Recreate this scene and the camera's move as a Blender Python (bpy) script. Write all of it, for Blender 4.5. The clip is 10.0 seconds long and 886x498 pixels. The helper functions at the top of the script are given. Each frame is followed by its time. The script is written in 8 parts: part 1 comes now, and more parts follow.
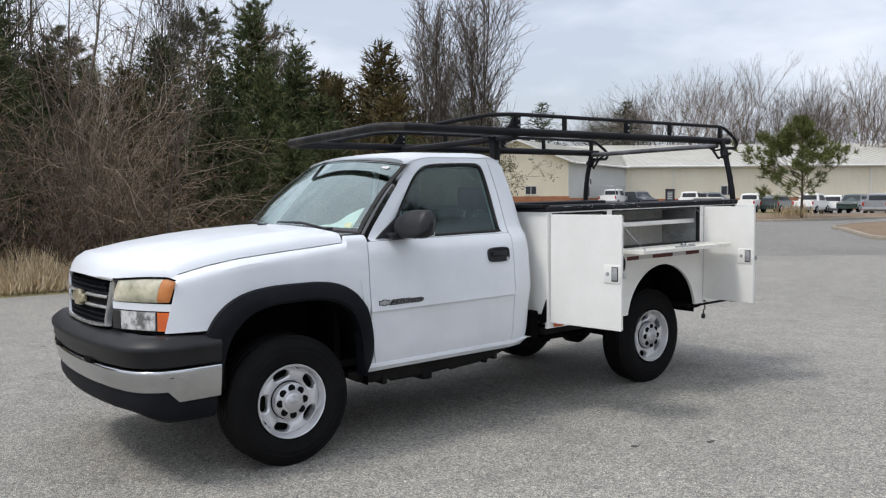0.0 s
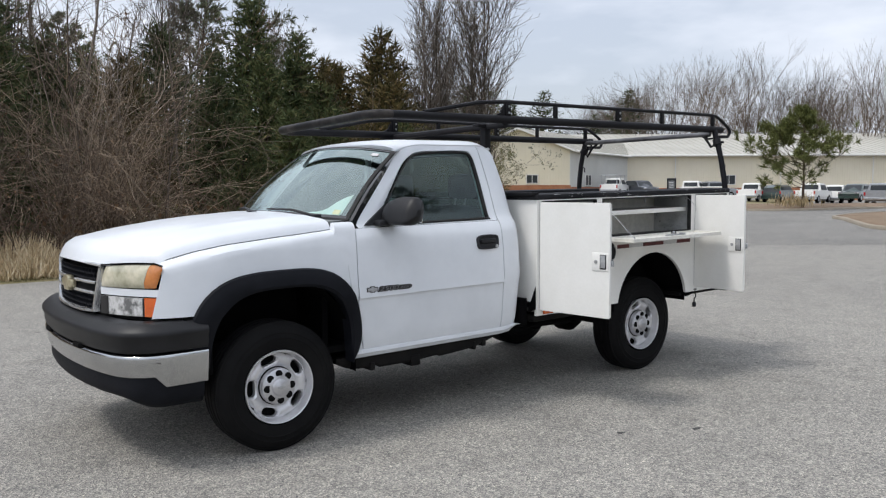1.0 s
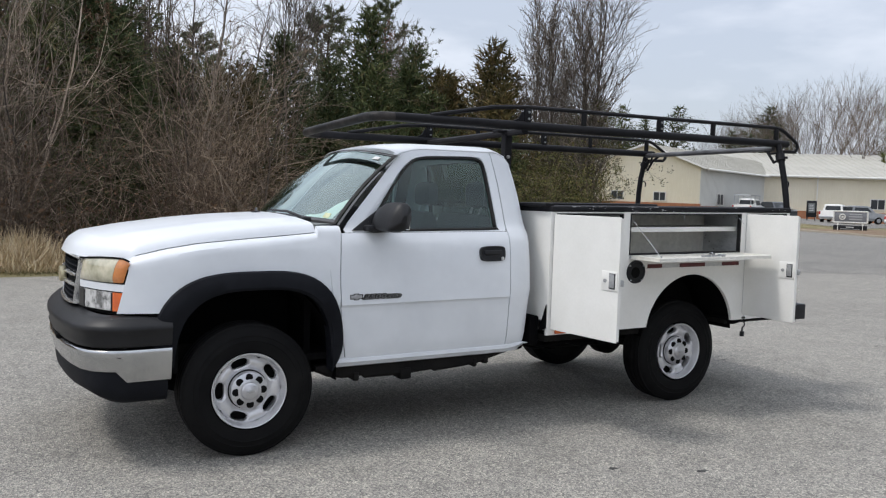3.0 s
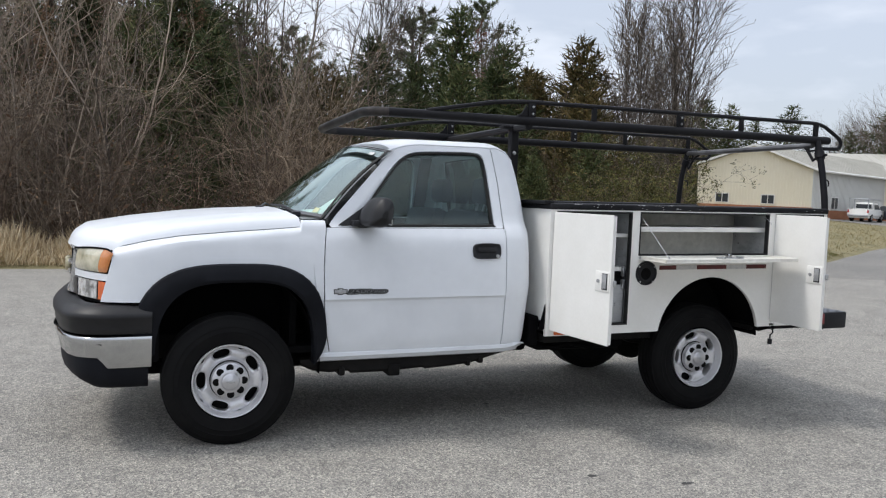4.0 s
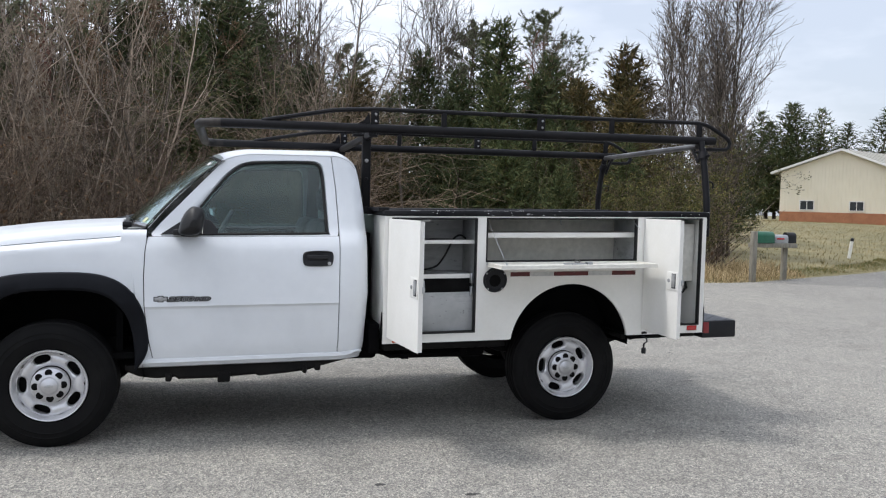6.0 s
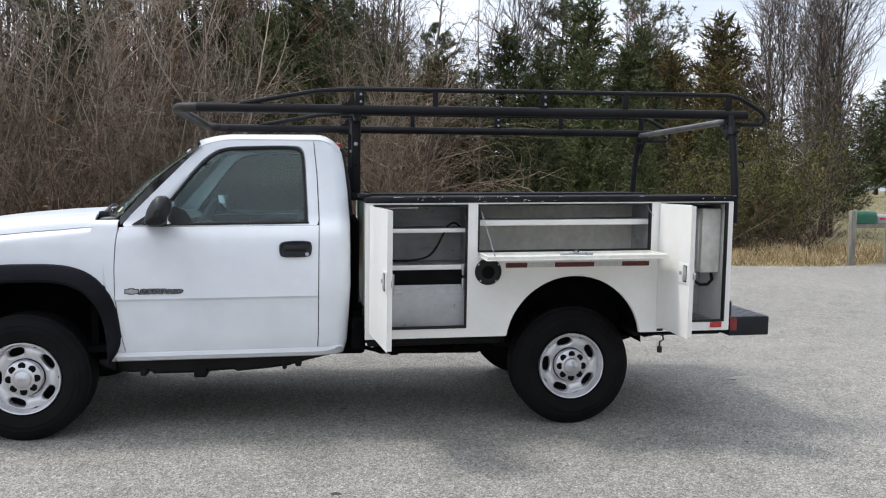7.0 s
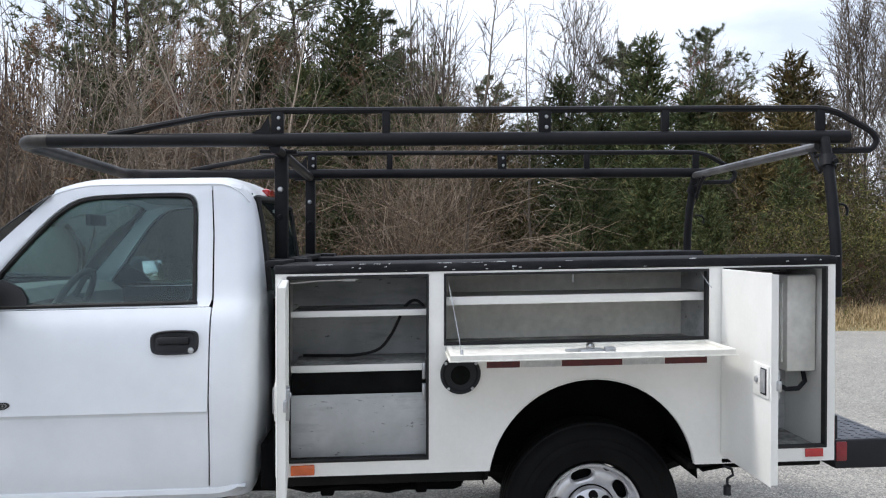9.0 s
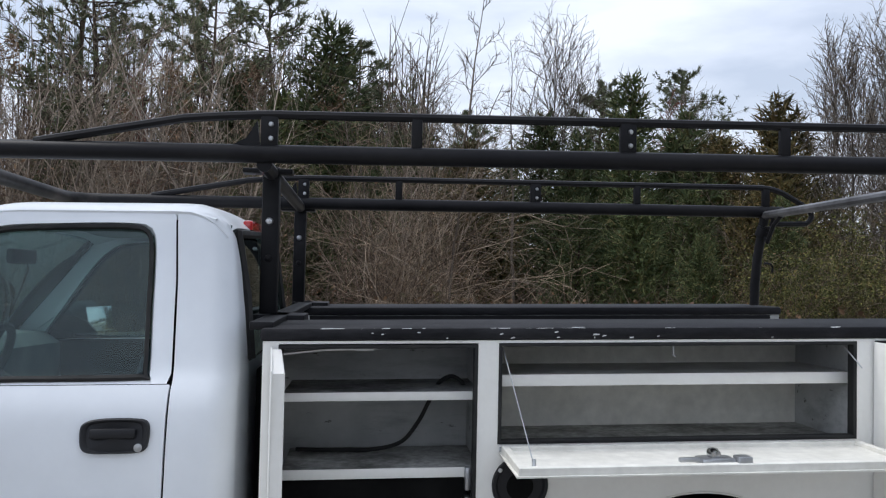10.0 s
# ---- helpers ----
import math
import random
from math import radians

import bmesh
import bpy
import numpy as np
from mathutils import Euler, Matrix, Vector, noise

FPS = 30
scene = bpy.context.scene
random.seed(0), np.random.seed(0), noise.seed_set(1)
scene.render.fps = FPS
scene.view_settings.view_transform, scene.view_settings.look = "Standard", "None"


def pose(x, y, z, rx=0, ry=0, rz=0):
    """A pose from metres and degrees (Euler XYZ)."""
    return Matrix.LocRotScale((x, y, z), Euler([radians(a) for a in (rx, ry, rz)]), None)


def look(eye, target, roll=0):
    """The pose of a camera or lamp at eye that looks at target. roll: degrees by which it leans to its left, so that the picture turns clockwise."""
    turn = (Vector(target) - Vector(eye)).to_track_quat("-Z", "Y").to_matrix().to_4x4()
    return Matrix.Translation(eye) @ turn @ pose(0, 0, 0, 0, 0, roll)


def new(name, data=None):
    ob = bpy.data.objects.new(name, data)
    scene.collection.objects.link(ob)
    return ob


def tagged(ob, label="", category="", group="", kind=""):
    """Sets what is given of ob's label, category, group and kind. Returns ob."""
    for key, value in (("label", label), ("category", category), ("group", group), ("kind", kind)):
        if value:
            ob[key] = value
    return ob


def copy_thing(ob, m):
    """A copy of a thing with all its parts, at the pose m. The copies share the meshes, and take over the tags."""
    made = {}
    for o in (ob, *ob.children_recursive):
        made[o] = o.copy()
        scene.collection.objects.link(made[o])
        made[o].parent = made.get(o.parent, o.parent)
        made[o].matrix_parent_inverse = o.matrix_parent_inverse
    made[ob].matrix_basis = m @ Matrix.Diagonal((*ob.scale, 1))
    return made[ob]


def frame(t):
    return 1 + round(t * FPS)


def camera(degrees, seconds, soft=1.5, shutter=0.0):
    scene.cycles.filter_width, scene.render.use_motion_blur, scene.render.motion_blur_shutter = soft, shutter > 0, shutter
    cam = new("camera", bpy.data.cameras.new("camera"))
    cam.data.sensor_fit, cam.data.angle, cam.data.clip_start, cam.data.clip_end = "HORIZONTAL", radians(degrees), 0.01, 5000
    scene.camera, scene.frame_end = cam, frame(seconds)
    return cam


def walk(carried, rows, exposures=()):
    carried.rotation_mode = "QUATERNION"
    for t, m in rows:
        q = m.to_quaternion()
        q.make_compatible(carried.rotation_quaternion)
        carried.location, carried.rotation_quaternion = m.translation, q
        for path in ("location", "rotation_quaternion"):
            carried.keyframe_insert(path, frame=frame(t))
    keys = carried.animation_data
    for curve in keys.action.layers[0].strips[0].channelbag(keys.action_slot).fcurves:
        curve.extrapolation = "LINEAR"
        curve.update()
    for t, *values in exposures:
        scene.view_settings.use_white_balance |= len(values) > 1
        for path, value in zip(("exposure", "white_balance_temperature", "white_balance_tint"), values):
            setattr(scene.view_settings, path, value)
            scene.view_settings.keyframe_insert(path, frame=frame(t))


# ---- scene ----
cam = camera(57.0, 10.0, soft=1.2)


PATH = [
    (0, (-2.183, -5.196, 1.549), (-0.961, -3.618, 1.431), -0.4),
    (0.5, (-2.177, -5.213, 1.549), (-0.947, -3.642, 1.413), -0.4),
    (1, (-2.126, -5.265, 1.541), (-0.908, -3.685, 1.395), -0.2),
    (1.5, (-2.011, -5.383, 1.539), (-0.832, -3.775, 1.379), 0.0),
    (2, (-1.855, -5.452, 1.547), (-0.72, -3.811, 1.403), -0.1),
    (2.5, (-1.555, -5.423, 1.536), (-0.492, -3.734, 1.4), 1.5),
    (3, (-1.271, -5.517, 1.52), (-0.314, -3.765, 1.399), 1.9),
    (4.5, (-0.213, -5.959, 1.514), (0.411, -4.063, 1.386), 2.5),
    (5, (0.183, -6.198, 1.532), (0.733, -4.279, 1.415), 2.1),
    (5.5, (0.594, -6.258, 1.504), (1.133, -4.335, 1.394), 1.6),
    (5.7, (0.74, -6.275, 1.513), (1.296, -4.357, 1.409), 1.5),
    (6.8, (1.708, -6.188, 1.579), (2.008, -4.215, 1.449), 1.2),
    (7, (1.821, -6.031, 1.588), (2.093, -4.056, 1.429), 0.9),
    (7.5, (2.159, -5.729, 1.583), (2.409, -3.753, 1.409), 0.3),
    (8, (2.455, -5.341, 1.595), (2.695, -3.362, 1.436), 0.6),
    (8.5, (2.505, -4.853, 1.605), (2.685, -2.867, 1.461), 0.4),
    (9, (2.542, -4.42, 1.606), (2.652, -2.423, 1.584), 0.1),
    (9.5, (2.453, -3.927, 1.634), (2.475, -1.929, 1.703), 1.7),
    (10, (2.331, -3.437, 1.663), (2.516, -1.447, 1.73), 1.2),
]
walk(cam, [(t, look(eye, target, roll)) for t, eye, target, roll in PATH],
     [(0.0, 0.24, 6300, 10), (3.0, 0.22, 6300, 10), (4.5, 0.36, 6300, 10), (7.0, 0.52, 6250, 10), (8.5, 0.73, 6250, 10), (9.2, 0.54, 6150, 10), (10.0, 0.26, 6050, 10)])


# ---- world and light ----
world = bpy.data.worlds.new("sky")
scene.world = world
world.use_nodes = True
wn, wl = world.node_tree.nodes, world.node_tree.links
wn.clear()
w_out = wn.new("ShaderNodeOutputWorld")
w_bg = wn.new("ShaderNodeBackground")
w_sky = wn.new("ShaderNodeTexSky")
w_sky.sky_type = "NISHITA"
w_sky.sun_disc = False
w_sky.sun_elevation = radians(58.6)
w_sky.sun_rotation = radians(-75.4)
w_sky.dust_density = 3.0
w_tc = wn.new("ShaderNodeTexCoord")
w_map = wn.new("ShaderNodeMapping")
w_map.inputs["Scale"].default_value = (1.0, 1.0, 3.2)
w_noise = wn.new("ShaderNodeTexNoise")
w_noise.inputs["Scale"].default_value = 2.1
w_noise.inputs["Detail"].default_value = 6.0
w_noise.inputs["Roughness"].default_value = 0.52
w_ramp = wn.new("ShaderNodeValToRGB")
w_ramp.color_ramp.elements[0].position = 0.385
w_ramp.color_ramp.elements[0].color = (0.50, 0.50, 0.50, 1)
w_ramp.color_ramp.elements[1].position = 0.58
w_mix = wn.new("ShaderNodeMixRGB")
w_mix.inputs[2].default_value = (8.3, 8.6, 9.3, 1)
wl.new(w_tc.outputs["Generated"], w_map.inputs["Vector"])
wl.new(w_map.outputs["Vector"], w_noise.inputs["Vector"])
wl.new(w_noise.outputs["Fac"], w_ramp.inputs["Fac"])
wl.new(w_ramp.outputs["Color"], w_mix.inputs["Fac"])
wl.new(w_sky.outputs["Color"], w_mix.inputs[1])
# an overcast sky grows brighter towards the zenith
w_xyz = wn.new("ShaderNodeSeparateXYZ")
w_up = wn.new("ShaderNodeMapRange")
w_up.inputs["From Min"].default_value, w_up.inputs["From Max"].default_value = 0.12, 1.0
w_up.inputs["To Min"].default_value, w_up.inputs["To Max"].default_value = 0.89, 1.15
w_gain = wn.new("ShaderNodeVectorMath")
w_gain.operation = "SCALE"
wl.new(w_tc.outputs["Generated"], w_xyz.inputs["Vector"])
wl.new(w_xyz.outputs["Z"], w_up.inputs["Value"])
wl.new(w_mix.outputs["Color"], w_gain.inputs[0])
wl.new(w_up.outputs["Result"], w_gain.inputs["Scale"])
wl.new(w_gain.outputs["Vector"], w_bg.inputs["Color"])
wl.new(w_bg.outputs["Background"], w_out.inputs["Surface"])
w_bg.inputs["Strength"].default_value = 0.109

sun_data = bpy.data.lights.new("sun", "SUN")
sun_data.energy = 1.5
sun_data.angle = radians(12)
sun_data.color = (1.0, 0.96, 0.9)
sun = new("sun", sun_data)
sun.matrix_world = look((-4.6, 1.2, 7.8), (0, 0, 0))
scene.view_settings.exposure = 0.0


# ---- materials ----
def node_material(name):
    m = bpy.data.materials.new(name)
    m.use_nodes = True
    nt = m.node_tree
    return m, nt.nodes, nt.links, nt.nodes["Principled BSDF"]


def noise_node(n, l, scale, detail=4.0, rough=0.55, coords="Object", stretch=None):
    tc = n.new("ShaderNodeTexCoord")
    t = n.new("ShaderNodeTexNoise")
    t.inputs["Scale"].default_value = scale
    t.inputs["Detail"].default_value = detail
    t.inputs["Roughness"].default_value = rough
    if stretch:
        mp = n.new("ShaderNodeMapping")
        mp.inputs["Scale"].default_value = stretch
        l.new(tc.outputs[coords], mp.inputs["Vector"])
        l.new(mp.outputs["Vector"], t.inputs["Vector"])
    else:
        l.new(tc.outputs[coords], t.inputs["Vector"])
    return t.outputs["Fac"]


def ramp_node(n, l, fac, stops):
    r = n.new("ShaderNodeValToRGB")
    e = r.color_ramp.elements
    e[0].position, e[0].color = stops[0][0], (*stops[0][1], 1)
    e[1].position, e[1].color = stops[-1][0], (*stops[-1][1], 1)
    for p, c in stops[1:-1]:
        k = e.new(p)
        k.color = (*c, 1)
    l.new(fac, r.inputs["Fac"])
    return r.outputs["Color"]


def blend(n, l, fac, a, b, mode="MIX"):
    m = n.new("ShaderNodeMixRGB")
    m.blend_type = mode
    for i, v in ((0, fac), (1, a), (2, b)):
        if isinstance(v, (int, float)):
            m.inputs[i].default_value = v
        elif isinstance(v, tuple):
            m.inputs[i].default_value = (*v, 1)
        else:
            l.new(v, m.inputs[i])
    return m.outputs["Color"]


def bump_node(n, l, fac, strength, dist, shader):
    b = n.new("ShaderNodeBump")
    b.inputs["Strength"].default_value = strength
    b.inputs["Distance"].default_value = dist
    l.new(fac, b.inputs["Height"])
    l.new(b.outputs["Normal"], shader.inputs["Normal"])


def worn(name, base, other, scale, rough=0.5, metal=0.0, lo=0.35, hi=0.7, fine=60.0, bump=0.1, dist=0.002, coat=0.0, spread=0.12, stretch=None, spec=0.5):
    """A surface of two tones at a large scale, with fine grain over it."""
    m, n, l, s = node_material(name)
    big = ramp_node(n, l, noise_node(n, l, scale, 5.0, 0.6, stretch=stretch), ((lo, base), (hi, other)))
    f = noise_node(n, l, fine, 3.0)
    grain = ramp_node(n, l, f, ((0.3, (1 - spread,) * 3), (0.7, (1.0,) * 3)))
    l.new(blend(n, l, 1.0, big, grain, "MULTIPLY"), s.inputs["Base Color"])
    s.inputs["Roughness"].default_value = rough
    s.inputs["Metallic"].default_value = metal
    s.inputs["Specular IOR Level"].default_value = spec
    s.inputs["Coat Weight"].default_value = coat
    s.inputs["Coat Roughness"].default_value = 0.08
    if bump:
        bump_node(n, l, f, bump, dist, s)
    return m


def leafy(name, tones, rough=0.75):
    """Foliage or bark whose tone differs from piece to piece and from plant to plant."""
    m, n, l, s = node_material(name)
    geo = n.new("ShaderNodeNewGeometry")
    info = n.new("ShaderNodeObjectInfo")
    c1 = ramp_node(n, l, geo.outputs["Random Per Island"], tones)
    tint = ramp_node(n, l, info.outputs["Random"], ((0.0, (0.70, 0.70, 0.71)), (1.0, (1.20, 1.15, 1.09))))
    l.new(blend(n, l, 1.0, c1, tint, "MULTIPLY"), s.inputs["Base Color"])
    s.inputs["Roughness"].default_value = rough
    s.inputs["Specular IOR Level"].default_value = 0.15
    return m


def car_paint():
    m, n, l, s = node_material("white_paint")
    dirt = noise_node(n, l, 2.2, 6.0, 0.6)
    c = ramp_node(n, l, dirt, ((0.35, (0.652, 0.680, 0.715)), (0.62, (0.722, 0.750, 0.785))))
    l.new(c, s.inputs["Base Color"])
    r = ramp_node(n, l, noise_node(n, l, 7.0, 4.0), ((0.3, (0.38,) * 3), (0.7, (0.5,) * 3)))
    l.new(r, s.inputs["Roughness"])
    s.inputs["Coat Weight"].default_value = 0.35
    s.inputs["Coat Roughness"].default_value = 0.07
    return m


def asphalt(name, dark, light, stain):
    m, n, l, s = node_material(name)
    big = ramp_node(n, l, noise_node(n, l, 0.22, 6.0, 0.6), ((0.32, dark), (0.68, light)))
    mid = ramp_node(n, l, noise_node(n, l, 2.6, 5.0, 0.65), ((0.28, (stain,) * 3), (0.55, (1.0,) * 3)))
    c = blend(n, l, 1.0, big, mid, "MULTIPLY")
    tc = n.new("ShaderNodeTexCoord")
    v = n.new("ShaderNodeTexVoronoi")
    v.inputs["Scale"].default_value = 120.0
    l.new(tc.outputs["Object"], v.inputs["Vector"])
    chips = ramp_node(n, l, v.outputs["Color"], ((0.1, (0.44, 0.44, 0.45)), (0.5, (0.94, 0.93, 0.91)), (0.88, (1.62, 1.57, 1.48)), (0.97, (2.3, 2.22, 2.08))))
    c = blend(n, l, 1.0, c, chips, "MULTIPLY")
    v2 = n.new("ShaderNodeTexVoronoi")
    v2.inputs["Scale"].default_value = 48.0
    l.new(tc.outputs["Object"], v2.inputs["Vector"])
    c2 = ramp_node(n, l, v2.outputs["Color"], ((0.05, (0.78, 0.78, 0.78)), (0.9, (1.18, 1.16, 1.12))))
    c = blend(n, l, 1.0, c, c2, "MULTIPLY")
    l.new(c, s.inputs["Base Color"])
    s.inputs["Roughness"].default_value = 0.88
    bump_node(n, l, v.outputs["Distance"], 0.8, 0.006, s)
    return m


def pane(name, tint, gloss=0.05, base=0.11, sheen=(0.95, 0.97, 1.0)):
    """Tinted glass: clear straight through, mirror-like by Fresnel."""
    m, n, l, s = node_material(name)
    n.remove(s)
    out = n["Material Output"]
    tr = n.new("ShaderNodeBsdfTransparent")
    tr.inputs["Color"].default_value = (*tint, 1)
    gl = n.new("ShaderNodeBsdfGlossy")
    gl.inputs["Roughness"].default_value = gloss
    gl.inputs["Color"].default_value = (*sheen, 1)
    lw = n.new("ShaderNodeLayerWeight")
    pw = n.new("ShaderNodeMath")
    pw.operation = "POWER"
    pw.inputs[1].default_value = 4.0
    fr = n.new("ShaderNodeMath")
    fr.operation = "MULTIPLY_ADD"
    fr.inputs[1].default_value = 0.80
    fr.inputs[2].default_value = base
    l.new(lw.outputs["Facing"], pw.inputs[0])
    l.new(pw.outputs[0], fr.inputs[0])
    mx = n.new("ShaderNodeMixShader")
    l.new(fr.outputs[0], mx.inputs["Fac"])
    l.new(tr.outputs["BSDF"], mx.inputs[1])
    l.new(gl.outputs["BSDF"], mx.inputs[2])
    l.new(mx.outputs["Shader"], out.inputs["Surface"])
    return m


WHITE = car_paint()
BODY_WHITE = worn("box_paint", (0.80, 0.792, 0.752), (0.86, 0.853, 0.82), 3.0, 0.42, coat=0.25, bump=0.03, spread=0.03)
def scuffed():
    m, n, l, s = node_material("scuffed_grey_paint")
    big = ramp_node(n, l, noise_node(n, l, 3.5, 5.0, 0.6), ((0.3, (0.33, 0.34, 0.342)), (0.7, (0.54, 0.55, 0.548))))
    specks = ramp_node(n, l, noise_node(n, l, 22.0, 4.0, 0.7, stretch=(0.6, 1.0, 1.5)), ((0.30, (0.25, 0.24, 0.23)), (0.36, (1.0, 1.0, 1.0))))
    smear = ramp_node(n, l, noise_node(n, l, 6.0, 6.0, 0.7, stretch=(0.4, 1.0, 2.0)), ((0.32, (0.66, 0.66, 0.66)), (0.5, (1.0, 1.0, 1.0))))
    c = blend(n, l, 1.0, blend(n, l, 1.0, big, specks, "MULTIPLY"), smear, "MULTIPLY")
    l.new(c, s.inputs["Base Color"])
    s.inputs["Roughness"].default_value = 0.6
    return m


SHELL_GREY = scuffed()
MIRROR = worn("mirror_silver", (0.86, 0.88, 0.87), (0.9, 0.92, 0.91), 3.0, 0.03, metal=1.0, bump=0.0, spread=0.0)
OLD_GREY = worn("old_cream_paint", (0.70, 0.685, 0.625), (0.84, 0.825, 0.765), 5.0, 0.6, bump=0.05, fine=24.0, spread=0.16)
BLACK_PLASTIC = worn("black_plastic", (0.010, 0.0105, 0.0125), (0.018, 0.0185, 0.022), 5.0, 0.5, fine=220.0, bump=0.15, spec=0.3)
FLARE_PLASTIC = worn("textured_black_plastic", (0.006, 0.0068, 0.0095), (0.011, 0.012, 0.0155), 5.0, 0.6, fine=260.0, bump=0.2, spec=0.12)
BUMPER_PLASTIC = worn("faded_black_plastic", (0.009, 0.0092, 0.0105), (0.017, 0.0173, 0.019), 4.0, 0.46, fine=220.0, bump=0.12, spec=0.32)
CHASSIS = worn("chassis_black", (0.005, 0.005, 0.005), (0.013, 0.012, 0.011), 6.0, 0.75, spec=0.15)
LINER = worn("liner_black", (0.003, 0.003, 0.0035), (0.006, 0.006, 0.006), 6.0, 0.85, spec=0.05)
RACK_BLACK = worn("rack_black", (0.007, 0.007, 0.009), (0.017, 0.0165, 0.018), 3.0, 0.5, fine=40.0, lo=0.4, hi=0.75, spec=0.18)
GALV = worn("bare_steel", (0.42, 0.43, 0.45), (0.60, 0.61, 0.62), 7.0, 0.35, metal=0.85)
CHROME = worn("chrome", (0.47, 0.48, 0.49), (0.60, 0.61, 0.62), 3.0, 0.17, metal=1.0, bump=0.0, spread=0.03)
WHEEL_STEEL = worn("silver_wheel", (0.66, 0.66, 0.675), (0.76, 0.76, 0.775), 9.0, 0.32, metal=0.5, spread=0.06)
SATIN = worn("satin_chrome", (0.55, 0.555, 0.56), (0.66, 0.665, 0.67), 5.0, 0.24, metal=0.75, bump=0.0, spread=0.03)
REFLECTOR = worn("lamp_reflector", (0.22, 0.225, 0.23), (0.95, 0.96, 0.97), 11.0, 0.2, lo=0.44, hi=0.58, metal=0.6, coat=1.0, bump=0.0)
COMB = worn("glossy_black_plastic", (0.012, 0.012, 0.013), (0.022, 0.022, 0.024), 8.0, 0.32, bump=0.0)
RUBBER = worn("tyre_rubber", (0.0045, 0.0045, 0.005), (0.0095, 0.0093, 0.0092), 5.0, 0.72, fine=120.0, bump=0.1, spec=0.13)
DARK_HOLE = worn("dark_recess", (0.006, 0.006, 0.006), (0.012, 0.012, 0.012), 9.0, 0.8, spec=0.05)
TRIM_RUBBER = worn("seal_rubber", (0.018, 0.018, 0.019), (0.035, 0.034, 0.033), 9.0, 0.7, spec=0.2)
INTERIOR = worn("grey_trim", (0.05, 0.052, 0.058), (0.085, 0.088, 0.095), 6.0, 0.75, fine=120.0)
CLOTH = worn("seat_cloth", (0.035, 0.04, 0.052), (0.06, 0.066, 0.08), 8.0, 0.9, fine=300.0, bump=0.3)
DASH = worn("grey_dash", (0.16, 0.175, 0.172), (0.22, 0.235, 0.23), 6.0, 0.8, fine=120.0)
DULL_STEEL = worn("dull_steel", (0.34, 0.345, 0.35), (0.45, 0.455, 0.46), 30.0, 0.45, metal=0.3)
HEADLINER = worn("headliner", (0.30, 0.31, 0.32), (0.36, 0.37, 0.38), 6.0, 0.9)
AMBER = worn("amber_lens", (0.60, 0.095, 0.008), (0.74, 0.14, 0.014), 12.0, 0.2, coat=1.0, bump=0.0)
DULL_AMBER = worn("dull_amber_lens", (0.58, 0.19, 0.04), (0.68, 0.27, 0.07), 12.0, 0.25, coat=1.0, bump=0.0)
RED_LENS = worn("red_lens", (0.40, 0.012, 0.014), (0.55, 0.02, 0.022), 14.0, 0.22, coat=1.0, bump=0.0)
DARK_RED_LENS = worn("dark_red_lens", (0.16, 0.006, 0.012), (0.26, 0.010, 0.016), 14.0, 0.28, coat=0.6, bump=0.0)
CAP_STEEL = worn("polished_hub_cap", (0.56, 0.56, 0.58), (0.68, 0.68, 0.70), 9.0, 0.30, metal=0.7, spread=0.06)
PALE_YELLOW = worn("pale_yellow_paper", (0.50, 0.54, 0.30), (0.60, 0.62, 0.42), 20.0, 0.6, bump=0.0)
RED_TAPE = worn("dark_red_tape", (0.075, 0.010, 0.010), (0.13, 0.016, 0.015), 30.0, 0.5, bump=0.0)
WHITE_TAPE = worn("white_tape", (0.55, 0.55, 0.55), (0.66, 0.66, 0.65), 30.0, 0.5, bump=0.0)
LAMP_LENS = worn("yellowed_lens", (0.33, 0.32, 0.215), (0.86, 0.80, 0.62), 5.0, 0.16, coat=1.0, bump=0.0, spread=0.04)
CLEAR_LAMP = worn("clear_lamp", (0.20, 0.20, 0.21), (0.80, 0.80, 0.80), 16.0, 0.12, lo=0.42, hi=0.6, metal=0.6, coat=1.0, bump=0.0)
FRIT = worn("black_glass_border", (0.006, 0.007, 0.008), (0.010, 0.011, 0.012), 5.0, 0.06, coat=1.0, bump=0.0)
FACE_GREY = worn("grey_lettering", (0.17, 0.172, 0.176), (0.22, 0.222, 0.226), 30.0, 0.4, metal=0.3, bump=0.0)
GOLD = worn("dull_gold", (0.52, 0.46, 0.30), (0.66, 0.60, 0.42), 14.0, 0.3, metal=0.7, bump=0.0)
GLASS = pane("side_glass", (0.48, 0.60, 0.59), 0.02, 0.062, (0.86, 1.0, 0.97))
REAR_GLASS = pane("rear_glass", (0.34, 0.41, 0.40), 0.02, 0.06, (0.86, 1.0, 0.97))
WINDSHIELD_GLASS = pane("windshield_glass", (0.70, 0.84, 0.80), 0.05, 0.25, (0.86, 1.0, 0.98))
PAPER = worn("paper", (0.80, 0.84, 0.78), (0.88, 0.90, 0.84), 9.0, 0.8)


def scratched_black():
    m, n, l, s = node_material("chipped_black_coating")
    f = noise_node(n, l, 26.0, 6.0, 0.75, stretch=(0.5, 1.0, 1.6))
    g = noise_node(n, l, 2.4, 2.0)
    both = blend(n, l, 0.5, f, g)
    c = ramp_node(n, l, both, ((0.45, (0.006, 0.006, 0.008)), (0.66, (0.025, 0.025, 0.028))))
    l.new(c, s.inputs["Base Color"])
    s.inputs["Roughness"].default_value = 0.65
    s.inputs["Specular IOR Level"].default_value = 0.2
    bump_node(n, l, noise_node(n, l, 140.0, 3.0), 0.3, 0.002, s)
    return m


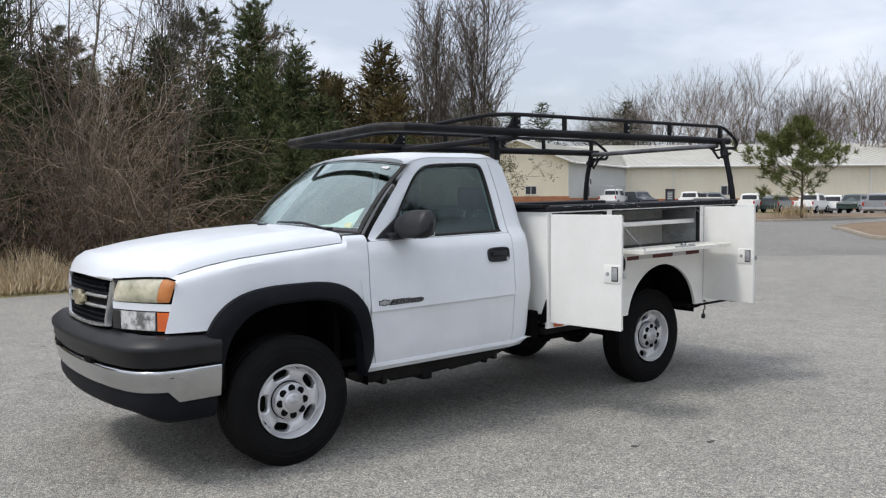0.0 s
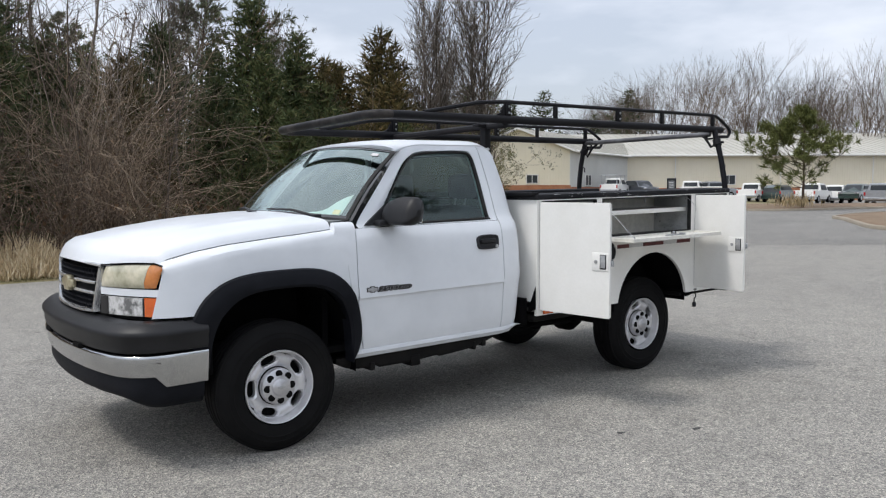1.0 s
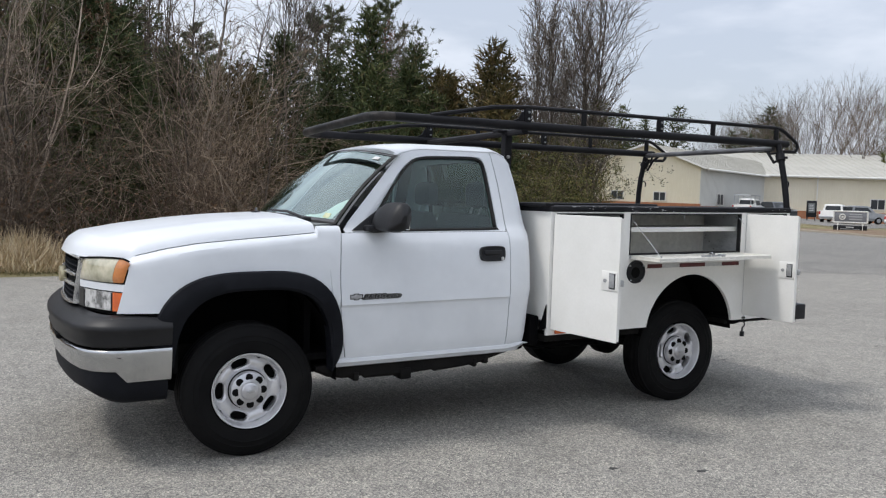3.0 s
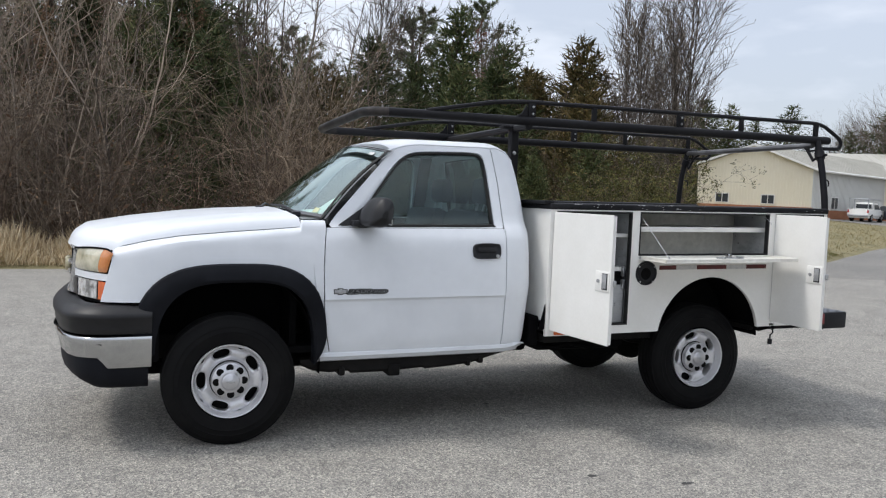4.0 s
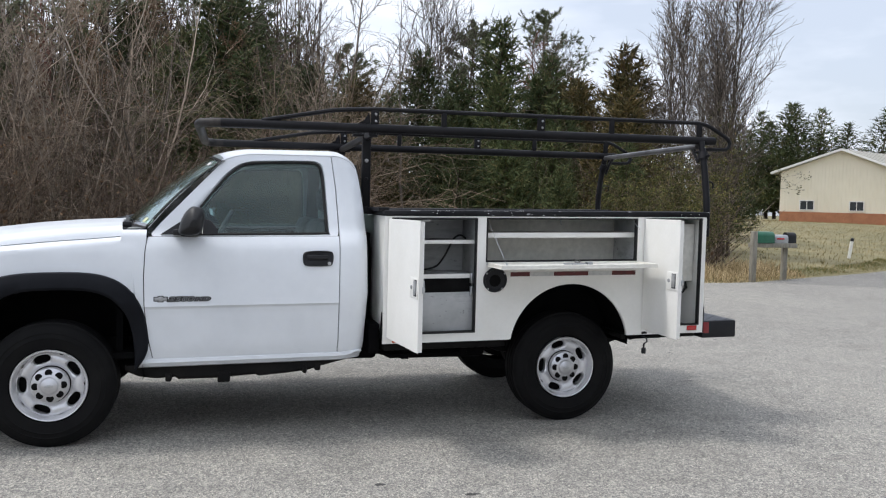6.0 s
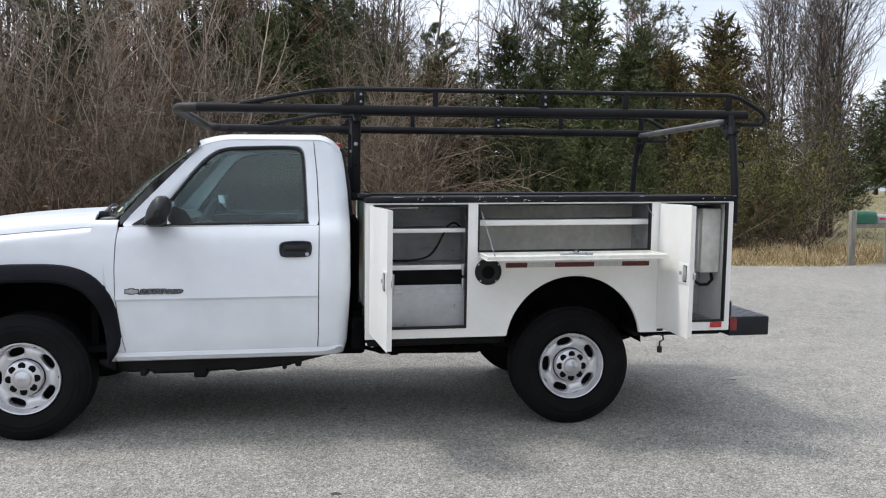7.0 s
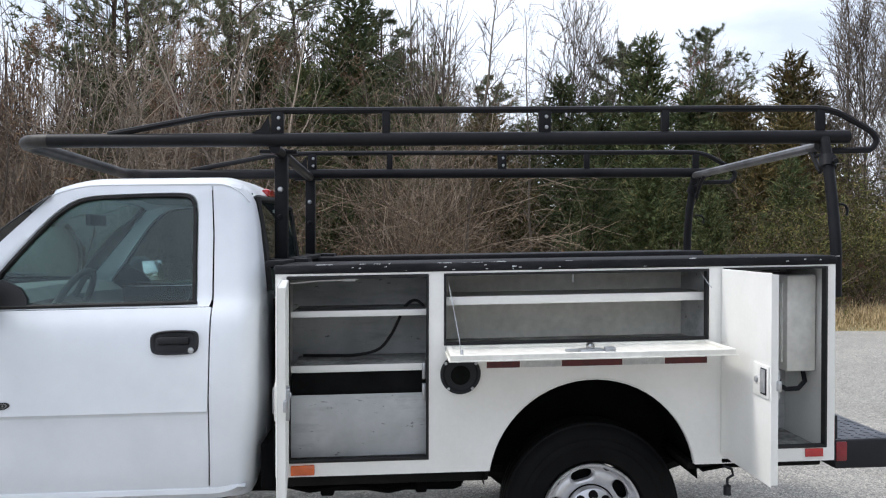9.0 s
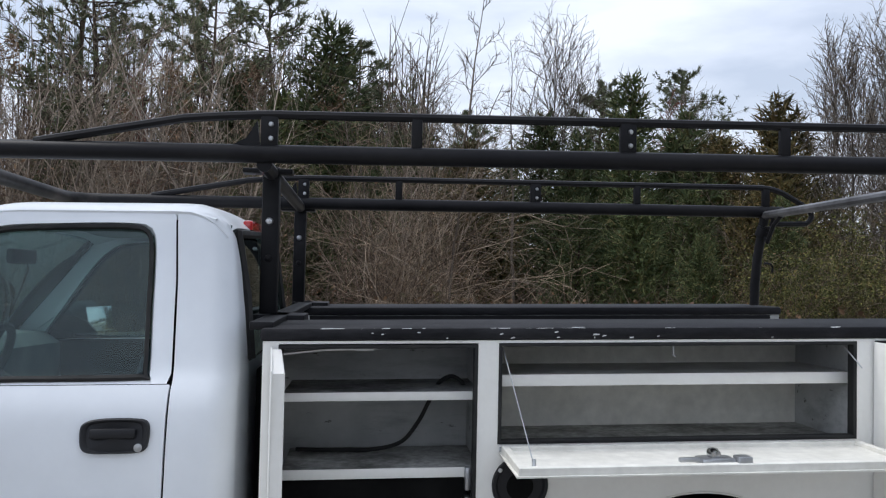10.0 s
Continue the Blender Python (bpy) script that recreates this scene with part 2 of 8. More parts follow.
CHIPPED = scratched_black()
LOT = asphalt("old_asphalt", (0.252, 0.247, 0.235), (0.308, 0.302, 0.284), 0.80)
ROAD = asphalt("road_asphalt", (0.19, 0.188, 0.183), (0.235, 0.231, 0.222), 0.85)
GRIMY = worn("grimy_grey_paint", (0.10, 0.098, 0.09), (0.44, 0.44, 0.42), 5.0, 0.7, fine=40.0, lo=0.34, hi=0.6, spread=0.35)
CONCRETE = worn("kerb_concrete", (0.25, 0.215, 0.165), (0.37, 0.325, 0.255), 3.0, 0.85)

# ---- mesh helpers ----
RAKE = 0.018


class Mesh:
    """Collects points and faces of one mesh."""

    def __init__(self):
        self.v, self.f = [], []

    def add(self, verts, faces):
        k = len(self.v)
        self.v.extend(tuple(p) for p in verts)
        self.f.extend(tuple(i + k for i in face) for face in faces)
        return self

    def box(self, x0, x1, y0, y1, z0, z1, bevel=0.0, turn=None):
        bm = bmesh.new()
        bmesh.ops.create_cube(bm, size=1.0)
        for v in bm.verts:
            v.co = Vector(((x0 + x1) / 2 + v.co.x * (x1 - x0), (y0 + y1) / 2 + v.co.y * (y1 - y0), (z0 + z1) / 2 + v.co.z * (z1 - z0)))
        if bevel:
            bmesh.ops.bevel(bm, geom=bm.edges[:], offset=bevel, segments=2, affect="EDGES", profile=0.5)
        if turn is not None:
            bm.transform(turn)
        bm.verts.index_update()
        self.add([v.co for v in bm.verts], [[v.index for v in f.verts] for f in bm.faces])
        bm.free()
        return self

    def weld(self):
        """Joins points that lie on one another."""
        seen, new_index, keep = {}, [], []
        for p in self.v:
            key = tuple(round(c, 5) for c in p)
            if key not in seen:
                seen[key] = len(keep)
                keep.append(p)
            new_index.append(seen[key])
        self.v = keep
        self.f = [q for q in (tuple(dict.fromkeys(new_index[i] for i in f)) for f in self.f) if len(q) > 2]
        return self

    def grid(self, rows, closed=False, flip=False):
        """Quads between rows of points; closed joins each row's end to its start."""
        w = len(rows[0])
        faces = []
        for i in range(len(rows) - 1):
            for j in range(w if closed else w - 1):
                a, b = i * w + j, i * w + (j + 1) % w
                q = (a, b, b + w, a + w)
                faces.append(q[::-1] if flip else q)
        return self.add([p for r in rows for p in r], faces)

    def tube(self, pts, r, sides=8, cap=True):
        """A round bar along points; r a number or one for each point."""
        pts = [Vector(p) for p in pts]
        rr = r if isinstance(r, (list, tuple)) else [r] * len(pts)
        ref = None
        rows = []
        for i, p in enumerate(pts):
            d = (pts[min(i + 1, len(pts) - 1)] - pts[max(i - 1, 0)]).normalized()
            if ref is None:
                ref = d.orthogonal().normalized()
            u = (ref - d * ref.dot(d)).normalized()
            ref = u
            w = d.cross(u)
            rows.append([p + (u * math.cos(a) + w * math.sin(a)) * rr[i] for a in [2 * math.pi * k / sides for k in range(sides)]])
        k = len(self.v)
        self.grid(rows, closed=True)
        if cap:
            self.f.append(tuple(range(k + sides - 1, k - 1, -1)))
            self.f.append(tuple(range(k + (len(pts) - 1) * sides, k + len(pts) * sides)))
        return self

    def lathe(self, profile, steps=48, centre=(0, 0, 0)):
        """Turns (radius, y) points about the y axis through centre."""
        cx, cy, cz = centre
        rows = [[(cx + r * math.cos(a), cy + y, cz + r * math.sin(a)) for a in [2 * math.pi * k / steps for k in range(steps)]] for r, y in profile]
        return self.grid(rows, closed=True)


def sheet(rows, thick):
    """A curved panel of some thickness from a grid of points; thick < 0 goes against the faces' normals."""
    m = Mesh().grid(rows)
    bm = bmesh.new()
    vs = [bm.verts.new(p) for p in m.v]
    for f in m.f:
        try:
            bm.faces.new([vs[i] for i in f])
        except ValueError:
            pass
    bmesh.ops.remove_doubles(bm, verts=bm.verts[:], dist=1e-5)
    bm.normal_update()
    bmesh.ops.solidify(bm, geom=bm.faces[:], thickness=thick)
    bm.verts.index_update()
    out = Mesh().add([v.co for v in bm.verts], [[v.index for v in f.verts] for f in bm.faces])
    bm.free()
    return out


def as_data(name, m, material, rake=False, sharp=32):
    me = bpy.data.meshes.new(name)
    v = [(x, y, z + RAKE * x) for x, y, z in m.v] if rake else m.v
    me.from_pydata(v, [], m.f)
    me.validate()
    me.materials.append(material)
    me.shade_smooth()
    me.set_sharp_from_angle(angle=radians(sharp))
    return me


def part(name, m, material, parent, label="", rake=False, sharp=32):
    ob = new(name, as_data(name, m, material, rake, sharp) if isinstance(m, Mesh) else m)
    ob.parent = parent
    if label:
        ob["label"] = label
    return ob


def solid(name, m, material, label, category, kind="", group="", sharp=32):
    return tagged(new(name, as_data(name, m, material, False, sharp)), label, category, group, kind)


def empty(name, label, category, group=""):
    return tagged(new(name), label, category, group)


def lerp_table(table, x):
    return float(np.interp(x, [a for a, _ in table], [b for _, b in table]))


def smooth_loop(pts, n):
    """n points evenly along a closed Catmull-Rom loop."""
    p = np.array(pts, float)
    k = len(p)
    dense = []
    for i in range(k):
        a, b, c, d = p[i - 1], p[i], p[(i + 1) % k], p[(i + 2) % k]
        for t in np.linspace(0, 1, 12, endpoint=False):
            dense.append(0.5 * (2 * b + (c - a) * t + (2 * a - 5 * b + 4 * c - d) * t * t + (3 * b - a - 3 * c + d) * t ** 3))
    return even_loop(dense, n)


def even_loop(pts, n):
    p = np.array(pts, float)
    q = np.vstack([p, p[:1]])
    s = np.r_[0, np.cumsum(np.linalg.norm(np.diff(q, axis=0), axis=1))]
    return [tuple(np.interp(v, s, q[:, i]) for i in range(q.shape[1])) for v in np.linspace(0, s[-1], n, endpoint=False)]


# ---- ground ----
def edge_y(x):
    """Far edge of the paved lot."""
    wave = 9.75 + 0.12 * math.sin(x * 0.31) + 0.06 * math.sin(x * 0.9 + 1)
    if x <= 12.5:
        return wave
    near = 0.50 * (x - 12.5) + 0.20 * max(0.0, x - 20.5)
    far = 0.44 * (x - 12.5)
    k = min(1.0, max(0.0, (x - 54.0) / 5.0))
    return wave + near + (far - near) * k * k * (3 - 2 * k)


def rise(x, y):
    """Height of the land beyond the lot."""
    d = y - edge_y(x)
    if d <= 0:
        return -0.10
    bank = 0.10 * min(1.0, d / 0.5) - 0.10
    back = y - 9.75 - max(0.0, 0.44 * (x - 12.5))
    slope = 1.0 * min(1.0, max(0.0, back - 1.0) / 27.0) * min(1.0, d / 3.0)
    return bank + slope * (1.0 if x > 8 else 0.45) + 0.02 * math.sin(x * 1.3) * math.cos(y * 0.9) * min(1, d)


GRASS_SOIL = worn("winter_grass_soil", (0.17, 0.155, 0.070), (0.30, 0.25, 0.125), 0.5, 0.95, fine=30.0, bump=0.4, dist=0.01, spread=0.35)
xs = np.unique(np.r_[np.linspace(-900, -60, 8), np.linspace(-60, 24, 57), np.linspace(24, 130, 46), np.linspace(130, 900, 8)])
rows = []
for k in np.r_[-900, -300, -80, -30, -8, -2, -0.5, 0.02, 0.3, 0.8, 1.5, 2.5, 4, 6, 9, 13, 18, 24, 30, 37, 45, 55, 70, 100, 160, 300, 900]:
    rows.append([(x, edge_y(min(x, 130)) + k, rise(x, edge_y(min(x, 130)) + k)) for x in xs])
solid("ground", Mesh().grid(rows, flip=True), GRASS_SOIL, "dry winter grass and soil rising behind the lot", "ground", "structure", sharp=180)
rows = []
for x in np.linspace(-80, 130, 211):
    rows.append([(x, edge_y(x), -0.14), (x, edge_y(x), -0.004), (x, edge_y(x) - 0.03, 0.0), (x, 4.0 if x < 12.5 else 4.0 + 0.2 * (x - 12.5), 0.0), (x, -20, 0.0), (x, -60, 0.0)])
solid("pavement", Mesh().grid(rows), LOT, "aged light grey asphalt lot with fine aggregate", "pavement", "structure", sharp=60)
rows = []
for u in np.linspace(0, 1, 60) ** 1.6:
    x = 12.6 + 112 * u
    lo = max(-16.0, 10.15 - 0.62 * (x - 12.6) + 0.25 * math.sin(x * 0.8))
    rows.append([(x, y, 0.004) for y in np.linspace(min(lo, edge_y(x) - 0.06), edge_y(x) - 0.05, 14)])
solid("road", Mesh().grid(rows, flip=True), ROAD, "darker asphalt of the access road", "road", "structure", sharp=180)


def slab(name, outline, z0, z1, material, label, category, dome=0.0, n=60):
    """A raised bed: rounded outline with upright sides."""
    loop = even_loop(smooth_loop(outline, 200), n)
    cx, cy = sum(p[0] for p in loop) / n, sum(p[1] for p in loop) / n
    rows = [[(cx + (x - cx) * k, cy + (y - cy) * k, z) for x, y in loop] for k, z in ((1.0, z0), (1.0, z1 - 0.02), (0.998, z1), (0.9, z1 + dome * 0.4), (0.6, z1 + dome * 0.9), (0.2, z1 + dome), (0.001, z1 + dome))]
    return solid(name, Mesh().grid(rows, closed=True), material, label, category, "structure", sharp=50)


def kerb(outline, n=90, w=0.15, h=0.15):
    loop = even_loop(smooth_loop(outline, 200), n)
    rows = []
    for i, (x, y) in enumerate(loop):
        tx, ty = loop[(i + 1) % n][0] - loop[i - 1][0], loop[(i + 1) % n][1] - loop[i - 1][1]
        L = math.hypot(tx, ty)
        nx, ny = ty / L, -tx / L
        rows.append([(x + nx * d, y + ny * d, z) for d, z in ((w, -0.02), (w, h - 0.03), (w - 0.03, h), (0.0, h), (0.0, -0.02))])
    rows.append(rows[0])
    return solid("kerb", Mesh().grid(rows), CONCRETE, "pale concrete kerb round a planted bed", "kerb", "structure", sharp=50)


MULCH = worn("dirt_and_mulch", (0.19, 0.125, 0.075), (0.30, 0.22, 0.14), 1.2, 0.95, fine=24.0, bump=0.5, dist=0.02, spread=0.4)
BED_FAR = [(48.6, 27.0), (50, 24.4), (58, 23.4), (70, 22.2), (84, 22.5), (84, 27), (70, 29.5), (62, 31.0), (58.6, 35), (57.0, 39.5), (54.6, 40), (53.0, 36), (50.8, 31)]
BED_NEAR = [(39.6, 15.6), (37.0, 13.9), (33, 11.4), (29, 8.6), (28.5, 5.5), (35, 3), (62, 5), (62, 15), (48, 17)]
for o in (BED_FAR, BED_NEAR):
    slab("planting_bed", o, -0.02, 0.13, MULCH, "brown dirt and mulch inside the kerb", "planting bed", 0.12)
    kerb(o)

# asphalt of the car park before the building
rows = []
for u in np.linspace(0, 1, 36):
    x = 62 + 50 * u
    lo = edge_y(x) + 6.0
    hi = lo + 30 - 22 * u
    rows.append([(x, y, rise(x, y) + 0.03) for y in np.linspace(lo, hi, 14)])
solid("car_park", Mesh().grid(rows, flip=True), ROAD, "asphalt car park before the long building", "pavement", "structure", sharp=180)

# oil spots and chips of tar on the lot
SPOT = worn("oil_spot", (0.035, 0.034, 0.033), (0.10, 0.098, 0.092), 9.0, 0.8)
rnd = random.Random(4)
for i in range(34):
    x, y = (1.85, -1.94) if i == 0 else (2.31, -2.18) if i == 1 else (5.15, 0.27) if i == 2 else (rnd.uniform(-5, 9), rnd.uniform(-3.6, 6))
    r = 0.021 if i < 3 else rnd.uniform(0.006, 0.020)
    loop = [(x + r * (0.6 + 0.9 * rnd.random()) * 1.5 * math.cos(a), y + r * (0.6 + 0.9 * rnd.random()) * math.sin(a)) for a in np.linspace(0, 2 * math.pi, 12, endpoint=False)]
    m = Mesh().grid([[(px, py, 0.0012) for px, py in loop], [(x + (px - x) * 0.5, y + (py - y) * 0.5, 0.0042) for px, py in loop], [(x, y, 0.0045)] * 12], closed=True)
    solid("tar_spot", m, SPOT, "small dark tar spot on the asphalt", "stain", "structure")

# ---- plants ----
BARK_GREY = leafy("grey_bark", ((0.0, (0.065, 0.056, 0.048)), (0.6, (0.135, 0.117, 0.10)), (1.0, (0.25, 0.22, 0.19))), 0.9)
BARK_BROWN = leafy("brown_twigs", ((0.0, (0.048, 0.036, 0.029)), (0.55, (0.122, 0.092, 0.072)), (0.9, (0.21, 0.165, 0.130)), (1.0, (0.34, 0.285, 0.23))), 0.9)
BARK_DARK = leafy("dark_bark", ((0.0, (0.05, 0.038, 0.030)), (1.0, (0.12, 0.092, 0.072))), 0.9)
CEDAR_GREEN = leafy("cedar_foliage", ((0.0, (0.036, 0.052, 0.023)), (0.5, (0.070, 0.094, 0.040)), (0.85, (0.118, 0.134, 0.056)), (1.0, (0.165, 0.142, 0.068))))
CEDAR_RUST = leafy("rusty_cedar_foliage", ((0.0, (0.040, 0.042, 0.017)), (0.5, (0.105, 0.092, 0.037)), (1.0, (0.20, 0.142, 0.060))))
PINE_GREEN = leafy("pine_needles", ((0.0, (0.085, 0.106, 0.064)), (0.6, (0.155, 0.180, 0.108)), (1.0, (0.24, 0.25, 0.152))))
YOUNG_PINE = leafy("bright_pine_needles", ((0.0, (0.08, 0.10, 0.032)), (0.6, (0.175, 0.20, 0.062)), (1.0, (0.31, 0.315, 0.115))))
OLIVE_LEAF = leafy("olive_leaves", ((0.0, (0.026, 0.030, 0.012)), (0.5, (0.074, 0.080, 0.028)), (0.9, (0.165, 0.162, 0.054)), (1.0, (0.20, 0.145, 0.066))))
DEAD_LEAF = leafy("dead_leaves", ((0.0, (0.07, 0.042, 0.026)), (0.6, (0.16, 0.10, 0.06)), (1.0, (0.26, 0.18, 0.11))))
OAK_LEAF = leafy("withered_oak_leaves", ((0.0, (0.12, 0.07, 0.042)), (0.6, (0.23, 0.145, 0.088)), (1.0, (0.33, 0.235, 0.15))))
RED_BUD = leafy("red_buds", ((0.0, (0.13, 0.045, 0.035)), (1.0, (0.26, 0.11, 0.08))))
STRAW = leafy("dry_straw", ((0.0, (0.42, 0.32, 0.19)), (0.5, (0.70, 0.56, 0.35)), (1.0, (0.88, 0.76, 0.54))))
LOW_STRAW = leafy("matted_straw", ((0.0, (0.17, 0.135, 0.07)), (0.5, (0.36, 0.285, 0.165)), (1.0, (0.62, 0.51, 0.33))))
MEADOW = leafy("winter_meadow", ((0.0, (0.14, 0.125, 0.05)), (0.5, (0.27, 0.23, 0.11)), (1.0, (0.42, 0.34, 0.19))))
TURF = leafy("thin_turf", ((0.0, (0.07, 0.085, 0.025)), (0.5, (0.15, 0.15, 0.055)), (1.0, (0.30, 0.25, 0.12))))


def prisms(segs, sides, cap=None):
    """Tapered bars: segs of (x0 y0 z0 x1 y1 z1 r0 r1)."""
    s = np.array(segs, float)
    a, b = s[:, :3], s[:, 3:6]
    d = b - a
    d /= np.maximum(np.linalg.norm(d, axis=1, keepdims=True), 1e-9)
    ref = np.where(np.abs(d[:, 2:3]) > 0.9, np.array([[1.0, 0, 0]]), np.array([[0, 0, 1.0]]))
    u = np.cross(d, ref)
    u /= np.linalg.norm(u, axis=1, keepdims=True)
    w = np.cross(d, u)
    ang = 2 * math.pi * np.arange(sides) / sides
    ring = u[:, None] * np.cos(ang)[None, :, None] + w[:, None] * np.sin(ang)[None, :, None]
    v = np.concatenate([a[:, None] + ring * s[:, 6][:, None, None], b[:, None] + ring * s[:, 7][:, None, None]], axis=1)
    n = len(s)
    base = (np.arange(n) * 2 * sides)[:, None, None]
    k = np.arange(sides)
    q = np.stack([k, (k + 1) % sides, (k + 1) % sides + sides, k + sides], axis=1)[None] + base
    return v.reshape(-1, 3), q.reshape(-1, 4)


def raw(name, v, f, material):
    me = bpy.data.meshes.new(name)
    me.from_pydata(v.tolist() if isinstance(v, np.ndarray) else v, [], f.tolist() if isinstance(f, np.ndarray) else f)
    me.materials.append(material)
    return me


def blades(centres, dirs, lengths, widths, rng):
    """Narrow leaves or needles: each a bent pair of triangles."""
    n = len(centres)
    d = dirs / np.maximum(np.linalg.norm(dirs, axis=1, keepdims=True), 1e-9)
    side = np.cross(d, rng.normal(size=(n, 3)))
    side /= np.maximum(np.linalg.norm(side, axis=1, keepdims=True), 1e-9)
    up = np.cross(side, d)
    L, Wd = lengths[:, None], widths[:, None]
    v = np.stack([centres, centres + d * L * 0.5 + side * Wd + up * L * 0.06, centres + d * L, centres + d * L * 0.5 - side * Wd + up * L * 0.06], axis=1)
    f = np.arange(n * 4).reshape(n, 4)
    return v.reshape(-1, 3), f


def needles(centres, dirs, lengths, widths, rng):
    """Thin tapering needles or scale sprays: one narrow triangle each."""
    n = len(centres)
    d = dirs / np.maximum(np.linalg.norm(dirs, axis=1, keepdims=True), 1e-9)
    side = np.cross(d, rng.normal(size=(n, 3)))
    side /= np.maximum(np.linalg.norm(side, axis=1, keepdims=True), 1e-9)
    L, Wd = lengths[:, None], widths[:, None]
    v = np.stack([centres + side * Wd, centres - side * Wd, centres + d * L], axis=1)
    return v.reshape(-1, 3), np.arange(n * 3).reshape(n, 3)


def wander(rng, p, d, length, n, r0, r1, bend_up=0.0, rough=0.12):
    """A crooked shoot: its segments and the points along it."""
    segs, pts = [], [np.array(p, float)]
    d = np.array(d, float) / np.linalg.norm(d)
    dirs = [d]
    for i in range(n):
        d = d + rng.normal(size=3) * rough + np.array([0, 0, bend_up])
        d /= np.linalg.norm(d)
        q = pts[-1] + d * length / n
        ra, rb = r0 + (r1 - r0) * i / n, r0 + (r1 - r0) * (i + 1) / n
        segs.append((*pts[-1], *q, ra, rb))
        pts.append(q)
        dirs.append(d)
    return segs, pts, dirs


def off_axis(rng, d, angle):
    a = np.cross(d, rng.normal(size=3))
    a /= np.linalg.norm(a)
    return np.cos(angle) * d + np.sin(angle) * a


def bare_tree(seed, height, spread, low=0.28, lean=0.05, branches=24, stems=1, up=0.07, thick=1.0, twig=1.0, fine=True, oval=False, crook=0.065, fork=0.13):
    """A leafless tree; oval makes the crown widest at its middle, on steeply rising branches."""
    rng = np.random.default_rng(seed)
    trunk, limbs, twigs = [], [], []
    for st in range(stems):
        d0 = np.array([rng.normal() * lean, rng.normal() * lean, 1.0]) if stems == 1 else np.array([rng.normal() * fork, rng.normal() * fork, 1.0])
        H = height * (1.0 if st == 0 else rng.uniform(0.72, 1.0))
        base = np.array([0, 0, -0.25]) + (0 if stems == 1 else 1) * np.array([rng.normal() * 0.18, rng.normal() * 0.18, 0])
        s, pts, dirs = wander(rng, base, d0, H, 14, thick * H * 0.0085 + 0.012, 0.008, 0.02, crook)
        trunk.append((pts, [q[6] for q in s] + [s[-1][7]]))
        for b in range(branches):
            h = low + (1 - low) * (b + rng.random()) / branches
            i = min(13, int(h * 14))
            p = pts[i] + (pts[i + 1] - pts[i]) * (h * 14 - i)
            bl = spread * (1.12 - h) ** 0.75 * rng.uniform(0.55, 1.15)
            if oval:
                bl = spread * (0.30 + 0.85 * math.sin(math.pi * (0.12 + 0.86 * (h - low) / (1 - low))) ** 0.8) * rng.uniform(0.7, 1.1)
            r = max(0.007, 0.024 * thick * (1.1 - h)) * twig
            s1, p1, d1 = wander(rng, p, off_axis(rng, dirs[i], rng.uniform(0.35, 0.7) if oval else rng.uniform(0.45, 0.95)), bl, 5, r, 0.0045 * twig, up, 0.10 if oval else 0.15)
            limbs += s1
            for k in range(1, 6):
                for _ in range(2 if k > 2 else 1):
                    s2, p2, d2 = wander(rng, p1[k], off_axis(rng, d1[k], rng.uniform(0.4, 0.9)), bl * rng.uniform(0.22, 0.48), 3 if fine else 1, 0.0065 * twig, 0.003 * twig, up, 0.18)
                    twigs += s2
                    for j in (2, 3) if fine else ():
                        s3, _, _ = wander(rng, p2[j], off_axis(rng, d2[j], rng.uniform(0.4, 0.9)), bl * rng.uniform(0.10, 0.22), 1, 0.0038 * twig, 0.0022 * twig, up, 0.1)
                        twigs += s3
    return trunk, limbs, twigs


def bare_tree_thing(name, seed, height, spread, label, group, mat_twig, leaf=None, leaves=0, **kw):
    trunk, limbs, twigs = bare_tree(seed, height, spread, **kw)
    t = empty(name, label, "tree", group)
    for pts, rr in trunk:
        part("trunk", Mesh().tube(pts, rr, 7), BARK_GREY, t)
    part("branchwork", raw("branchwork", *prisms(limbs, 3), mat_twig), None, t)["kind"] = "stuff"
    part("twigwork", raw("twigwork", *prisms(twigs, 3), mat_twig), None, t)["kind"] = "stuff"
    if leaves:
        rng = np.random.default_rng(seed + 500)
        tip = np.array(twigs)[:, 3:6]
        c = tip[rng.integers(0, len(tip), leaves)] + rng.normal(size=(leaves, 3)) * 0.06
        d = rng.normal(size=(leaves, 3)) + np.array([0, 0, -0.5])
        part("foliage", raw("foliage", *blades(c, d, rng.uniform(0.07, 0.14, leaves), rng.uniform(0.018, 0.034, leaves), rng), leaf), None, t)["kind"] = "stuff"
    return t


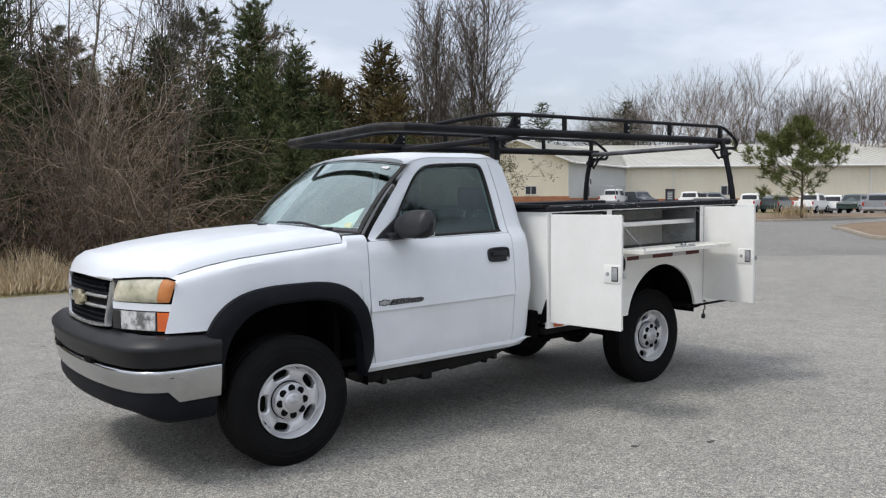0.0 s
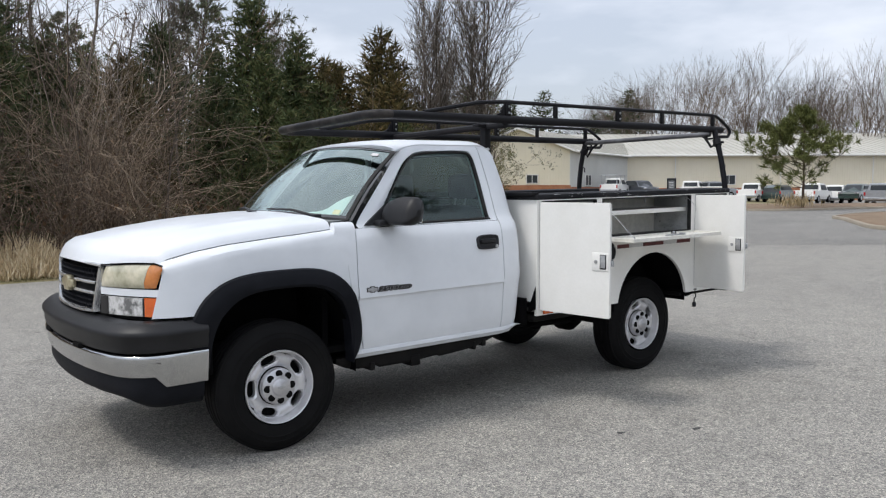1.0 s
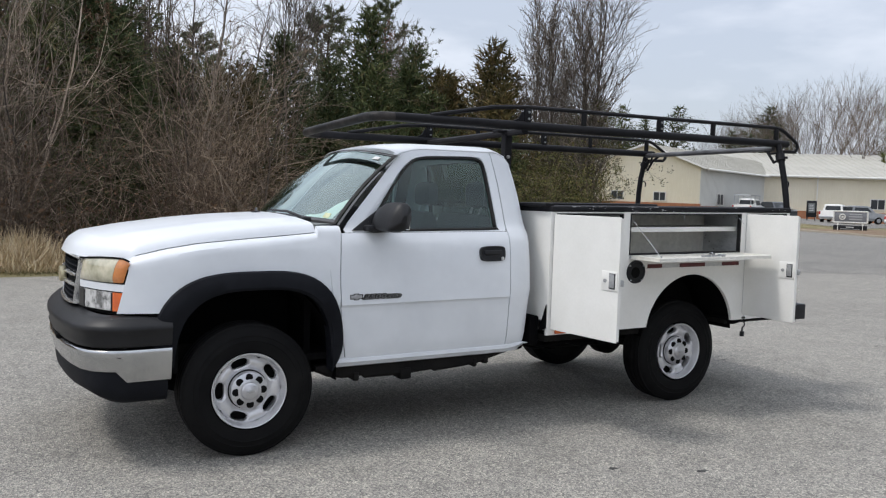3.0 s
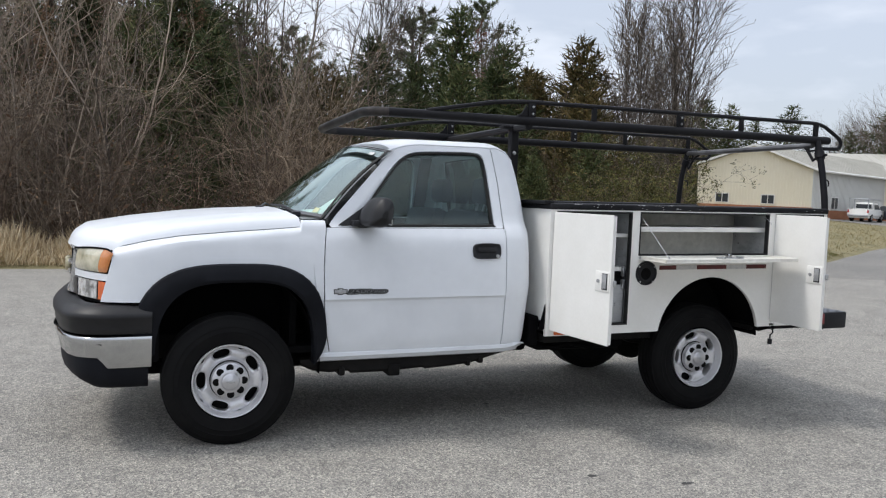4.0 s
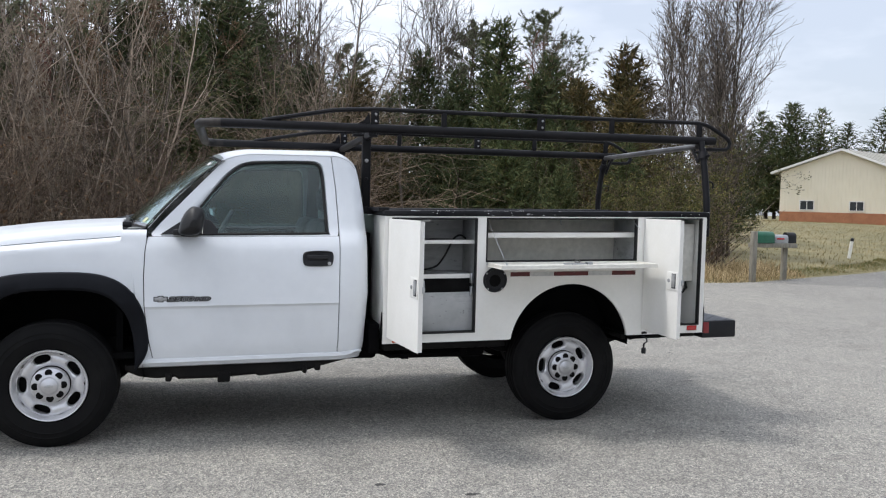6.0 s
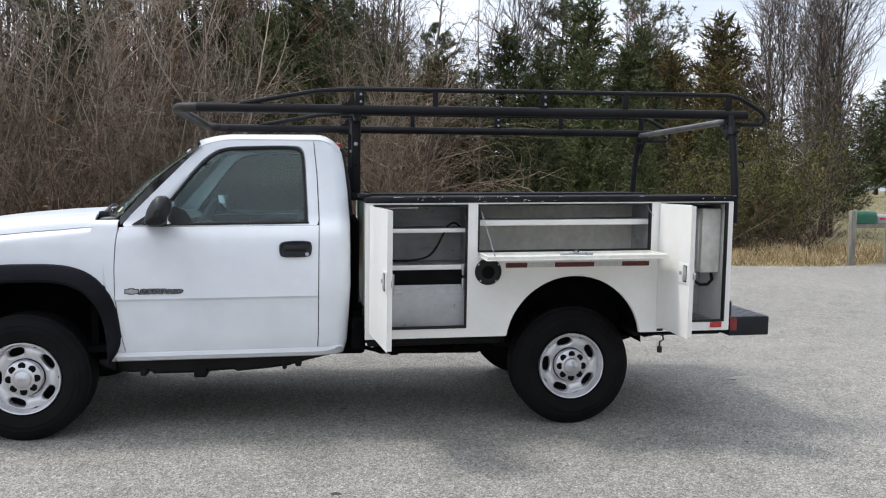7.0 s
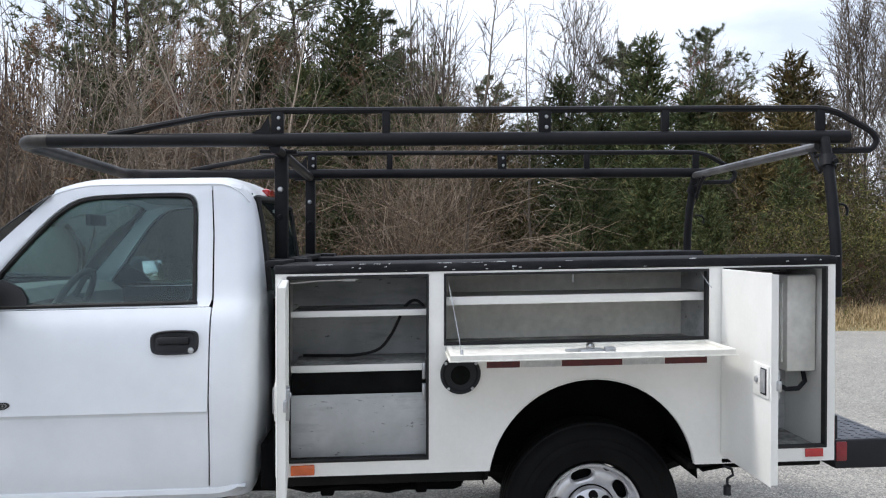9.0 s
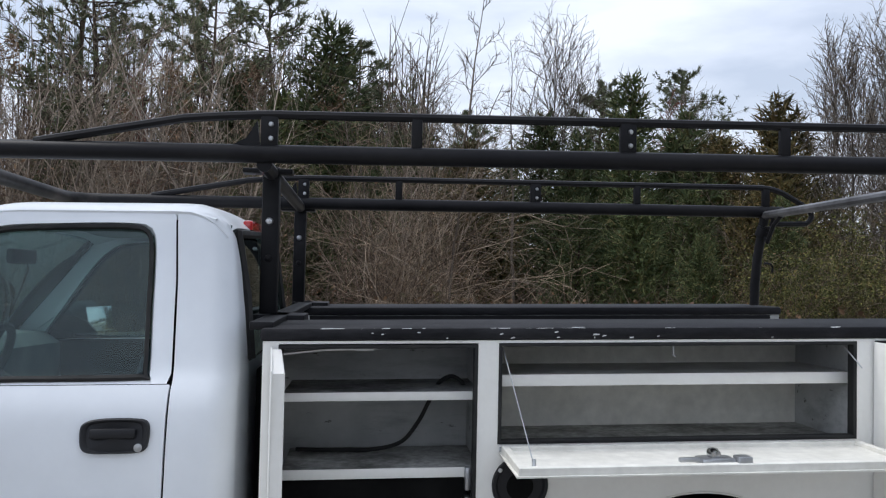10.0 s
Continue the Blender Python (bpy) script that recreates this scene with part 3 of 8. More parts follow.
def cedar_thing(name, seed, height, radius, material, label, group, count=22000, low=0.03, sharp_top=0.72, size=1.0):
    rng = np.random.default_rng(seed)
    t = empty(name, label, "tree", group)
    s, pts, _ = wander(rng, (0, 0, -0.2), (0, 0, 1), height, 10, height * 0.014, 0.01, 0.05, 0.03)
    limbs, c, d, wide = [], [], [], []
    boughs = int(70 + min(height, 9) * 13)
    total = sum((1.02 - (k + 0.5) / boughs) ** sharp_top for k in range(boughs))
    for b in range(boughs):
        share = (b + rng.random()) / boughs
        h = low + (0.985 - low) * share
        a = b * 2.4 + rng.uniform(-0.5, 0.5)
        lump = 0.95 + 0.13 * math.sin(3 * a + seed + 5 * h) + 0.12 * math.sin(9 * h + a)
        L = radius * (1.02 - h) ** sharp_top * lump * rng.uniform(0.72, 1.08) * (1.22 if rng.random() < 0.12 else 1.0) + 0.05
        base = pts[min(10, int(h * 10))].copy()
        base[2] = h * height
        sg, pp, dd = wander(rng, base, (math.cos(a), math.sin(a), rng.uniform(0.05, 0.45) + 0.9 * max(0, h - 0.6)), L, 5, 0.02, 0.006, 0.05, 0.09)
        limbs += sg
        for _ in range(max(5, int(count * (1.02 - share) ** sharp_top / total))):
            u = 5 * rng.random() ** 0.6
            i = min(4, int(u))
            w = rng.normal(size=3) * (0.045 + 0.075 * L * (1 - 0.12 * u))
            w[2] *= 0.6
            c.append(pp[i] + (pp[i + 1] - pp[i]) * (u - i) + w)
            wide.append(0.9 + 2.6 * (1 - u / 5))
            d.append(dd[i] * 0.8 + rng.normal(size=3) * 0.5 + np.array([0, 0, rng.choice((0.4, -0.2))]))
    c, d = np.array(c), np.array(d)
    n = len(c)
    part("trunk", Mesh().tube(pts, [q[6] for q in s] + [s[-1][7]], 7), BARK_DARK, t)
    part("branchwork", raw("branchwork", *prisms(limbs, 3), BARK_DARK), None, t)["kind"] = "stuff"
    part("crown", raw("crown", *needles(c, d, rng.uniform(0.14, 0.36, n) * size, rng.uniform(0.011, 0.022, n) * size * np.array(wide), rng), material), None, t)["kind"] = "stuff"
    return t


def pine_thing(name, seed, height, radius, material, label, group, low=0.45, limbs_n=46, tuft=16, needle=0.22, fill=7, thin=1.0, cone=False):
    rng = np.random.default_rng(seed)
    t = empty(name, label, "tree", group)
    s, pts, _ = wander(rng, (0, 0, -0.2), (0, 0, 1), height, 12, height * 0.012 + 0.02, 0.02, 0.06, 0.04)
    limbs, c, d = [], [], []
    for b in range(limbs_n):
        h = low + (0.99 - low) * (b + rng.random()) / limbs_n
        a = rng.uniform(0, 2 * math.pi)
        x = (h - low) / (1 - low)
        L = radius * (math.sin(math.pi * min(1, 0.22 + 0.78 * x)) * 0.9 + 0.18) * rng.uniform(0.5, 1.15)
        if cone:
            L = radius * (1.02 - x) ** 0.95 * (0.6 + 0.4 * min(1, x * 5)) * rng.uniform(0.6, 1.12)
        i = min(11, int(h * 12))
        base = pts[i] + (pts[i + 1] - pts[i]) * (h * 12 - i)
        sg, pp, dd = wander(rng, base, (math.cos(a), math.sin(a), rng.uniform(-0.05, 0.6)), L, 5, 0.03, 0.010, 0.07, 0.14)
        limbs += sg
        for k in range(fill):
            j = rng.integers(3, 6) if cone else rng.integers(2, 6)
            s2, p2, d2 = wander(rng, pp[j], off_axis(rng, dd[j], rng.uniform(0.3, 0.9)), L * rng.uniform(0.12, 0.34), 2, 0.009, 0.005, 0.12, 0.1)
            limbs += s2
            for _ in range(tuft):
                c.append(p2[-1] - d2[-1] * needle * rng.uniform(0, 0.8))
                d.append(d2[-1] * 0.8 + rng.normal(size=3) * 0.75)
    c, d = np.array(c), np.array(d)
    n = len(c)
    part("trunk", Mesh().tube(pts, [q[6] for q in s] + [s[-1][7]], 8), BARK_DARK, t)
    part("branchwork", raw("branchwork", *prisms(limbs, 3), BARK_DARK), None, t)["kind"] = "stuff"
    part("foliage", raw("foliage", *needles(c, d, rng.uniform(0.7, 1.3, n) * needle, rng.uniform(0.010, 0.018, n) * thin, rng), material), None, t)["kind"] = "stuff"
    return t


def shrub_thing(name, seed, height, spread, label, group, leaf=None, leaves=0, stems=26, mat=None, droop=-0.05):
    rng = np.random.default_rng(seed)
    t = empty(name, label, "shrub", group)
    main, twig, c, d = [], [], [], []
    for k in range(stems):
        a = rng.uniform(0, 2 * math.pi)
        out = rng.uniform(0.05, 0.75) * spread / height
        L = height * rng.uniform(0.55, 1.12)
        s, p, dd = wander(rng, (rng.normal() * spread * 0.22, rng.normal() * spread * 0.22, -0.1), (math.cos(a) * out, math.sin(a) * out, 1), L, 7, 0.010, 0.003, droop, 0.17)
        main += s
        for i in range(2, 8):
            for _ in range(2):
                s2, p2, d2 = wander(rng, p[i], off_axis(rng, dd[i], rng.uniform(0.4, 1.0)), L * rng.uniform(0.14, 0.34), 2, 0.005, 0.0025, droop, 0.34)
                twig += s2
                s3, p3, d3 = wander(rng, p2[1], off_axis(rng, d2[1], rng.uniform(0.4, 1.0)), L * rng.uniform(0.06, 0.16), 1, 0.003, 0.002, droop, 0.2)
                twig += s3
                for q in (p2[1], p2[2], p3[1]):
                    c.append(q)
                    d.append(rng.normal(size=3) + np.array([0, 0, 0.3]))
    part("stemwork", raw("stemwork", *prisms(main, 4), mat or BARK_BROWN), None, t)["kind"] = "stuff"
    part("twigwork", raw("twigwork", *prisms(twig, 3), mat or BARK_BROWN), None, t)["kind"] = "stuff"
    if leaves:
        idx = rng.integers(0, len(c), leaves)
        c, d = np.array(c)[idx] + rng.normal(size=(leaves, 3)) * 0.07, np.array(d)[idx]
        part("foliage", raw("foliage", *blades(c, d, rng.uniform(0.045, 0.10, leaves), rng.uniform(0.010, 0.022, leaves), rng), leaf), None, t)["kind"] = "stuff"
    return t


def place(protos, spots, rng, smin=0.85, smax=1.15):
    """Copies of the prototypes at (x, y[, scale]); the prototypes themselves take the first spots."""
    for i, sp in enumerate(spots):
        x, y = sp[0], sp[1]
        k = sp[2] if len(sp) > 2 else rng.uniform(smin, smax)
        m = pose(x, y, rise(x, y), 0, 0, rng.uniform(0, 360))
        p = protos[i % len(protos)]
        if i < len(protos):
            p.matrix_basis = m @ Matrix.Scale(k, 4)
        else:
            ob = copy_thing(p, m)
            ob.scale = (k, k, k * rng.uniform(0.94, 1.06))


def bearing_from(px, py, x, y):
    return math.degrees(math.atan2(x - px, y - py))


def fan_tree(seed, height, wide=1.0, twig=1.0, split=(6, 4, 3, 3, 2), rough=0.12):
    """A tall hardwood that forks into an ascending, rounded fan of branches."""
    rng = np.random.default_rng(seed)
    limbs, twigs, trunk = [], [], []

    def grow(p, d, L, r, level):
        s1, pts, dirs = wander(rng, p, d, L, 3 if level < 3 else 1, r, r * 0.62, 0.05, 0.06 if level == 0 else rough)
        if level == 0:
            trunk.append((pts, [q[6] for q in s1] + [s1[-1][7]]))
        elif level < 3:
            limbs.extend(s1)
        else:
            twigs.extend(s1)
        if level < len(split):
            for k in range(split[level]):
                at = pts[-1] if k < 2 or level > 2 else pts[-2]
                q = off_axis(rng, dirs[-1], rng.uniform(0.22, 0.55) * wide)
                grow(at, q + np.array([0, 0, 0.12]), height * (0.30, 0.22, 0.17, 0.12, 0.085)[level] * rng.uniform(0.75, 1.2), r * 0.56, level + 1)
    grow((0, 0, -0.3), (rng.normal() * 0.04, rng.normal() * 0.04, 1), height * 0.26, 0.012 * height * twig, 0)
    return trunk, limbs, twigs


def fan_tree_thing(name, seed, height, label, group, material, **kw):
    trunk, limbs, twigs = fan_tree(seed, height, **kw)
    t = empty(name, label, "tree", group)
    for pts, rr in trunk:
        part("trunk", Mesh().tube(pts, rr, 7), BARK_GREY, t)
    part("branchwork", raw("branchwork", *prisms(limbs, 3), material), None, t)["kind"] = "stuff"
    part("twigwork", raw("twigwork", *prisms(twigs, 3), material), None, t)["kind"] = "stuff"
    return t


def gap(q):
    """An opening in the wood's edge, through which dark evergreens show."""
    return -0.6 < q[0] < 2.1 and 12.7 < q[1] < 19.0


rng = random.Random(11)
WOODS = "trees of the wood behind the lot"
tall = [bare_tree_thing("bare_tree", 20 + i, (11.6, 10.8, 12.2, 10.2, 11.2)[i], (2.8, 2.4, 3.0, 2.2, 2.6)[i], "tall leafless hardwood with fine grey branches in the wood", WOODS, BARK_BROWN if i % 2 else BARK_GREY, low=0.22, branches=24, thick=0.62, stems=(1, 2, 1, 1, 2)[i]) for i in range(5)]
sapling = [bare_tree_thing("sapling", 40 + i, (7.6, 6.6, 8.3, 7.2)[i], (1.9, 1.7, 2.2, 1.6)[i], "slender leafless brown sapling at the edge of the wood", WOODS, BARK_BROWN, low=0.16, branches=16, stems=(2, 1, 2, 1)[i], up=0.04, thick=0.6, crook=0.09) for i in range(4)]
fan = [bare_tree_thing("bare_tree", 60 + i, (9.2, 8.7)[i], (2.1, 1.8)[i], "leafless tree with an oval crown of fine upright branches", WOODS, BARK_GREY, low=0.14, branches=44, stems=(4, 3)[i], up=0.12, thick=0.8, twig=1.6, oval=True, crook=0.02, fork=0.07) for i in range(2)]
cedar = [cedar_thing("cedar_tree", 70 + i, (8.6, 7.6, 6.2)[i], (3.1, 3.0, 2.7)[i], CEDAR_GREEN, "dark green cedar tree with dense foliage", WOODS, count=8000, sharp_top=0.72, size=1.3) for i in range(3)]
rust = [cedar_thing("cedar_tree", 80 + i, (7.3, 6.6)[i], (3.2, 2.9)[i], CEDAR_RUST, "cedar tree with rusty brown-green winter foliage", WOODS, count=8000, sharp_top=0.72, size=1.25) for i in range(2)]
pine = [pine_thing("pine_tree", 90 + i, (12.6, 11.6, 13.2)[i], (2.7, 2.4, 3.0)[i], PINE_GREEN, "tall pine with tufted green needles above a bare trunk", WOODS, low=(0.42, 0.36, 0.40)[i], limbs_n=54, tuft=15, fill=14, needle=0.22, thin=1.6) for i in range(3)]
oak = [bare_tree_thing("oak_tree", 130 + i, (9.4, 8.4)[i], (2.9, 2.6)[i], "oak still holding withered reddish brown leaves", WOODS, BARK_BROWN, OAK_LEAF, 3000, low=0.25, branches=24, thick=0.7, crook=0.09) for i in range(2)]
brush = [shrub_thing("thicket", 100 + i, (3.4, 2.7, 3.9, 2.3)[i], (2.2, 2.0, 2.4, 1.8)[i], "tangled leafless brown thicket with dead vines", "thickets along the wood", DEAD_LEAF, 250, 21, droop=-0.07) for i in range(4)]
olive = [shrub_thing("leafy_shrub", 120 + i, (3.3, 2.6, 3.7)[i], (2.1, 2.0, 2.3)[i], "olive green leafy shrub at the edge of the wood", "leafy shrubs", OLIVE_LEAF, 7000, 20, droop=-0.05) for i in range(3)]

VINE = leafy("dead_vine", ((0.0, (0.11, 0.085, 0.064)), (0.6, (0.21, 0.168, 0.126)), (1.0, (0.34, 0.28, 0.215))), 0.9)
vine = [shrub_thing("vine_tangle", 140 + i, (4.6, 3.8)[i], (2.0, 2.2)[i], "curling tangle of pale dead vines over saplings", "thickets along the wood", DEAD_LEAF, 150, 52, VINE, -0.13) for i in range(2)]
bud = bare_tree_thing("budding_tree", 66, 10.5, 2.4, "maple with reddish spring buds", WOODS, RED_BUD, low=0.4, branches=24, twig=2.2)
place(fan, [(16.9, 17.2, 1.0), (15.8, 18.6, 1.0), (20.9, 24.9, 0.92)], rng)
place([bud], [(17.2, 33.7, 0.97), (-3.5, 20.0, 0.8)], rng)
place(cedar, [(11.1, 24.3, 0.97), (8.9, 27.7, 0.98), (12.7, 22.9, 0.98), (9.5, 22.7, 0.72), (10.2, 20.4, 0.72), (12.3, 20.4, 0.84), (13.7, 24.2, 0.80), (8.0, 19.6, 0.64), (14.0, 19.0, 0.66),
              (6.9, 24.8, 0.70), (10.9, 17.4, 0.52), (9.2, 16.6, 0.58), (7.6, 16.8, 0.40), (5.6, 25.2, 0.80), (2.6, 25.4, 0.94), (-3.4, 22.0, 0.78), (-6.0, 20.5, 0.80),
              (0.7, 17.6, 0.62), (1.7, 19.0, 0.70), (-0.1, 19.4, 0.9), (1.1, 15.8, 0.42), (2.2, 17.2, 0.5), (23.3, 27.0, 0.66), (25.2, 29.6, 0.62), (12.4, 15.4, 0.42), (9.9, 14.4, 0.34), (4.2, 23.6, 0.98), (0.9, 20.6, 1.08), (-0.6, 22.6, 0.9), (2.2, 21.6, 1.0), (-1.6, 23.0, 0.95), (3.4, 27.6, 0.95)], rng)
place(rust, [(15.2, 20.6, 0.97), (14.4, 23.2, 0.95), (16.2, 22.8, 0.86), (13.9, 21.4, 0.86), (13.4, 18.0, 0.70), (12.4, 17.0, 0.56), (4.9, 19.4, 0.75), (0.6, 21.5, 0.85)], rng)
place(pine, [(22.3, 44.7, 1.13), (12.2, 31.5, 0.86), (-6.6, 23.0, 1.0), (-5.5, 22.2, 0.95), (-3.4, 23.6, 1.0), (17.0, 43.0, 0.9), (3.0, 33.0, 0.8), (7.4, 34.0, 0.8), (-4.0, 33.0, 0.9), (-0.4, 26.0, 0.98), (1.4, 27.5, 0.9)], rng)
place(oak, [(-1.0, 20.6, 0.82), (0.4, 20.0, 0.80), (-2.8, 18.6, 0.76), (-5.0, 19.6, 0.72), (-8.6, 20.2, 0.8), (-11.5, 18.5, 0.8)], rng)
crown = [bare_tree_thing("bare_tree", 160, 10.7, 3.0, "slim leafless tree with a rounded crown of pale fine twigs", WOODS, BARK_GREY, low=0.42, branches=26, stems=2, up=0.12, thick=0.8, twig=2.3, oval=True, crook=0.03, fork=0.06),
         bare_tree_thing("bare_tree", 161, 11.6, 2.5, "tall slender leafless tree with few long branches", WOODS, BARK_GREY, low=0.40, branches=14, stems=1, up=0.10, thick=0.9, twig=2.2, crook=0.05)]
place(crown, [(10.0, 30.0, 1.0), (4.9, 25.0, 0.98), (19.4, 39.0, 0.95), (7.4, 30.0, 0.9)], rng)
spots = [(rng.uniform(-20, 7.0), rng.uniform(15.0, 25)) for _ in range(27)] + [(rng.uniform(-18, 5), rng.uniform(25.6, 36)) for _ in range(26)] + [(rng.uniform(9, 18), rng.uniform(30, 38)) for _ in range(5)]
spots = [q for q in spots if bearing_from(-2.2, -5.2, *q) < 20.0 or q[1] > 25.5]
place(tall, [q for q in spots if q[1] <= 20.5 and not gap(q)], rng, 0.55, 0.78)
plain = [bare_tree_thing("bare_tree", 30 + i, (11.4, 12.0)[i], (2.8, 2.4)[i], "tall leafless hardwood with fine grey branches in the wood", WOODS, BARK_GREY, low=0.22, branches=24, thick=0.62, twig=1.3, fine=False) for i in range(2)]
place(plain, [q for q in spots if q[1] > 20.5 and q[0] > -8.5], rng, 0.66, 0.90)
spots = [(x + rng.uniform(-0.6, 0.6), rng.uniform(12.4, 16.5)) for x in np.arange(-13, 4.6, 0.52)]
place(sapling, [q for q in spots if bearing_from(-2.2, -5.2, *q) < 20.0 and not gap(q)], rng, 0.58, 0.90)
spots = [(x + rng.uniform(-0.5, 0.5), 12.0 + rng.uniform(-0.3, 0.9)) for x in np.arange(-12, 4.4, 1.4)] + [(rng.uniform(-13, 5), rng.uniform(13.5, 19)) for _ in range(14)] + [(rng.uniform(-10, 6), rng.uniform(20, 25), rng.uniform(1.0, 1.5)) for _ in range(5)]
place(brush, [q for q in spots if (bearing_from(-2.2, -5.2, q[0], q[1]) < 20.5 or q[1] > 20) and not gap(q)], rng, 0.75, 1.25)
place(vine, [(3.0, 12.9, 0.95), (-1.4, 12.8, 0.9), (-4.2, 13.3, 1.0), (-7.2, 12.9, 0.95), (3.2, 14.8, 1.2), (13.0, 14.4, 0.6)], rng)
spots = [(10.9, 12.6, 0.62), (12.2, 13.2, 0.85), (13.5, 13.8, 0.95), (14.1, 15.3, 0.9), (11.8, 14.4, 0.9), (14.9, 16.8, 0.9), (15.3, 18.2, 0.72), (13.0, 15.8, 1.1), (3.8, 13.0, 0.40), (-4.5, 13.0, 0.45)]
place(olive, spots, rng)
for q in ((13.9, 16.6, 1.0), (11.6, 16.6, 1.1)):
    m = pose(q[0], q[1], rise(q[0], q[1]), 0, 0, rng.uniform(0, 360))
    copy_thing(brush[rng.randrange(4)], m).scale = (q[2],) * 3
for q in ((15.4, 17.4, 0.75), (14.2, 17.6, 0.7)):
    m = pose(q[0], q[1], rise(q[0], q[1]), 0, 0, rng.uniform(0, 360))
    copy_thing(sapling[rng.randrange(4)], m).scale = (q[2],) * 3

PALE_BARK = leafy("pale_bark", ((0.0, (0.15, 0.125, 0.10)), (0.6, (0.29, 0.245, 0.20)), (1.0, (0.46, 0.40, 0.335))), 0.9)
fans = [bare_tree_thing("sapling", 50 + i, (7.8, 7.0)[i], (1.7, 1.5)[i], "clump of pale leaning saplings at the edge of the wood", WOODS, PALE_BARK, low=0.25, branches=18, stems=(5, 4)[i], up=0.07, thick=0.55, crook=0.09) for i in range(2)]
for f in fans:
    for child in f.children:
        if child.name.startswith("trunk"):
            child.data.materials[0] = PALE_BARK
place(fans, [(-4.0, 14.4, 0.95), (-2.5, 13.9, 0.9), (-1.1, 14.6, 1.0), (-6.2, 14.6, 1.0), (-8.4, 14.8, 1.0), (2.6, 14.8, 0.8)], rng)

forked = [fan_tree_thing("sapling", 56 + i, (7.4, 6.6, 8.0)[i], "pale sapling forking into long crooked branches", WOODS, PALE_BARK, wide=(1.15, 1.3, 1.0)[i], twig=0.48, split=(3, 3, 3, 3, 2), rough=0.2) for i in range(3)]
for f in forked:
    for child in f.children:
        if child.name.startswith("trunk"):
            child.data.materials[0] = PALE_BARK
place(forked, [(-3.2, 13.4, 0.9), (-1.2, 13.2, 0.9), (-5.2, 13.5, 1.0), (-2.4, 15.2, 1.1), (3.0, 14.2, 0.85), (-9.0, 14.2, 1.05)], rng)
more_rng = random.Random(77)
for x, y in ((4.2, 27.5), (5.6, 29.4), (7.0, 28.2), (8.6, 32.0), (10.2, 30.4), (12.0, 32.5), (6.2, 33.5), (3.4, 31.0)):
    k = more_rng.uniform(0.72, 0.92)
    copy_thing(plain[more_rng.randrange(2)], pose(x, y, rise(x, y), 0, 0, more_rng.uniform(0, 360))).scale = (k, k, k)

# deep wood behind: countless thin stems
g = np.random.default_rng(5)
n = 2900
px, py = 4.5 - 36 * g.random(n) ** 1.2, g.uniform(28, 52, n)
hh = g.uniform(4.5, 12.0, n)
lean = g.normal(size=(n, 2)) * 0.05
segs = np.stack([px, py, np.full(n, 0.1), px + lean[:, 0] * hh, py + lean[:, 1] * hh, hh, g.uniform(0.03, 0.085, n), np.full(n, 0.012)], axis=1)
more = []
for k in range(5):
    f = g.uniform(0.25, 0.95, n)
    bx, by, bz = px + lean[:, 0] * hh * f, py + lean[:, 1] * hh * f, hh * f
    L = g.uniform(0.8, 3.0, n)
    a = g.uniform(0, 2 * math.pi, n)
    more.append(np.stack([bx, by, bz, bx + np.cos(a) * L * 0.6, by + np.sin(a) * L * 0.6, bz + L * 0.8, np.full(n, 0.022), np.full(n, 0.006)], axis=1))
# Darker bark than the front stems: shade deep in the wood put into colour.
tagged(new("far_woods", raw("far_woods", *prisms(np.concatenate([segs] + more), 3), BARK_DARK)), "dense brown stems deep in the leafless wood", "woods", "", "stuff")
# low tangle on the wood's floor
n = 11000
px, py = g.uniform(-30, 20, n), 12.0 + 30 * g.random(n) ** 1.6
keep = (py > np.array([edge_y(x) for x in px]) + 1.8) & (np.degrees(np.arctan2(px - 0.6, py + 6.3)) < 35.0)
px, py = px[keep], py[keep]
n = len(px)
hh = g.uniform(0.3, 1.5, n) * (1 + 0.06 * (py - 12))
a = g.uniform(0, 2 * math.pi, n)
ln = g.uniform(0.2, 1.6, n) * hh
z0 = np.array([rise(x, y) for x, y in zip(px, py)])
segs = np.stack([px, py, z0 - 0.05, px + np.cos(a) * ln, py + np.sin(a) * ln, z0 + hh, np.full(n, 0.010), np.full(n, 0.003)], axis=1)
tagged(new("undergrowth", raw("undergrowth", *prisms(segs, 3), BARK_BROWN)), "tangle of dead brown stalks on the wood's floor", "undergrowth", "", "stuff")
n = 14000
px, py = g.uniform(-26, 16, n), 11.6 + 24 * g.random(n) ** 1.5
keep = np.degrees(np.arctan2(px - 0.6, py + 6.3)) < 34.5
px, py = px[keep], py[keep]
n = len(px)
z0 = np.array([rise(x, y) for x, y in zip(px, py)])
c = np.stack([px, py, z0 + 0.02 + 1.2 * g.random(n) ** 3], axis=1)
tagged(new("leaf_litter", raw("leaf_litter", *blades(c, g.normal(size=(n, 3)), g.uniform(0.08, 0.18, n), g.uniform(0.03, 0.06, n), g), DEAD_LEAF)), "brown dead leaves below the trees", "leaf litter", "", "stuff")
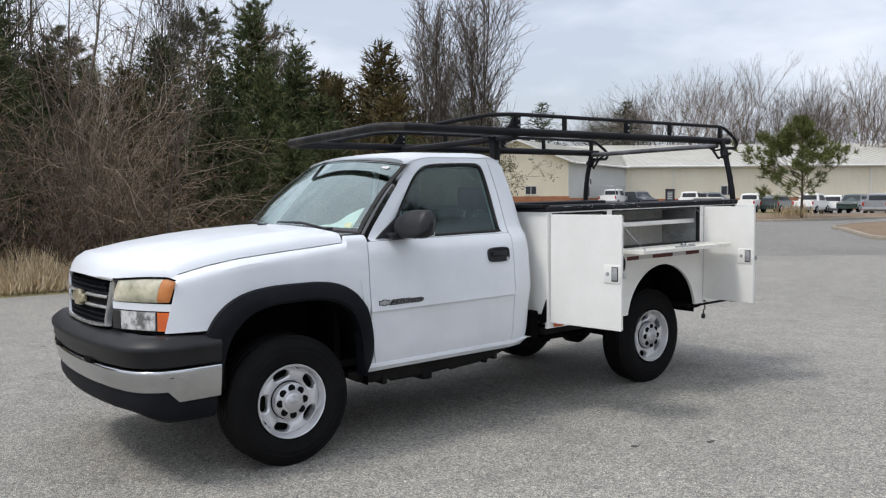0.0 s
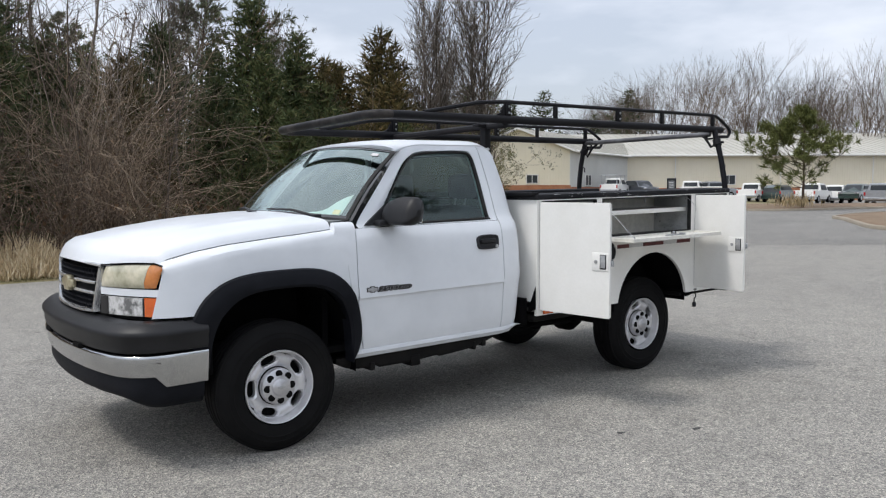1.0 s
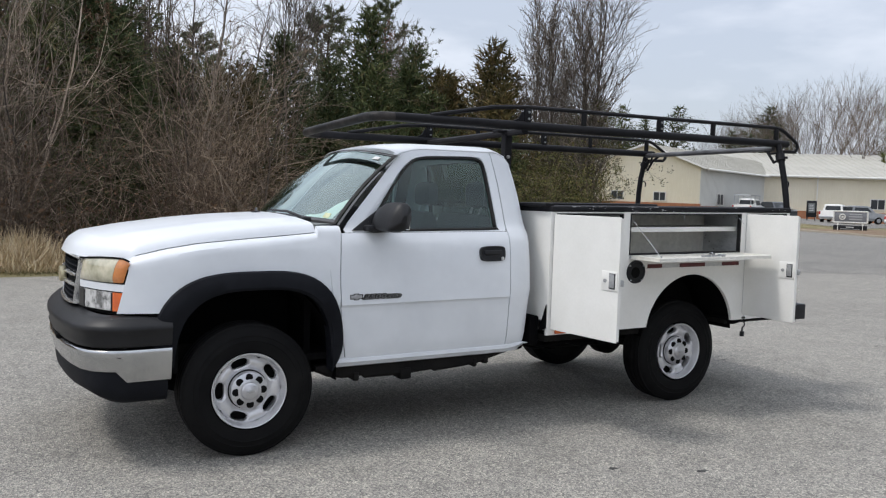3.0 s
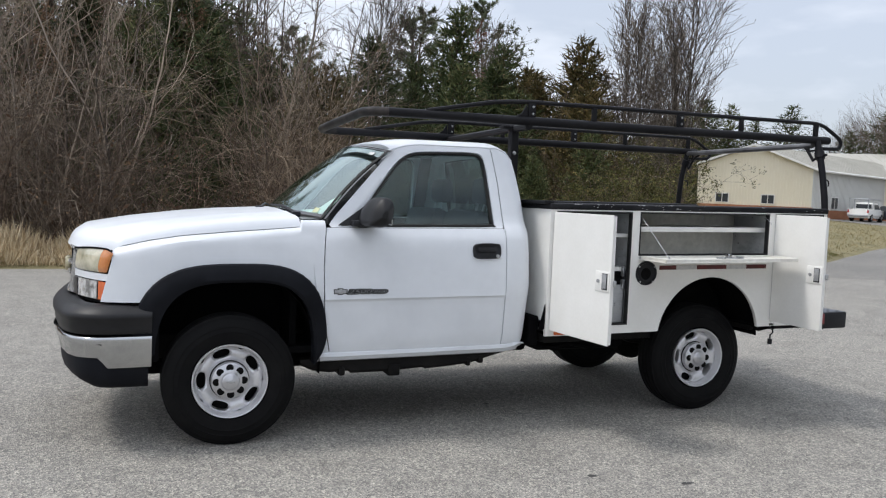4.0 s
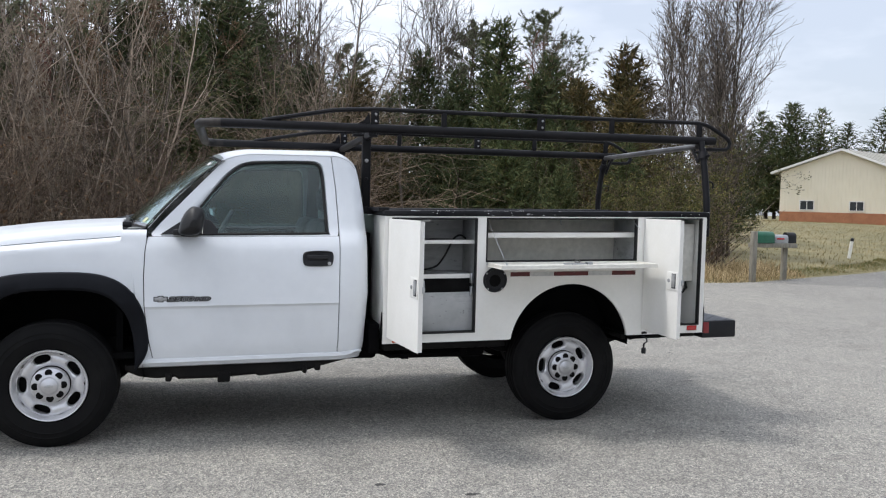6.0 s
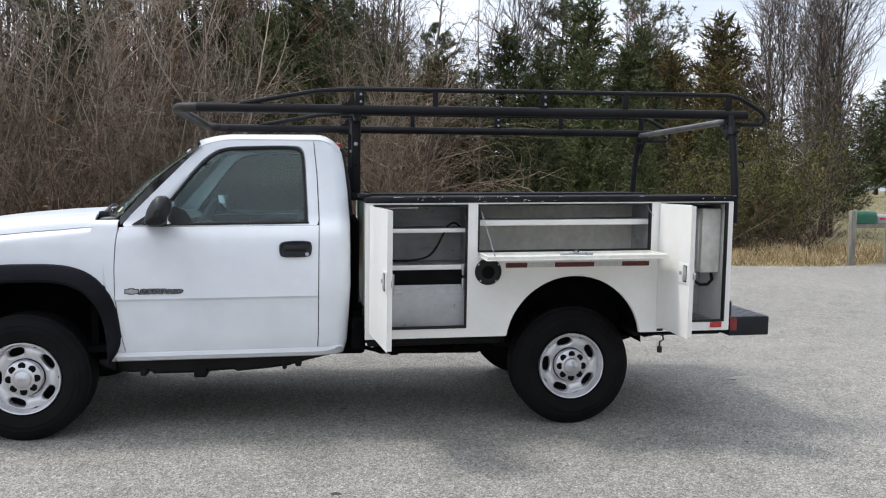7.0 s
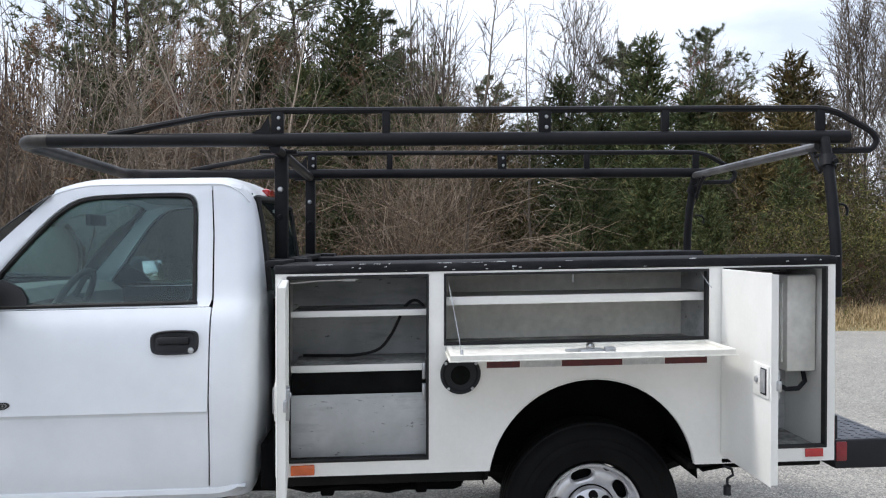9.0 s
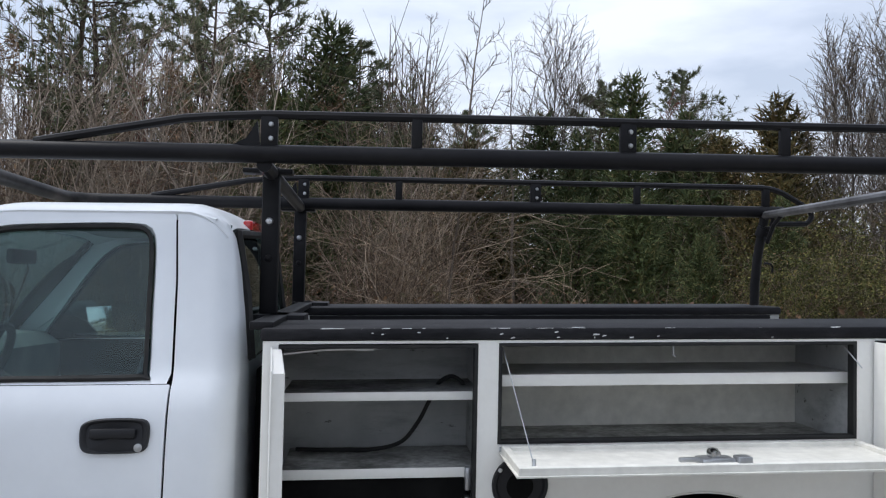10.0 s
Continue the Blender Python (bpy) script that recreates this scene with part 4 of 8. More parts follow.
# straw strip and turf beside the lot
def strip(name, count, depth, h0, h1, w, material, label, x0, x1, start=0.06, power=1.0):
    x = g.uniform(x0, x1, count)
    off = start + depth * g.random(count) ** power
    y = np.array([edge_y(v) for v in x]) + off
    z = np.array([rise(p, q) for p, q in zip(x, y)])
    tall_by = np.clip(off / 1.2, 0.25, 1.0)
    L = g.uniform(h0, h1, count) * tall_by * (0.7 + 0.5 * np.sin(x * 1.7) ** 2)
    d = np.stack([g.normal(size=count) * 0.45, g.normal(size=count) * 0.45, np.ones(count)], axis=1)
    return tagged(new(name, raw(name, *blades(np.stack([x, y, z - 0.02], axis=1), d, L, np.full(count, w), g), material)), label, "grass", "", "stuff")


strip("straw_grass", 30000, 1.9, 0.28, 0.78, 0.011, STRAW, "tall dry straw-coloured grass along the lot", -14, 5.5, 0.5)
strip("straw_grass", 10500, 2.0, 0.12, 0.44, 0.009, LOW_STRAW, "low dry straw-coloured grass along the lot", 5.0, 15.5, 0.25)
strip("turf", 22000, 1.6, 0.05, 0.14, 0.006, TURF, "short thin turf at the edge of the asphalt", -16, 24)
strip("meadow_grass", 22000, 34.0, 0.05, 0.16, 0.012, MEADOW, "short dry winter grass on the bank", 13.5, 62, 0.4, 1.3)

# young pine and stalks in the far bed
yp = pine_thing("pine_tree", 200, 7.0, 5.2, YOUNG_PINE, "young bright green pine in a kerbed bed", "", low=0.20, limbs_n=58, tuft=38, needle=0.42, fill=9, thin=1.5, cone=True)
yp.matrix_basis = pose(53.0, 24.8, 0.25)
n = 260
x, y = 52.0 + g.normal(size=n) * 0.9, 24.9 + g.normal(size=n) * 0.6
d = np.stack([g.normal(size=n) * 0.15, g.normal(size=n) * 0.15, np.ones(n)], axis=1)
tagged(new("ornamental_grass", raw("ornamental_grass", *blades(np.stack([x, y, np.full(n, 0.2)], axis=1), d, g.uniform(0.4, 1.2, n), np.full(n, 0.02), g), LOW_STRAW)), "clump of dry ornamental grass by the pine", "grass", "", "stuff")

# far tree line
FAR_TWIG = leafy("far_twigs", ((0.0, (0.085, 0.068, 0.056)), (1.0, (0.20, 0.165, 0.135))), 0.9)
far = [fan_tree_thing("bare_tree", 300 + i, (21.5, 19.5, 20.5)[i], "tall leafless tree behind the long building", "far tree line", FAR_TWIG, twig=0.72, wide=(1.1, 1.3, 0.95)[i], split=(5, 4, 3, 3, 3)) for i in range(3)]
spots = []
for k in range(78):
    b = radians(37 + 41 * k / 77 + rng.uniform(-0.6, 0.6))
    D = rng.uniform(128, 170)
    spots.append((-2.2 + D * math.sin(b), -5.2 + D * math.cos(b), rng.uniform(0.58, 1.10) * min(1.0, max(0.5, 0.5 + (math.degrees(b) - 46.0) / 9.0))))
for i, (x, y, k) in enumerate(spots):
    m = pose(x, y, 0.8, 0, 0, rng.uniform(0, 360))
    if i < 3:
        far[i].matrix_basis = m @ Matrix.Scale(k, 4)
    else:
        far_copy = copy_thing(far[i % 3], m)
        far_copy.scale = (k, k, k)
big = cedar_thing("evergreen_tree", 330, 18.5, 7.4, CEDAR_GREEN, "tall dark evergreen behind the building", "far tree line", 4000, 0.06, 0.8, 2.5)
D = 135
for i, (b, k) in enumerate(((50.3, 0.80), (48.4, 0.62), (38.5, 0.72), (37.3, 0.66), (39.6, 0.6), (36.2, 0.7), (40.6, 0.8), (42.0, 0.7), (44.2, 0.8), (39.0, 0.86), (41.2, 0.64), (38.0, 0.80), (40.1, 0.84))):
    m = pose(-2.2 + D * math.sin(radians(b)), -5.2 + D * math.cos(radians(b)), 0.8, 0, 0, 40 * i)
    ob = big if i == 0 else copy_thing(big, m)
    ob.matrix_basis = m @ Matrix.Diagonal((k * 1.6, k * 1.6, k * 1.12, 1.0))

# unseen trees added round the lot's near side to darken reflections in glass and chrome
for i in range(22):
    b = radians(95 + 250 * i / 21 + rng.uniform(-1.5, 1.5))
    near = i < 6
    D = rng.uniform(22, 27) if near else rng.uniform(46, 62)
    k = rng.uniform(0.80, 0.95) if near else rng.uniform(0.9, 1.3)
    m = pose(1.0 + D * math.sin(b), -5.0 + D * math.cos(b), 0.0, 0, 0, rng.uniform(0, 360))
    ob = copy_thing(big if near else plain[i % 2], m)
    ob.scale = (k, k, k)

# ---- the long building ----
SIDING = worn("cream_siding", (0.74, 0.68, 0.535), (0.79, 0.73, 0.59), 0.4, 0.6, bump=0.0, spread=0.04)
# Greyed copy of the cream siding: the side wall's shade put into the colour.
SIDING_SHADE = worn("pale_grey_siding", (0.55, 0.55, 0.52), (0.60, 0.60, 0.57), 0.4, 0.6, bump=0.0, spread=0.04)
ROOF_METAL = worn("tan_metal_roof", (0.40, 0.385, 0.335), (0.47, 0.455, 0.40), 0.3, 0.5, bump=0.0, spread=0.05)
BRICK_BAND = worn("orange_brick", (0.36, 0.15, 0.075), (0.46, 0.20, 0.10), 1.5, 0.85, fine=9.0, spread=0.25)
TRIM_WHITE = worn("white_trim", (0.72, 0.71, 0.67), (0.78, 0.77, 0.74), 1.0, 0.6, bump=0.0)
FAR_GLASS = worn("dark_window", (0.03, 0.035, 0.04), (0.06, 0.065, 0.07), 0.7, 0.35, bump=0.0, spec=0.2)

bld = empty("industrial_building", "long cream metal building with a brick base and low gables", "building")


def wall_between(name, a, b, z0, z1, material, peak=0.0, ribs=True):
    """A ribbed wall from a to b, outer side to the right of the way; peak lifts its middle into a gable."""
    a, b = Vector((a[0], a[1], 0)), Vector((b[0], b[1], 0))
    L = (b - a).length
    d = (b - a) / L
    nrm = Vector((d.y, -d.x, 0))
    rows = []
    n = int(L / 0.30)
    for i in range(n + 1):
        t = i / n
        top = z1 + peak * (1 - abs(2 * t - 1))
        for dx, o in (((-0.02, 0.0), (-0.01, 0.035), (0.01, 0.035), (0.02, 0.0)) if ribs and 0 < i < n else ((0.0, 0.0),)):
            p = a + d * (L * t + dx) + nrm * o
            q = a + d * (L * t + dx) - nrm * 0.25
            rows.append([(p.x, p.y, z0), (p.x, p.y, top), (q.x, q.y, top), (q.x, q.y, z0)])
    return part(name, Mesh().grid(rows), material, bld, sharp=20)


GL, GR, IN, RT = (53.0, 61.6), (62.3, 56.0), (79.7, 62.6), (113.0, 36.0)
EAVE, BASE = 5.75, 1.95
wall_between("gable_wall", GL, GR, BASE, EAVE, SIDING, 2.15)
wall_between("brick_base", (GL[0] - 0.06, GL[1] - 0.12), (GR[0] + 0.06, GR[1] - 0.12), -0.3, BASE, BRICK_BAND, ribs=False)
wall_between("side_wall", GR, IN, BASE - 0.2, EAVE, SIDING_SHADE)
wall_between("brick_base", (GR[0] + 0.05, GR[1] - 0.08), IN, -0.3, BASE - 0.2, BRICK_BAND, ribs=False)
wall_between("front_wall", IN, RT, 1.6, EAVE, SIDING)
wall_between("brick_base", (IN[0] - 0.05, IN[1] - 0.1), (RT[0], RT[1] - 0.1), -0.4, 1.6, BRICK_BAND, ribs=False)


def roof_plane(name, a, b, c, d, seams=28, thick=0.12):
    """A standing-seam roof slope: eave a-b, ridge d-c."""
    a, b, c, d = map(Vector, (a, b, c, d))
    nrm = (b - a).cross(d - a).normalized()
    if nrm.z < 0:
        nrm = -nrm
    rows = []
    for i in range(seams + 1):
        t = i / seams
        for dt, h in ((-0.002, 0.0), (-0.001, 0.06), (0.001, 0.06), (0.002, 0.0)):
            tt = min(1, max(0, t + dt))
            p, q = a.lerp(b, tt) + nrm * h, d.lerp(c, tt) + nrm * h
            rows.append([p - Vector((0, 0, thick)), p, q, q - Vector((0, 0, thick))])
    return part(name, Mesh().grid([[tuple(v) for v in r] for r in rows]), ROOF_METAL, bld, sharp=20)


PK = ((GL[0] + GR[0]) / 2, (GL[1] + GR[1]) / 2, EAVE + 2.2)
run = Vector((IN[0] - GR[0], IN[1] - GR[1], 0))
ext = run * 1.6
gd = Vector((GR[0] - GL[0], GR[1] - GL[1], 0)).normalized() * 0.7
fo = run.normalized() * -0.5
roof_plane("roof", Vector((*GR, EAVE - 0.12)) + gd + fo, Vector((*GR, EAVE - 0.12)) + gd + ext, Vector(PK) + ext, Vector(PK) + fo)
roof_plane("roof", Vector((*GL, EAVE - 0.12)) - gd + fo, Vector((*GL, EAVE - 0.12)) - gd + ext, Vector(PK) + ext, Vector(PK) + fo)
back = Vector((RT[1] - IN[1], -(RT[0] - IN[0]), 0)).normalized() * -21.0
lift = Vector((0, 0, 4.0))
w0, w1 = Vector((*IN, EAVE)), Vector((*RT, EAVE))
w0e = w0 + (w0 - w1).normalized() * 14
roof_plane("roof", w0e - back * 0.03, w1 - back * 0.03, w1 + back + lift, w0e + back + lift, 60)
for a, b in ((Vector((*GL, EAVE - 0.15)) - gd + fo, Vector(PK) + fo - Vector((0, 0, 0.03))), (Vector(PK) + fo - Vector((0, 0, 0.03)), Vector((*GR, EAVE - 0.15)) + gd + fo)):
    part("barge_board", Mesh().tube([a, b], 0.14, 4), TRIM_WHITE, bld)
part("gutter", Mesh().tube([w0 - back * 0.035 - Vector((0, 0, 0.1)), w1 - back * 0.035 - Vector((0, 0, 0.1))], 0.13, 6), TRIM_WHITE, bld)
part("gutter", Mesh().tube([Vector((*GR, EAVE - 0.2)) + gd * 1.1, Vector((*IN, EAVE - 0.2)) + gd * 1.1], 0.12, 6), TRIM_WHITE, bld)
for t in (0.14, 0.45, 0.72):
    p = w0.lerp(w1, t) - back * 0.012
    part("downpipe", Mesh().tube([(p.x, p.y, 0.0), (p.x, p.y, EAVE - 0.1)], 0.07, 6), TRIM_WHITE, bld)


def bwindow(a, b, t, z, w=1.3, h=0.95):
    a, b = Vector((*a, 0)), Vector((*b, 0))
    d = (b - a).normalized()
    nrm = Vector((d.y, -d.x, 0))
    m = Matrix.Translation(a.lerp(b, t) + nrm * 0.05 + Vector((0, 0, z))) @ Matrix((( d.x, -nrm.x, 0, 0), (d.y, -nrm.y, 0, 0), (0, 0, 1, 0), (0, 0, 0, 1)))
    fr = Mesh()
    for x0, x1, z0, z1 in ((-w / 2 - 0.08, -w / 2, -h / 2 - 0.08, h / 2 + 0.08), (w / 2, w / 2 + 0.08, -h / 2 - 0.08, h / 2 + 0.08), (-w / 2, w / 2, -h / 2 - 0.08, -h / 2), (-w / 2, w / 2, h / 2, h / 2 + 0.08), (-0.03, 0.03, -h / 2, h / 2)):
        fr.box(x0, x1, -0.06, 0.04, z0, z1, turn=m)
    win = part("window", fr, TRIM_WHITE, bld)
    for x0 in (-w / 2, 0.03):
        part("pane", Mesh().box(x0, x0 + w / 2 - 0.03, -0.02, 0.0, -h / 2, h / 2, turn=m), FAR_GLASS, win)


for t in (0.22, 0.62):
    bwindow(GL, GR, t, 2.6, 1.15, 0.8)
bwindow(GR, IN, 0.28, 2.5, 1.6, 1.1)
for t in (0.30,):
    bwindow(IN, RT, t, 2.6, 1.5, 1.1)

# sign board before the wall
sg = empty("sign_board", "black notice board with a pale panel before the building", "sign")
p = Vector((-2.2 + 97 * math.sin(radians(53.3)), -5.2 + 97 * math.cos(radians(53.3)), 0.6))
sm = Matrix.Translation(p) @ Matrix.Rotation(radians(-50), 4, "Z") @ Matrix.Scale(0.68, 4)
part("board", Mesh().box(-0.75, 0.75, -0.06, 0.06, 0.5, 3.1, 0.03, sm), BLACK_PLASTIC, sg)
part("panel", Mesh().box(-0.5, 0.5, -0.09, -0.06, 1.2, 2.7, 0.01, sm), worn("grey_panel", (0.10, 0.11, 0.11), (0.16, 0.17, 0.17), 2.0), sg)
for k in range(4):
    part("writing_bar", Mesh().box(-0.38, 0.30, -0.10, -0.09, 1.5 + 0.28 * k, 1.6 + 0.28 * k, turn=sm), WHITE_TAPE, sg)
part("sign_post", Mesh().box(-0.65, -0.5, -0.05, 0.05, -1.0, 0.5, turn=sm).box(0.5, 0.65, -0.05, 0.05, -1.0, 0.5, turn=sm), BLACK_PLASTIC, sg)


# company sign at the edge of the far bed
SILVER_PAINT_SIGN = worn("pale_grey_lettering", (0.36, 0.37, 0.38), (0.44, 0.45, 0.46), 3.0, 0.5, bump=0.0)
cs = empty("roadside_sign", "grey framed company sign above a black plate in the far bed", "sign")
cm = Matrix.Translation((56.2, 34.6, 0.1)) @ Matrix.Rotation(radians(-56), 4, "Z") @ Matrix.Scale(0.78, 4)
SIGN_GREY = worn("sign_grey", (0.17, 0.18, 0.20), (0.24, 0.25, 0.27), 2.0, 0.5, bump=0.0)
board = part("board", Mesh().box(-1.42, 1.42, -0.04, 0.04, 0.92, 1.92, 0.03, cm), SIGN_GREY, cs)
for z in (0.88, 1.96):
    part("sign_frame", Mesh().tube([cm @ Vector((-1.5, 0, z)), cm @ Vector((1.5, 0, z))], 0.065, 8), TRIM_WHITE, cs)
for x in (-1.5, 1.5):
    part("sign_frame", Mesh().tube([cm @ Vector((x, 0, 0.86)), cm @ Vector((x, 0, 1.98))], 0.065, 8), TRIM_WHITE, cs)
for x in (-1.1, 1.1):
    part("sign_post", Mesh().tube([cm @ Vector((x, 0.02, 0.05)), cm @ Vector((x, 0.02, 0.9))], 0.07, 8), TRIM_WHITE, cs)
part("black_plate", Mesh().box(-1.5, 1.5, -0.06, 0.02, 0.12, 0.60, 0.02, cm), BLACK_PLASTIC, cs)
part("plate_bar", Mesh().box(-0.35, 0.35, -0.075, -0.06, 0.38, 0.46, turn=cm), WHITE_TAPE, cs)
part("plate_bar", Mesh().box(-0.9, 0.9, -0.075, -0.06, 0.22, 0.27, turn=cm), SILVER_PAINT_SIGN, cs)
part("round_mark", Mesh().tube([cm @ Vector((-0.72 + 0.25 * math.cos(q), -0.06, 1.42 + 0.25 * math.sin(q))) for q in np.linspace(0, 2 * math.pi, 25)], 0.05, 6), TRIM_WHITE, board)
part("round_mark", Mesh().box(-0.82, -0.62, -0.07, -0.04, 1.32, 1.52, 0.02, cm), TRIM_WHITE, board)
for z, w in ((1.70, 0.9), (1.46, 1.05), (1.20, 0.95)):
    part("writing_bar", Mesh().box(0.35 - w / 2, 0.35 + w / 2 + 0.2, -0.05, -0.04, z - 0.06, z + 0.06, turn=cm), SILVER_PAINT_SIGN, board)


# ---- parked vehicles ----
def vehicle(kind, paint, label):
    """A parked pickup or wagon, nose towards -x, on its own origin."""
    v = empty("parked_" + kind, label, kind, "vehicles in the far car park")
    pick = kind == "pickup"
    W = 0.98
    prof = [(-2.7, 0.55), (-2.75, 0.85), (-2.6, 1.06), (-1.35, 1.18), (-0.75, 1.78), (-0.45, 1.86), (0.70, 1.88), (1.0, 1.80), (1.08, 1.20), (2.85, 1.20), (2.9, 0.60)] if pick else \
           [(-2.4, 0.45), (-2.45, 0.80), (-2.3, 0.98), (-1.25, 1.08), (-0.55, 1.66), (-0.2, 1.74), (1.6, 1.72), (2.2, 1.45), (2.35, 0.95), (2.35, 0.5)]
    rows = []
    for y, sq in ((-W, 0.0), (-W + 0.03, 0.02), (0, 0.05), (W - 0.03, 0.02), (W, 0.0)):
        rows.append([(x, y * (0.86 if z > 1.3 else 1.0), z + sq * (1 if z > 1.0 else 0)) for x, z in prof])
    m = Mesh().grid(rows)
    for r, fl in ((rows[0], False), (rows[-1], True)):
        k = list(range(len(r)))
        m.add(r, [tuple(k if fl else k[::-1])])
    m.box(-2.6, 2.7, -0.9, 0.9, 0.35, 0.62)
    part("body", m, paint, v)
    if pick:
        part("bed", Mesh().box(1.15, 2.82, -0.86, 0.86, 1.19, 1.235), DARK_HOLE, v)
    gl = Mesh()
    for s in (-1, 1):
        z1 = 1.72 if pick else 1.6
        xs = (-0.95, -0.5, 0.85) if pick else (-0.85, -0.35, 1.7)
        gl.add([(xs[0], s * 0.992, 1.25), (xs[2] + 0.1, s * 0.992, 1.25), (xs[2], s * 0.90, z1), (xs[1], s * 0.90, z1)], [(0, 1, 2, 3)])
    if pick:
        gl.add([(1.085, -0.74, 1.30), (1.085, 0.74, 1.30), (1.035, 0.70, 1.74), (1.035, -0.70, 1.74)], [(0, 1, 2, 3)])
        gl.add([(-1.34, -0.80, 1.26), (-1.34, 0.80, 1.26), (-0.84, 0.72, 1.82), (-0.84, -0.72, 1.82)], [(0, 1, 2, 3)])
    else:
        gl.add([(2.345, -0.78, 1.06), (2.345, 0.78, 1.06), (2.215, 0.70, 1.47), (2.215, -0.70, 1.47)], [(0, 1, 2, 3)])
        gl.add([(-1.24, -0.80, 1.12), (-1.24, 0.80, 1.12), (-0.62, 0.72, 1.66), (-0.62, -0.72, 1.66)], [(0, 1, 2, 3)])
    part("windows", gl, FAR_GLASS, v)
    for s in (-1, 1):
        for x in (-1.7, 1.75):
            part("wheel", Mesh().lathe([(0.0, -0.13), (0.22, -0.13), (0.24, -0.14), (0.37, -0.13), (0.39, -0.10), (0.39, 0.10), (0.37, 0.13), (0.0, 0.13)], 24, (x, s * 0.86, 0.39)), RUBBER, v)
            part("hub", Mesh().lathe([(0.0, -0.02), (0.2, -0.015), (0.21, 0.0), (0.2, 0.015), (0.0, 0.02)], 16, (x, s * 0.985, 0.39)), GALV, v)
        part("tail_lamp", Mesh().box(2.86 if pick else 2.33, 2.92 if pick else 2.38, s * 0.90 - 0.07, s * 0.90 + 0.07, 0.85, 1.15, 0.01), RED_LENS, v)
        part("headlamp", Mesh().box(-2.78 if pick else -2.47, -2.68 if pick else -2.38, s * 0.75 - 0.18, s * 0.75 + 0.18, 0.80, 0.98, 0.02), CLEAR_LAMP, v)
    part("bumper", Mesh().box(2.85 if pick else 2.3, 3.0 if pick else 2.42, -0.95, 0.95, 0.48, 0.68, 0.03), GALV if pick else BLACK_PLASTIC, v)
    part("bumper", Mesh().box(-2.85 if pick else -2.5, -2.7 if pick else -2.4, -0.95, 0.95, 0.45, 0.66, 0.03), GALV if pick else BLACK_PLASTIC, v)
    return v


DARK_PAINT = worn("dark_blue_paint", (0.012, 0.016, 0.025), (0.02, 0.025, 0.035), 3.0, 0.3, coat=0.8, bump=0.0)
GREEN_PAINT = worn("dark_green_paint", (0.018, 0.04, 0.032), (0.03, 0.055, 0.045), 3.0, 0.3, coat=0.8, bump=0.0)
SILVER_PAINT = worn("silver_paint", (0.30, 0.31, 0.32), (0.38, 0.39, 0.40), 3.0, 0.35, metal=0.4, coat=0.6, bump=0.0)
white_pick = vehicle("pickup", BODY_WHITE, "white pickup parked before the long building")
dark_car = vehicle("car", DARK_PAINT, "dark blue hatchback parked before the building")
green_car = vehicle("car", GREEN_PAINT, "dark green wagon parked on the far lot")
silver_pick = vehicle("pickup", SILVER_PAINT, "silver work pickup parked on the far lot")


def bearing(t0x, D):
    b = radians(37.76) + math.atan((t0x - 784) / 1443.0)
    return -2.18 + D * math.sin(b), -5.2 + D * math.cos(b)


CARS = ((white_pick, 1086, 94, 14, 0.75), (white_pick, 1222, 96, 10, 0.85), (white_pick, 1330, 92, 14, 0.35), (white_pick, 1436, 88, 16, 0.10), (white_pick, 1477, 93, 14, 0.25), (silver_pick, 1556, 82, 8, 0.02),
        (dark_car, 1130, 96, 150, 0.8), (green_car, 1511, 92, 196, 0.15), (green_car, 1376, 93, 20, 0.25), (silver_pick, 1258, 97, 60, 0.8))
used = set()
for ob, px0, D, rz, z in CARS:
    x, y = bearing(px0, D)
    turn = 270 - math.degrees(math.atan2(x + 2.18, y + 5.2)) - rz
    m = pose(x, y, rise(x, y) + 0.032 if z > 0.2 else z, 0, 0, turn)
    if ob.name in used:
        copy_thing(ob, m)
    else:
        ob.matrix_basis = m
        used.add(ob.name)
# pipe rack on one pickup
x, y = bearing(1086, 94)
rk = empty("pipe_rack", "grey pipe ladder rack on the parked pickup", "ladder rack")
rm = Mesh()
for s in (-1, 1):
    rm.tube([(-1.6, s * 0.85, 2.25), (2.8, s * 0.85, 2.25)], 0.05, 6)
    for q in (-0.9, 1.1, 2.7):
        rm.tube([(q, s * 0.85, 1.25), (q, s * 0.85, 2.25)], 0.04, 6)
for q in (-1.5, 0.2, 1.4, 2.7):
    rm.tube([(q, -0.85, 2.25), (q, 0.85, 2.25)], 0.04, 6)
part("frame", rm, GALV, rk)
rk.matrix_basis = pose(x, y, rise(x, y) + 0.032, 0, 0, 270 - math.degrees(math.atan2(x + 2.18, y + 5.2)) - 14)

# ---- mailboxes and marker ----
WEATHERED = worn("weathered_wood", (0.20, 0.185, 0.15), (0.33, 0.31, 0.26), 3.0, 0.9, stretch=(6.0, 6.0, 1.0), spread=0.2)
GREEN_TIN = worn("green_enamel", (0.015, 0.10, 0.055), (0.025, 0.14, 0.08), 6.0, 0.4, bump=0.0)


def mail_arch(m, x0, x1, y0, z0, w=0.17, h=0.21):
    loop = [(-w / 2, 0), (w / 2, 0)] + [(w / 2 * math.cos(a), h - w / 2 + w / 2 * math.sin(a)) for a in np.linspace(0, math.pi, 9)]
    rows = [[(x, y0 + a * k, z0 + 0.002 + b * k + (1 - k) * 0.1) for a, b in loop] for x, k in ((x0, 0.02), (x0, 0.98), (x0 + 0.01, 1.0), (x1 - 0.01, 1.0), (x1, 0.98), (x1, 0.02))]
    return m.grid(rows, closed=True)


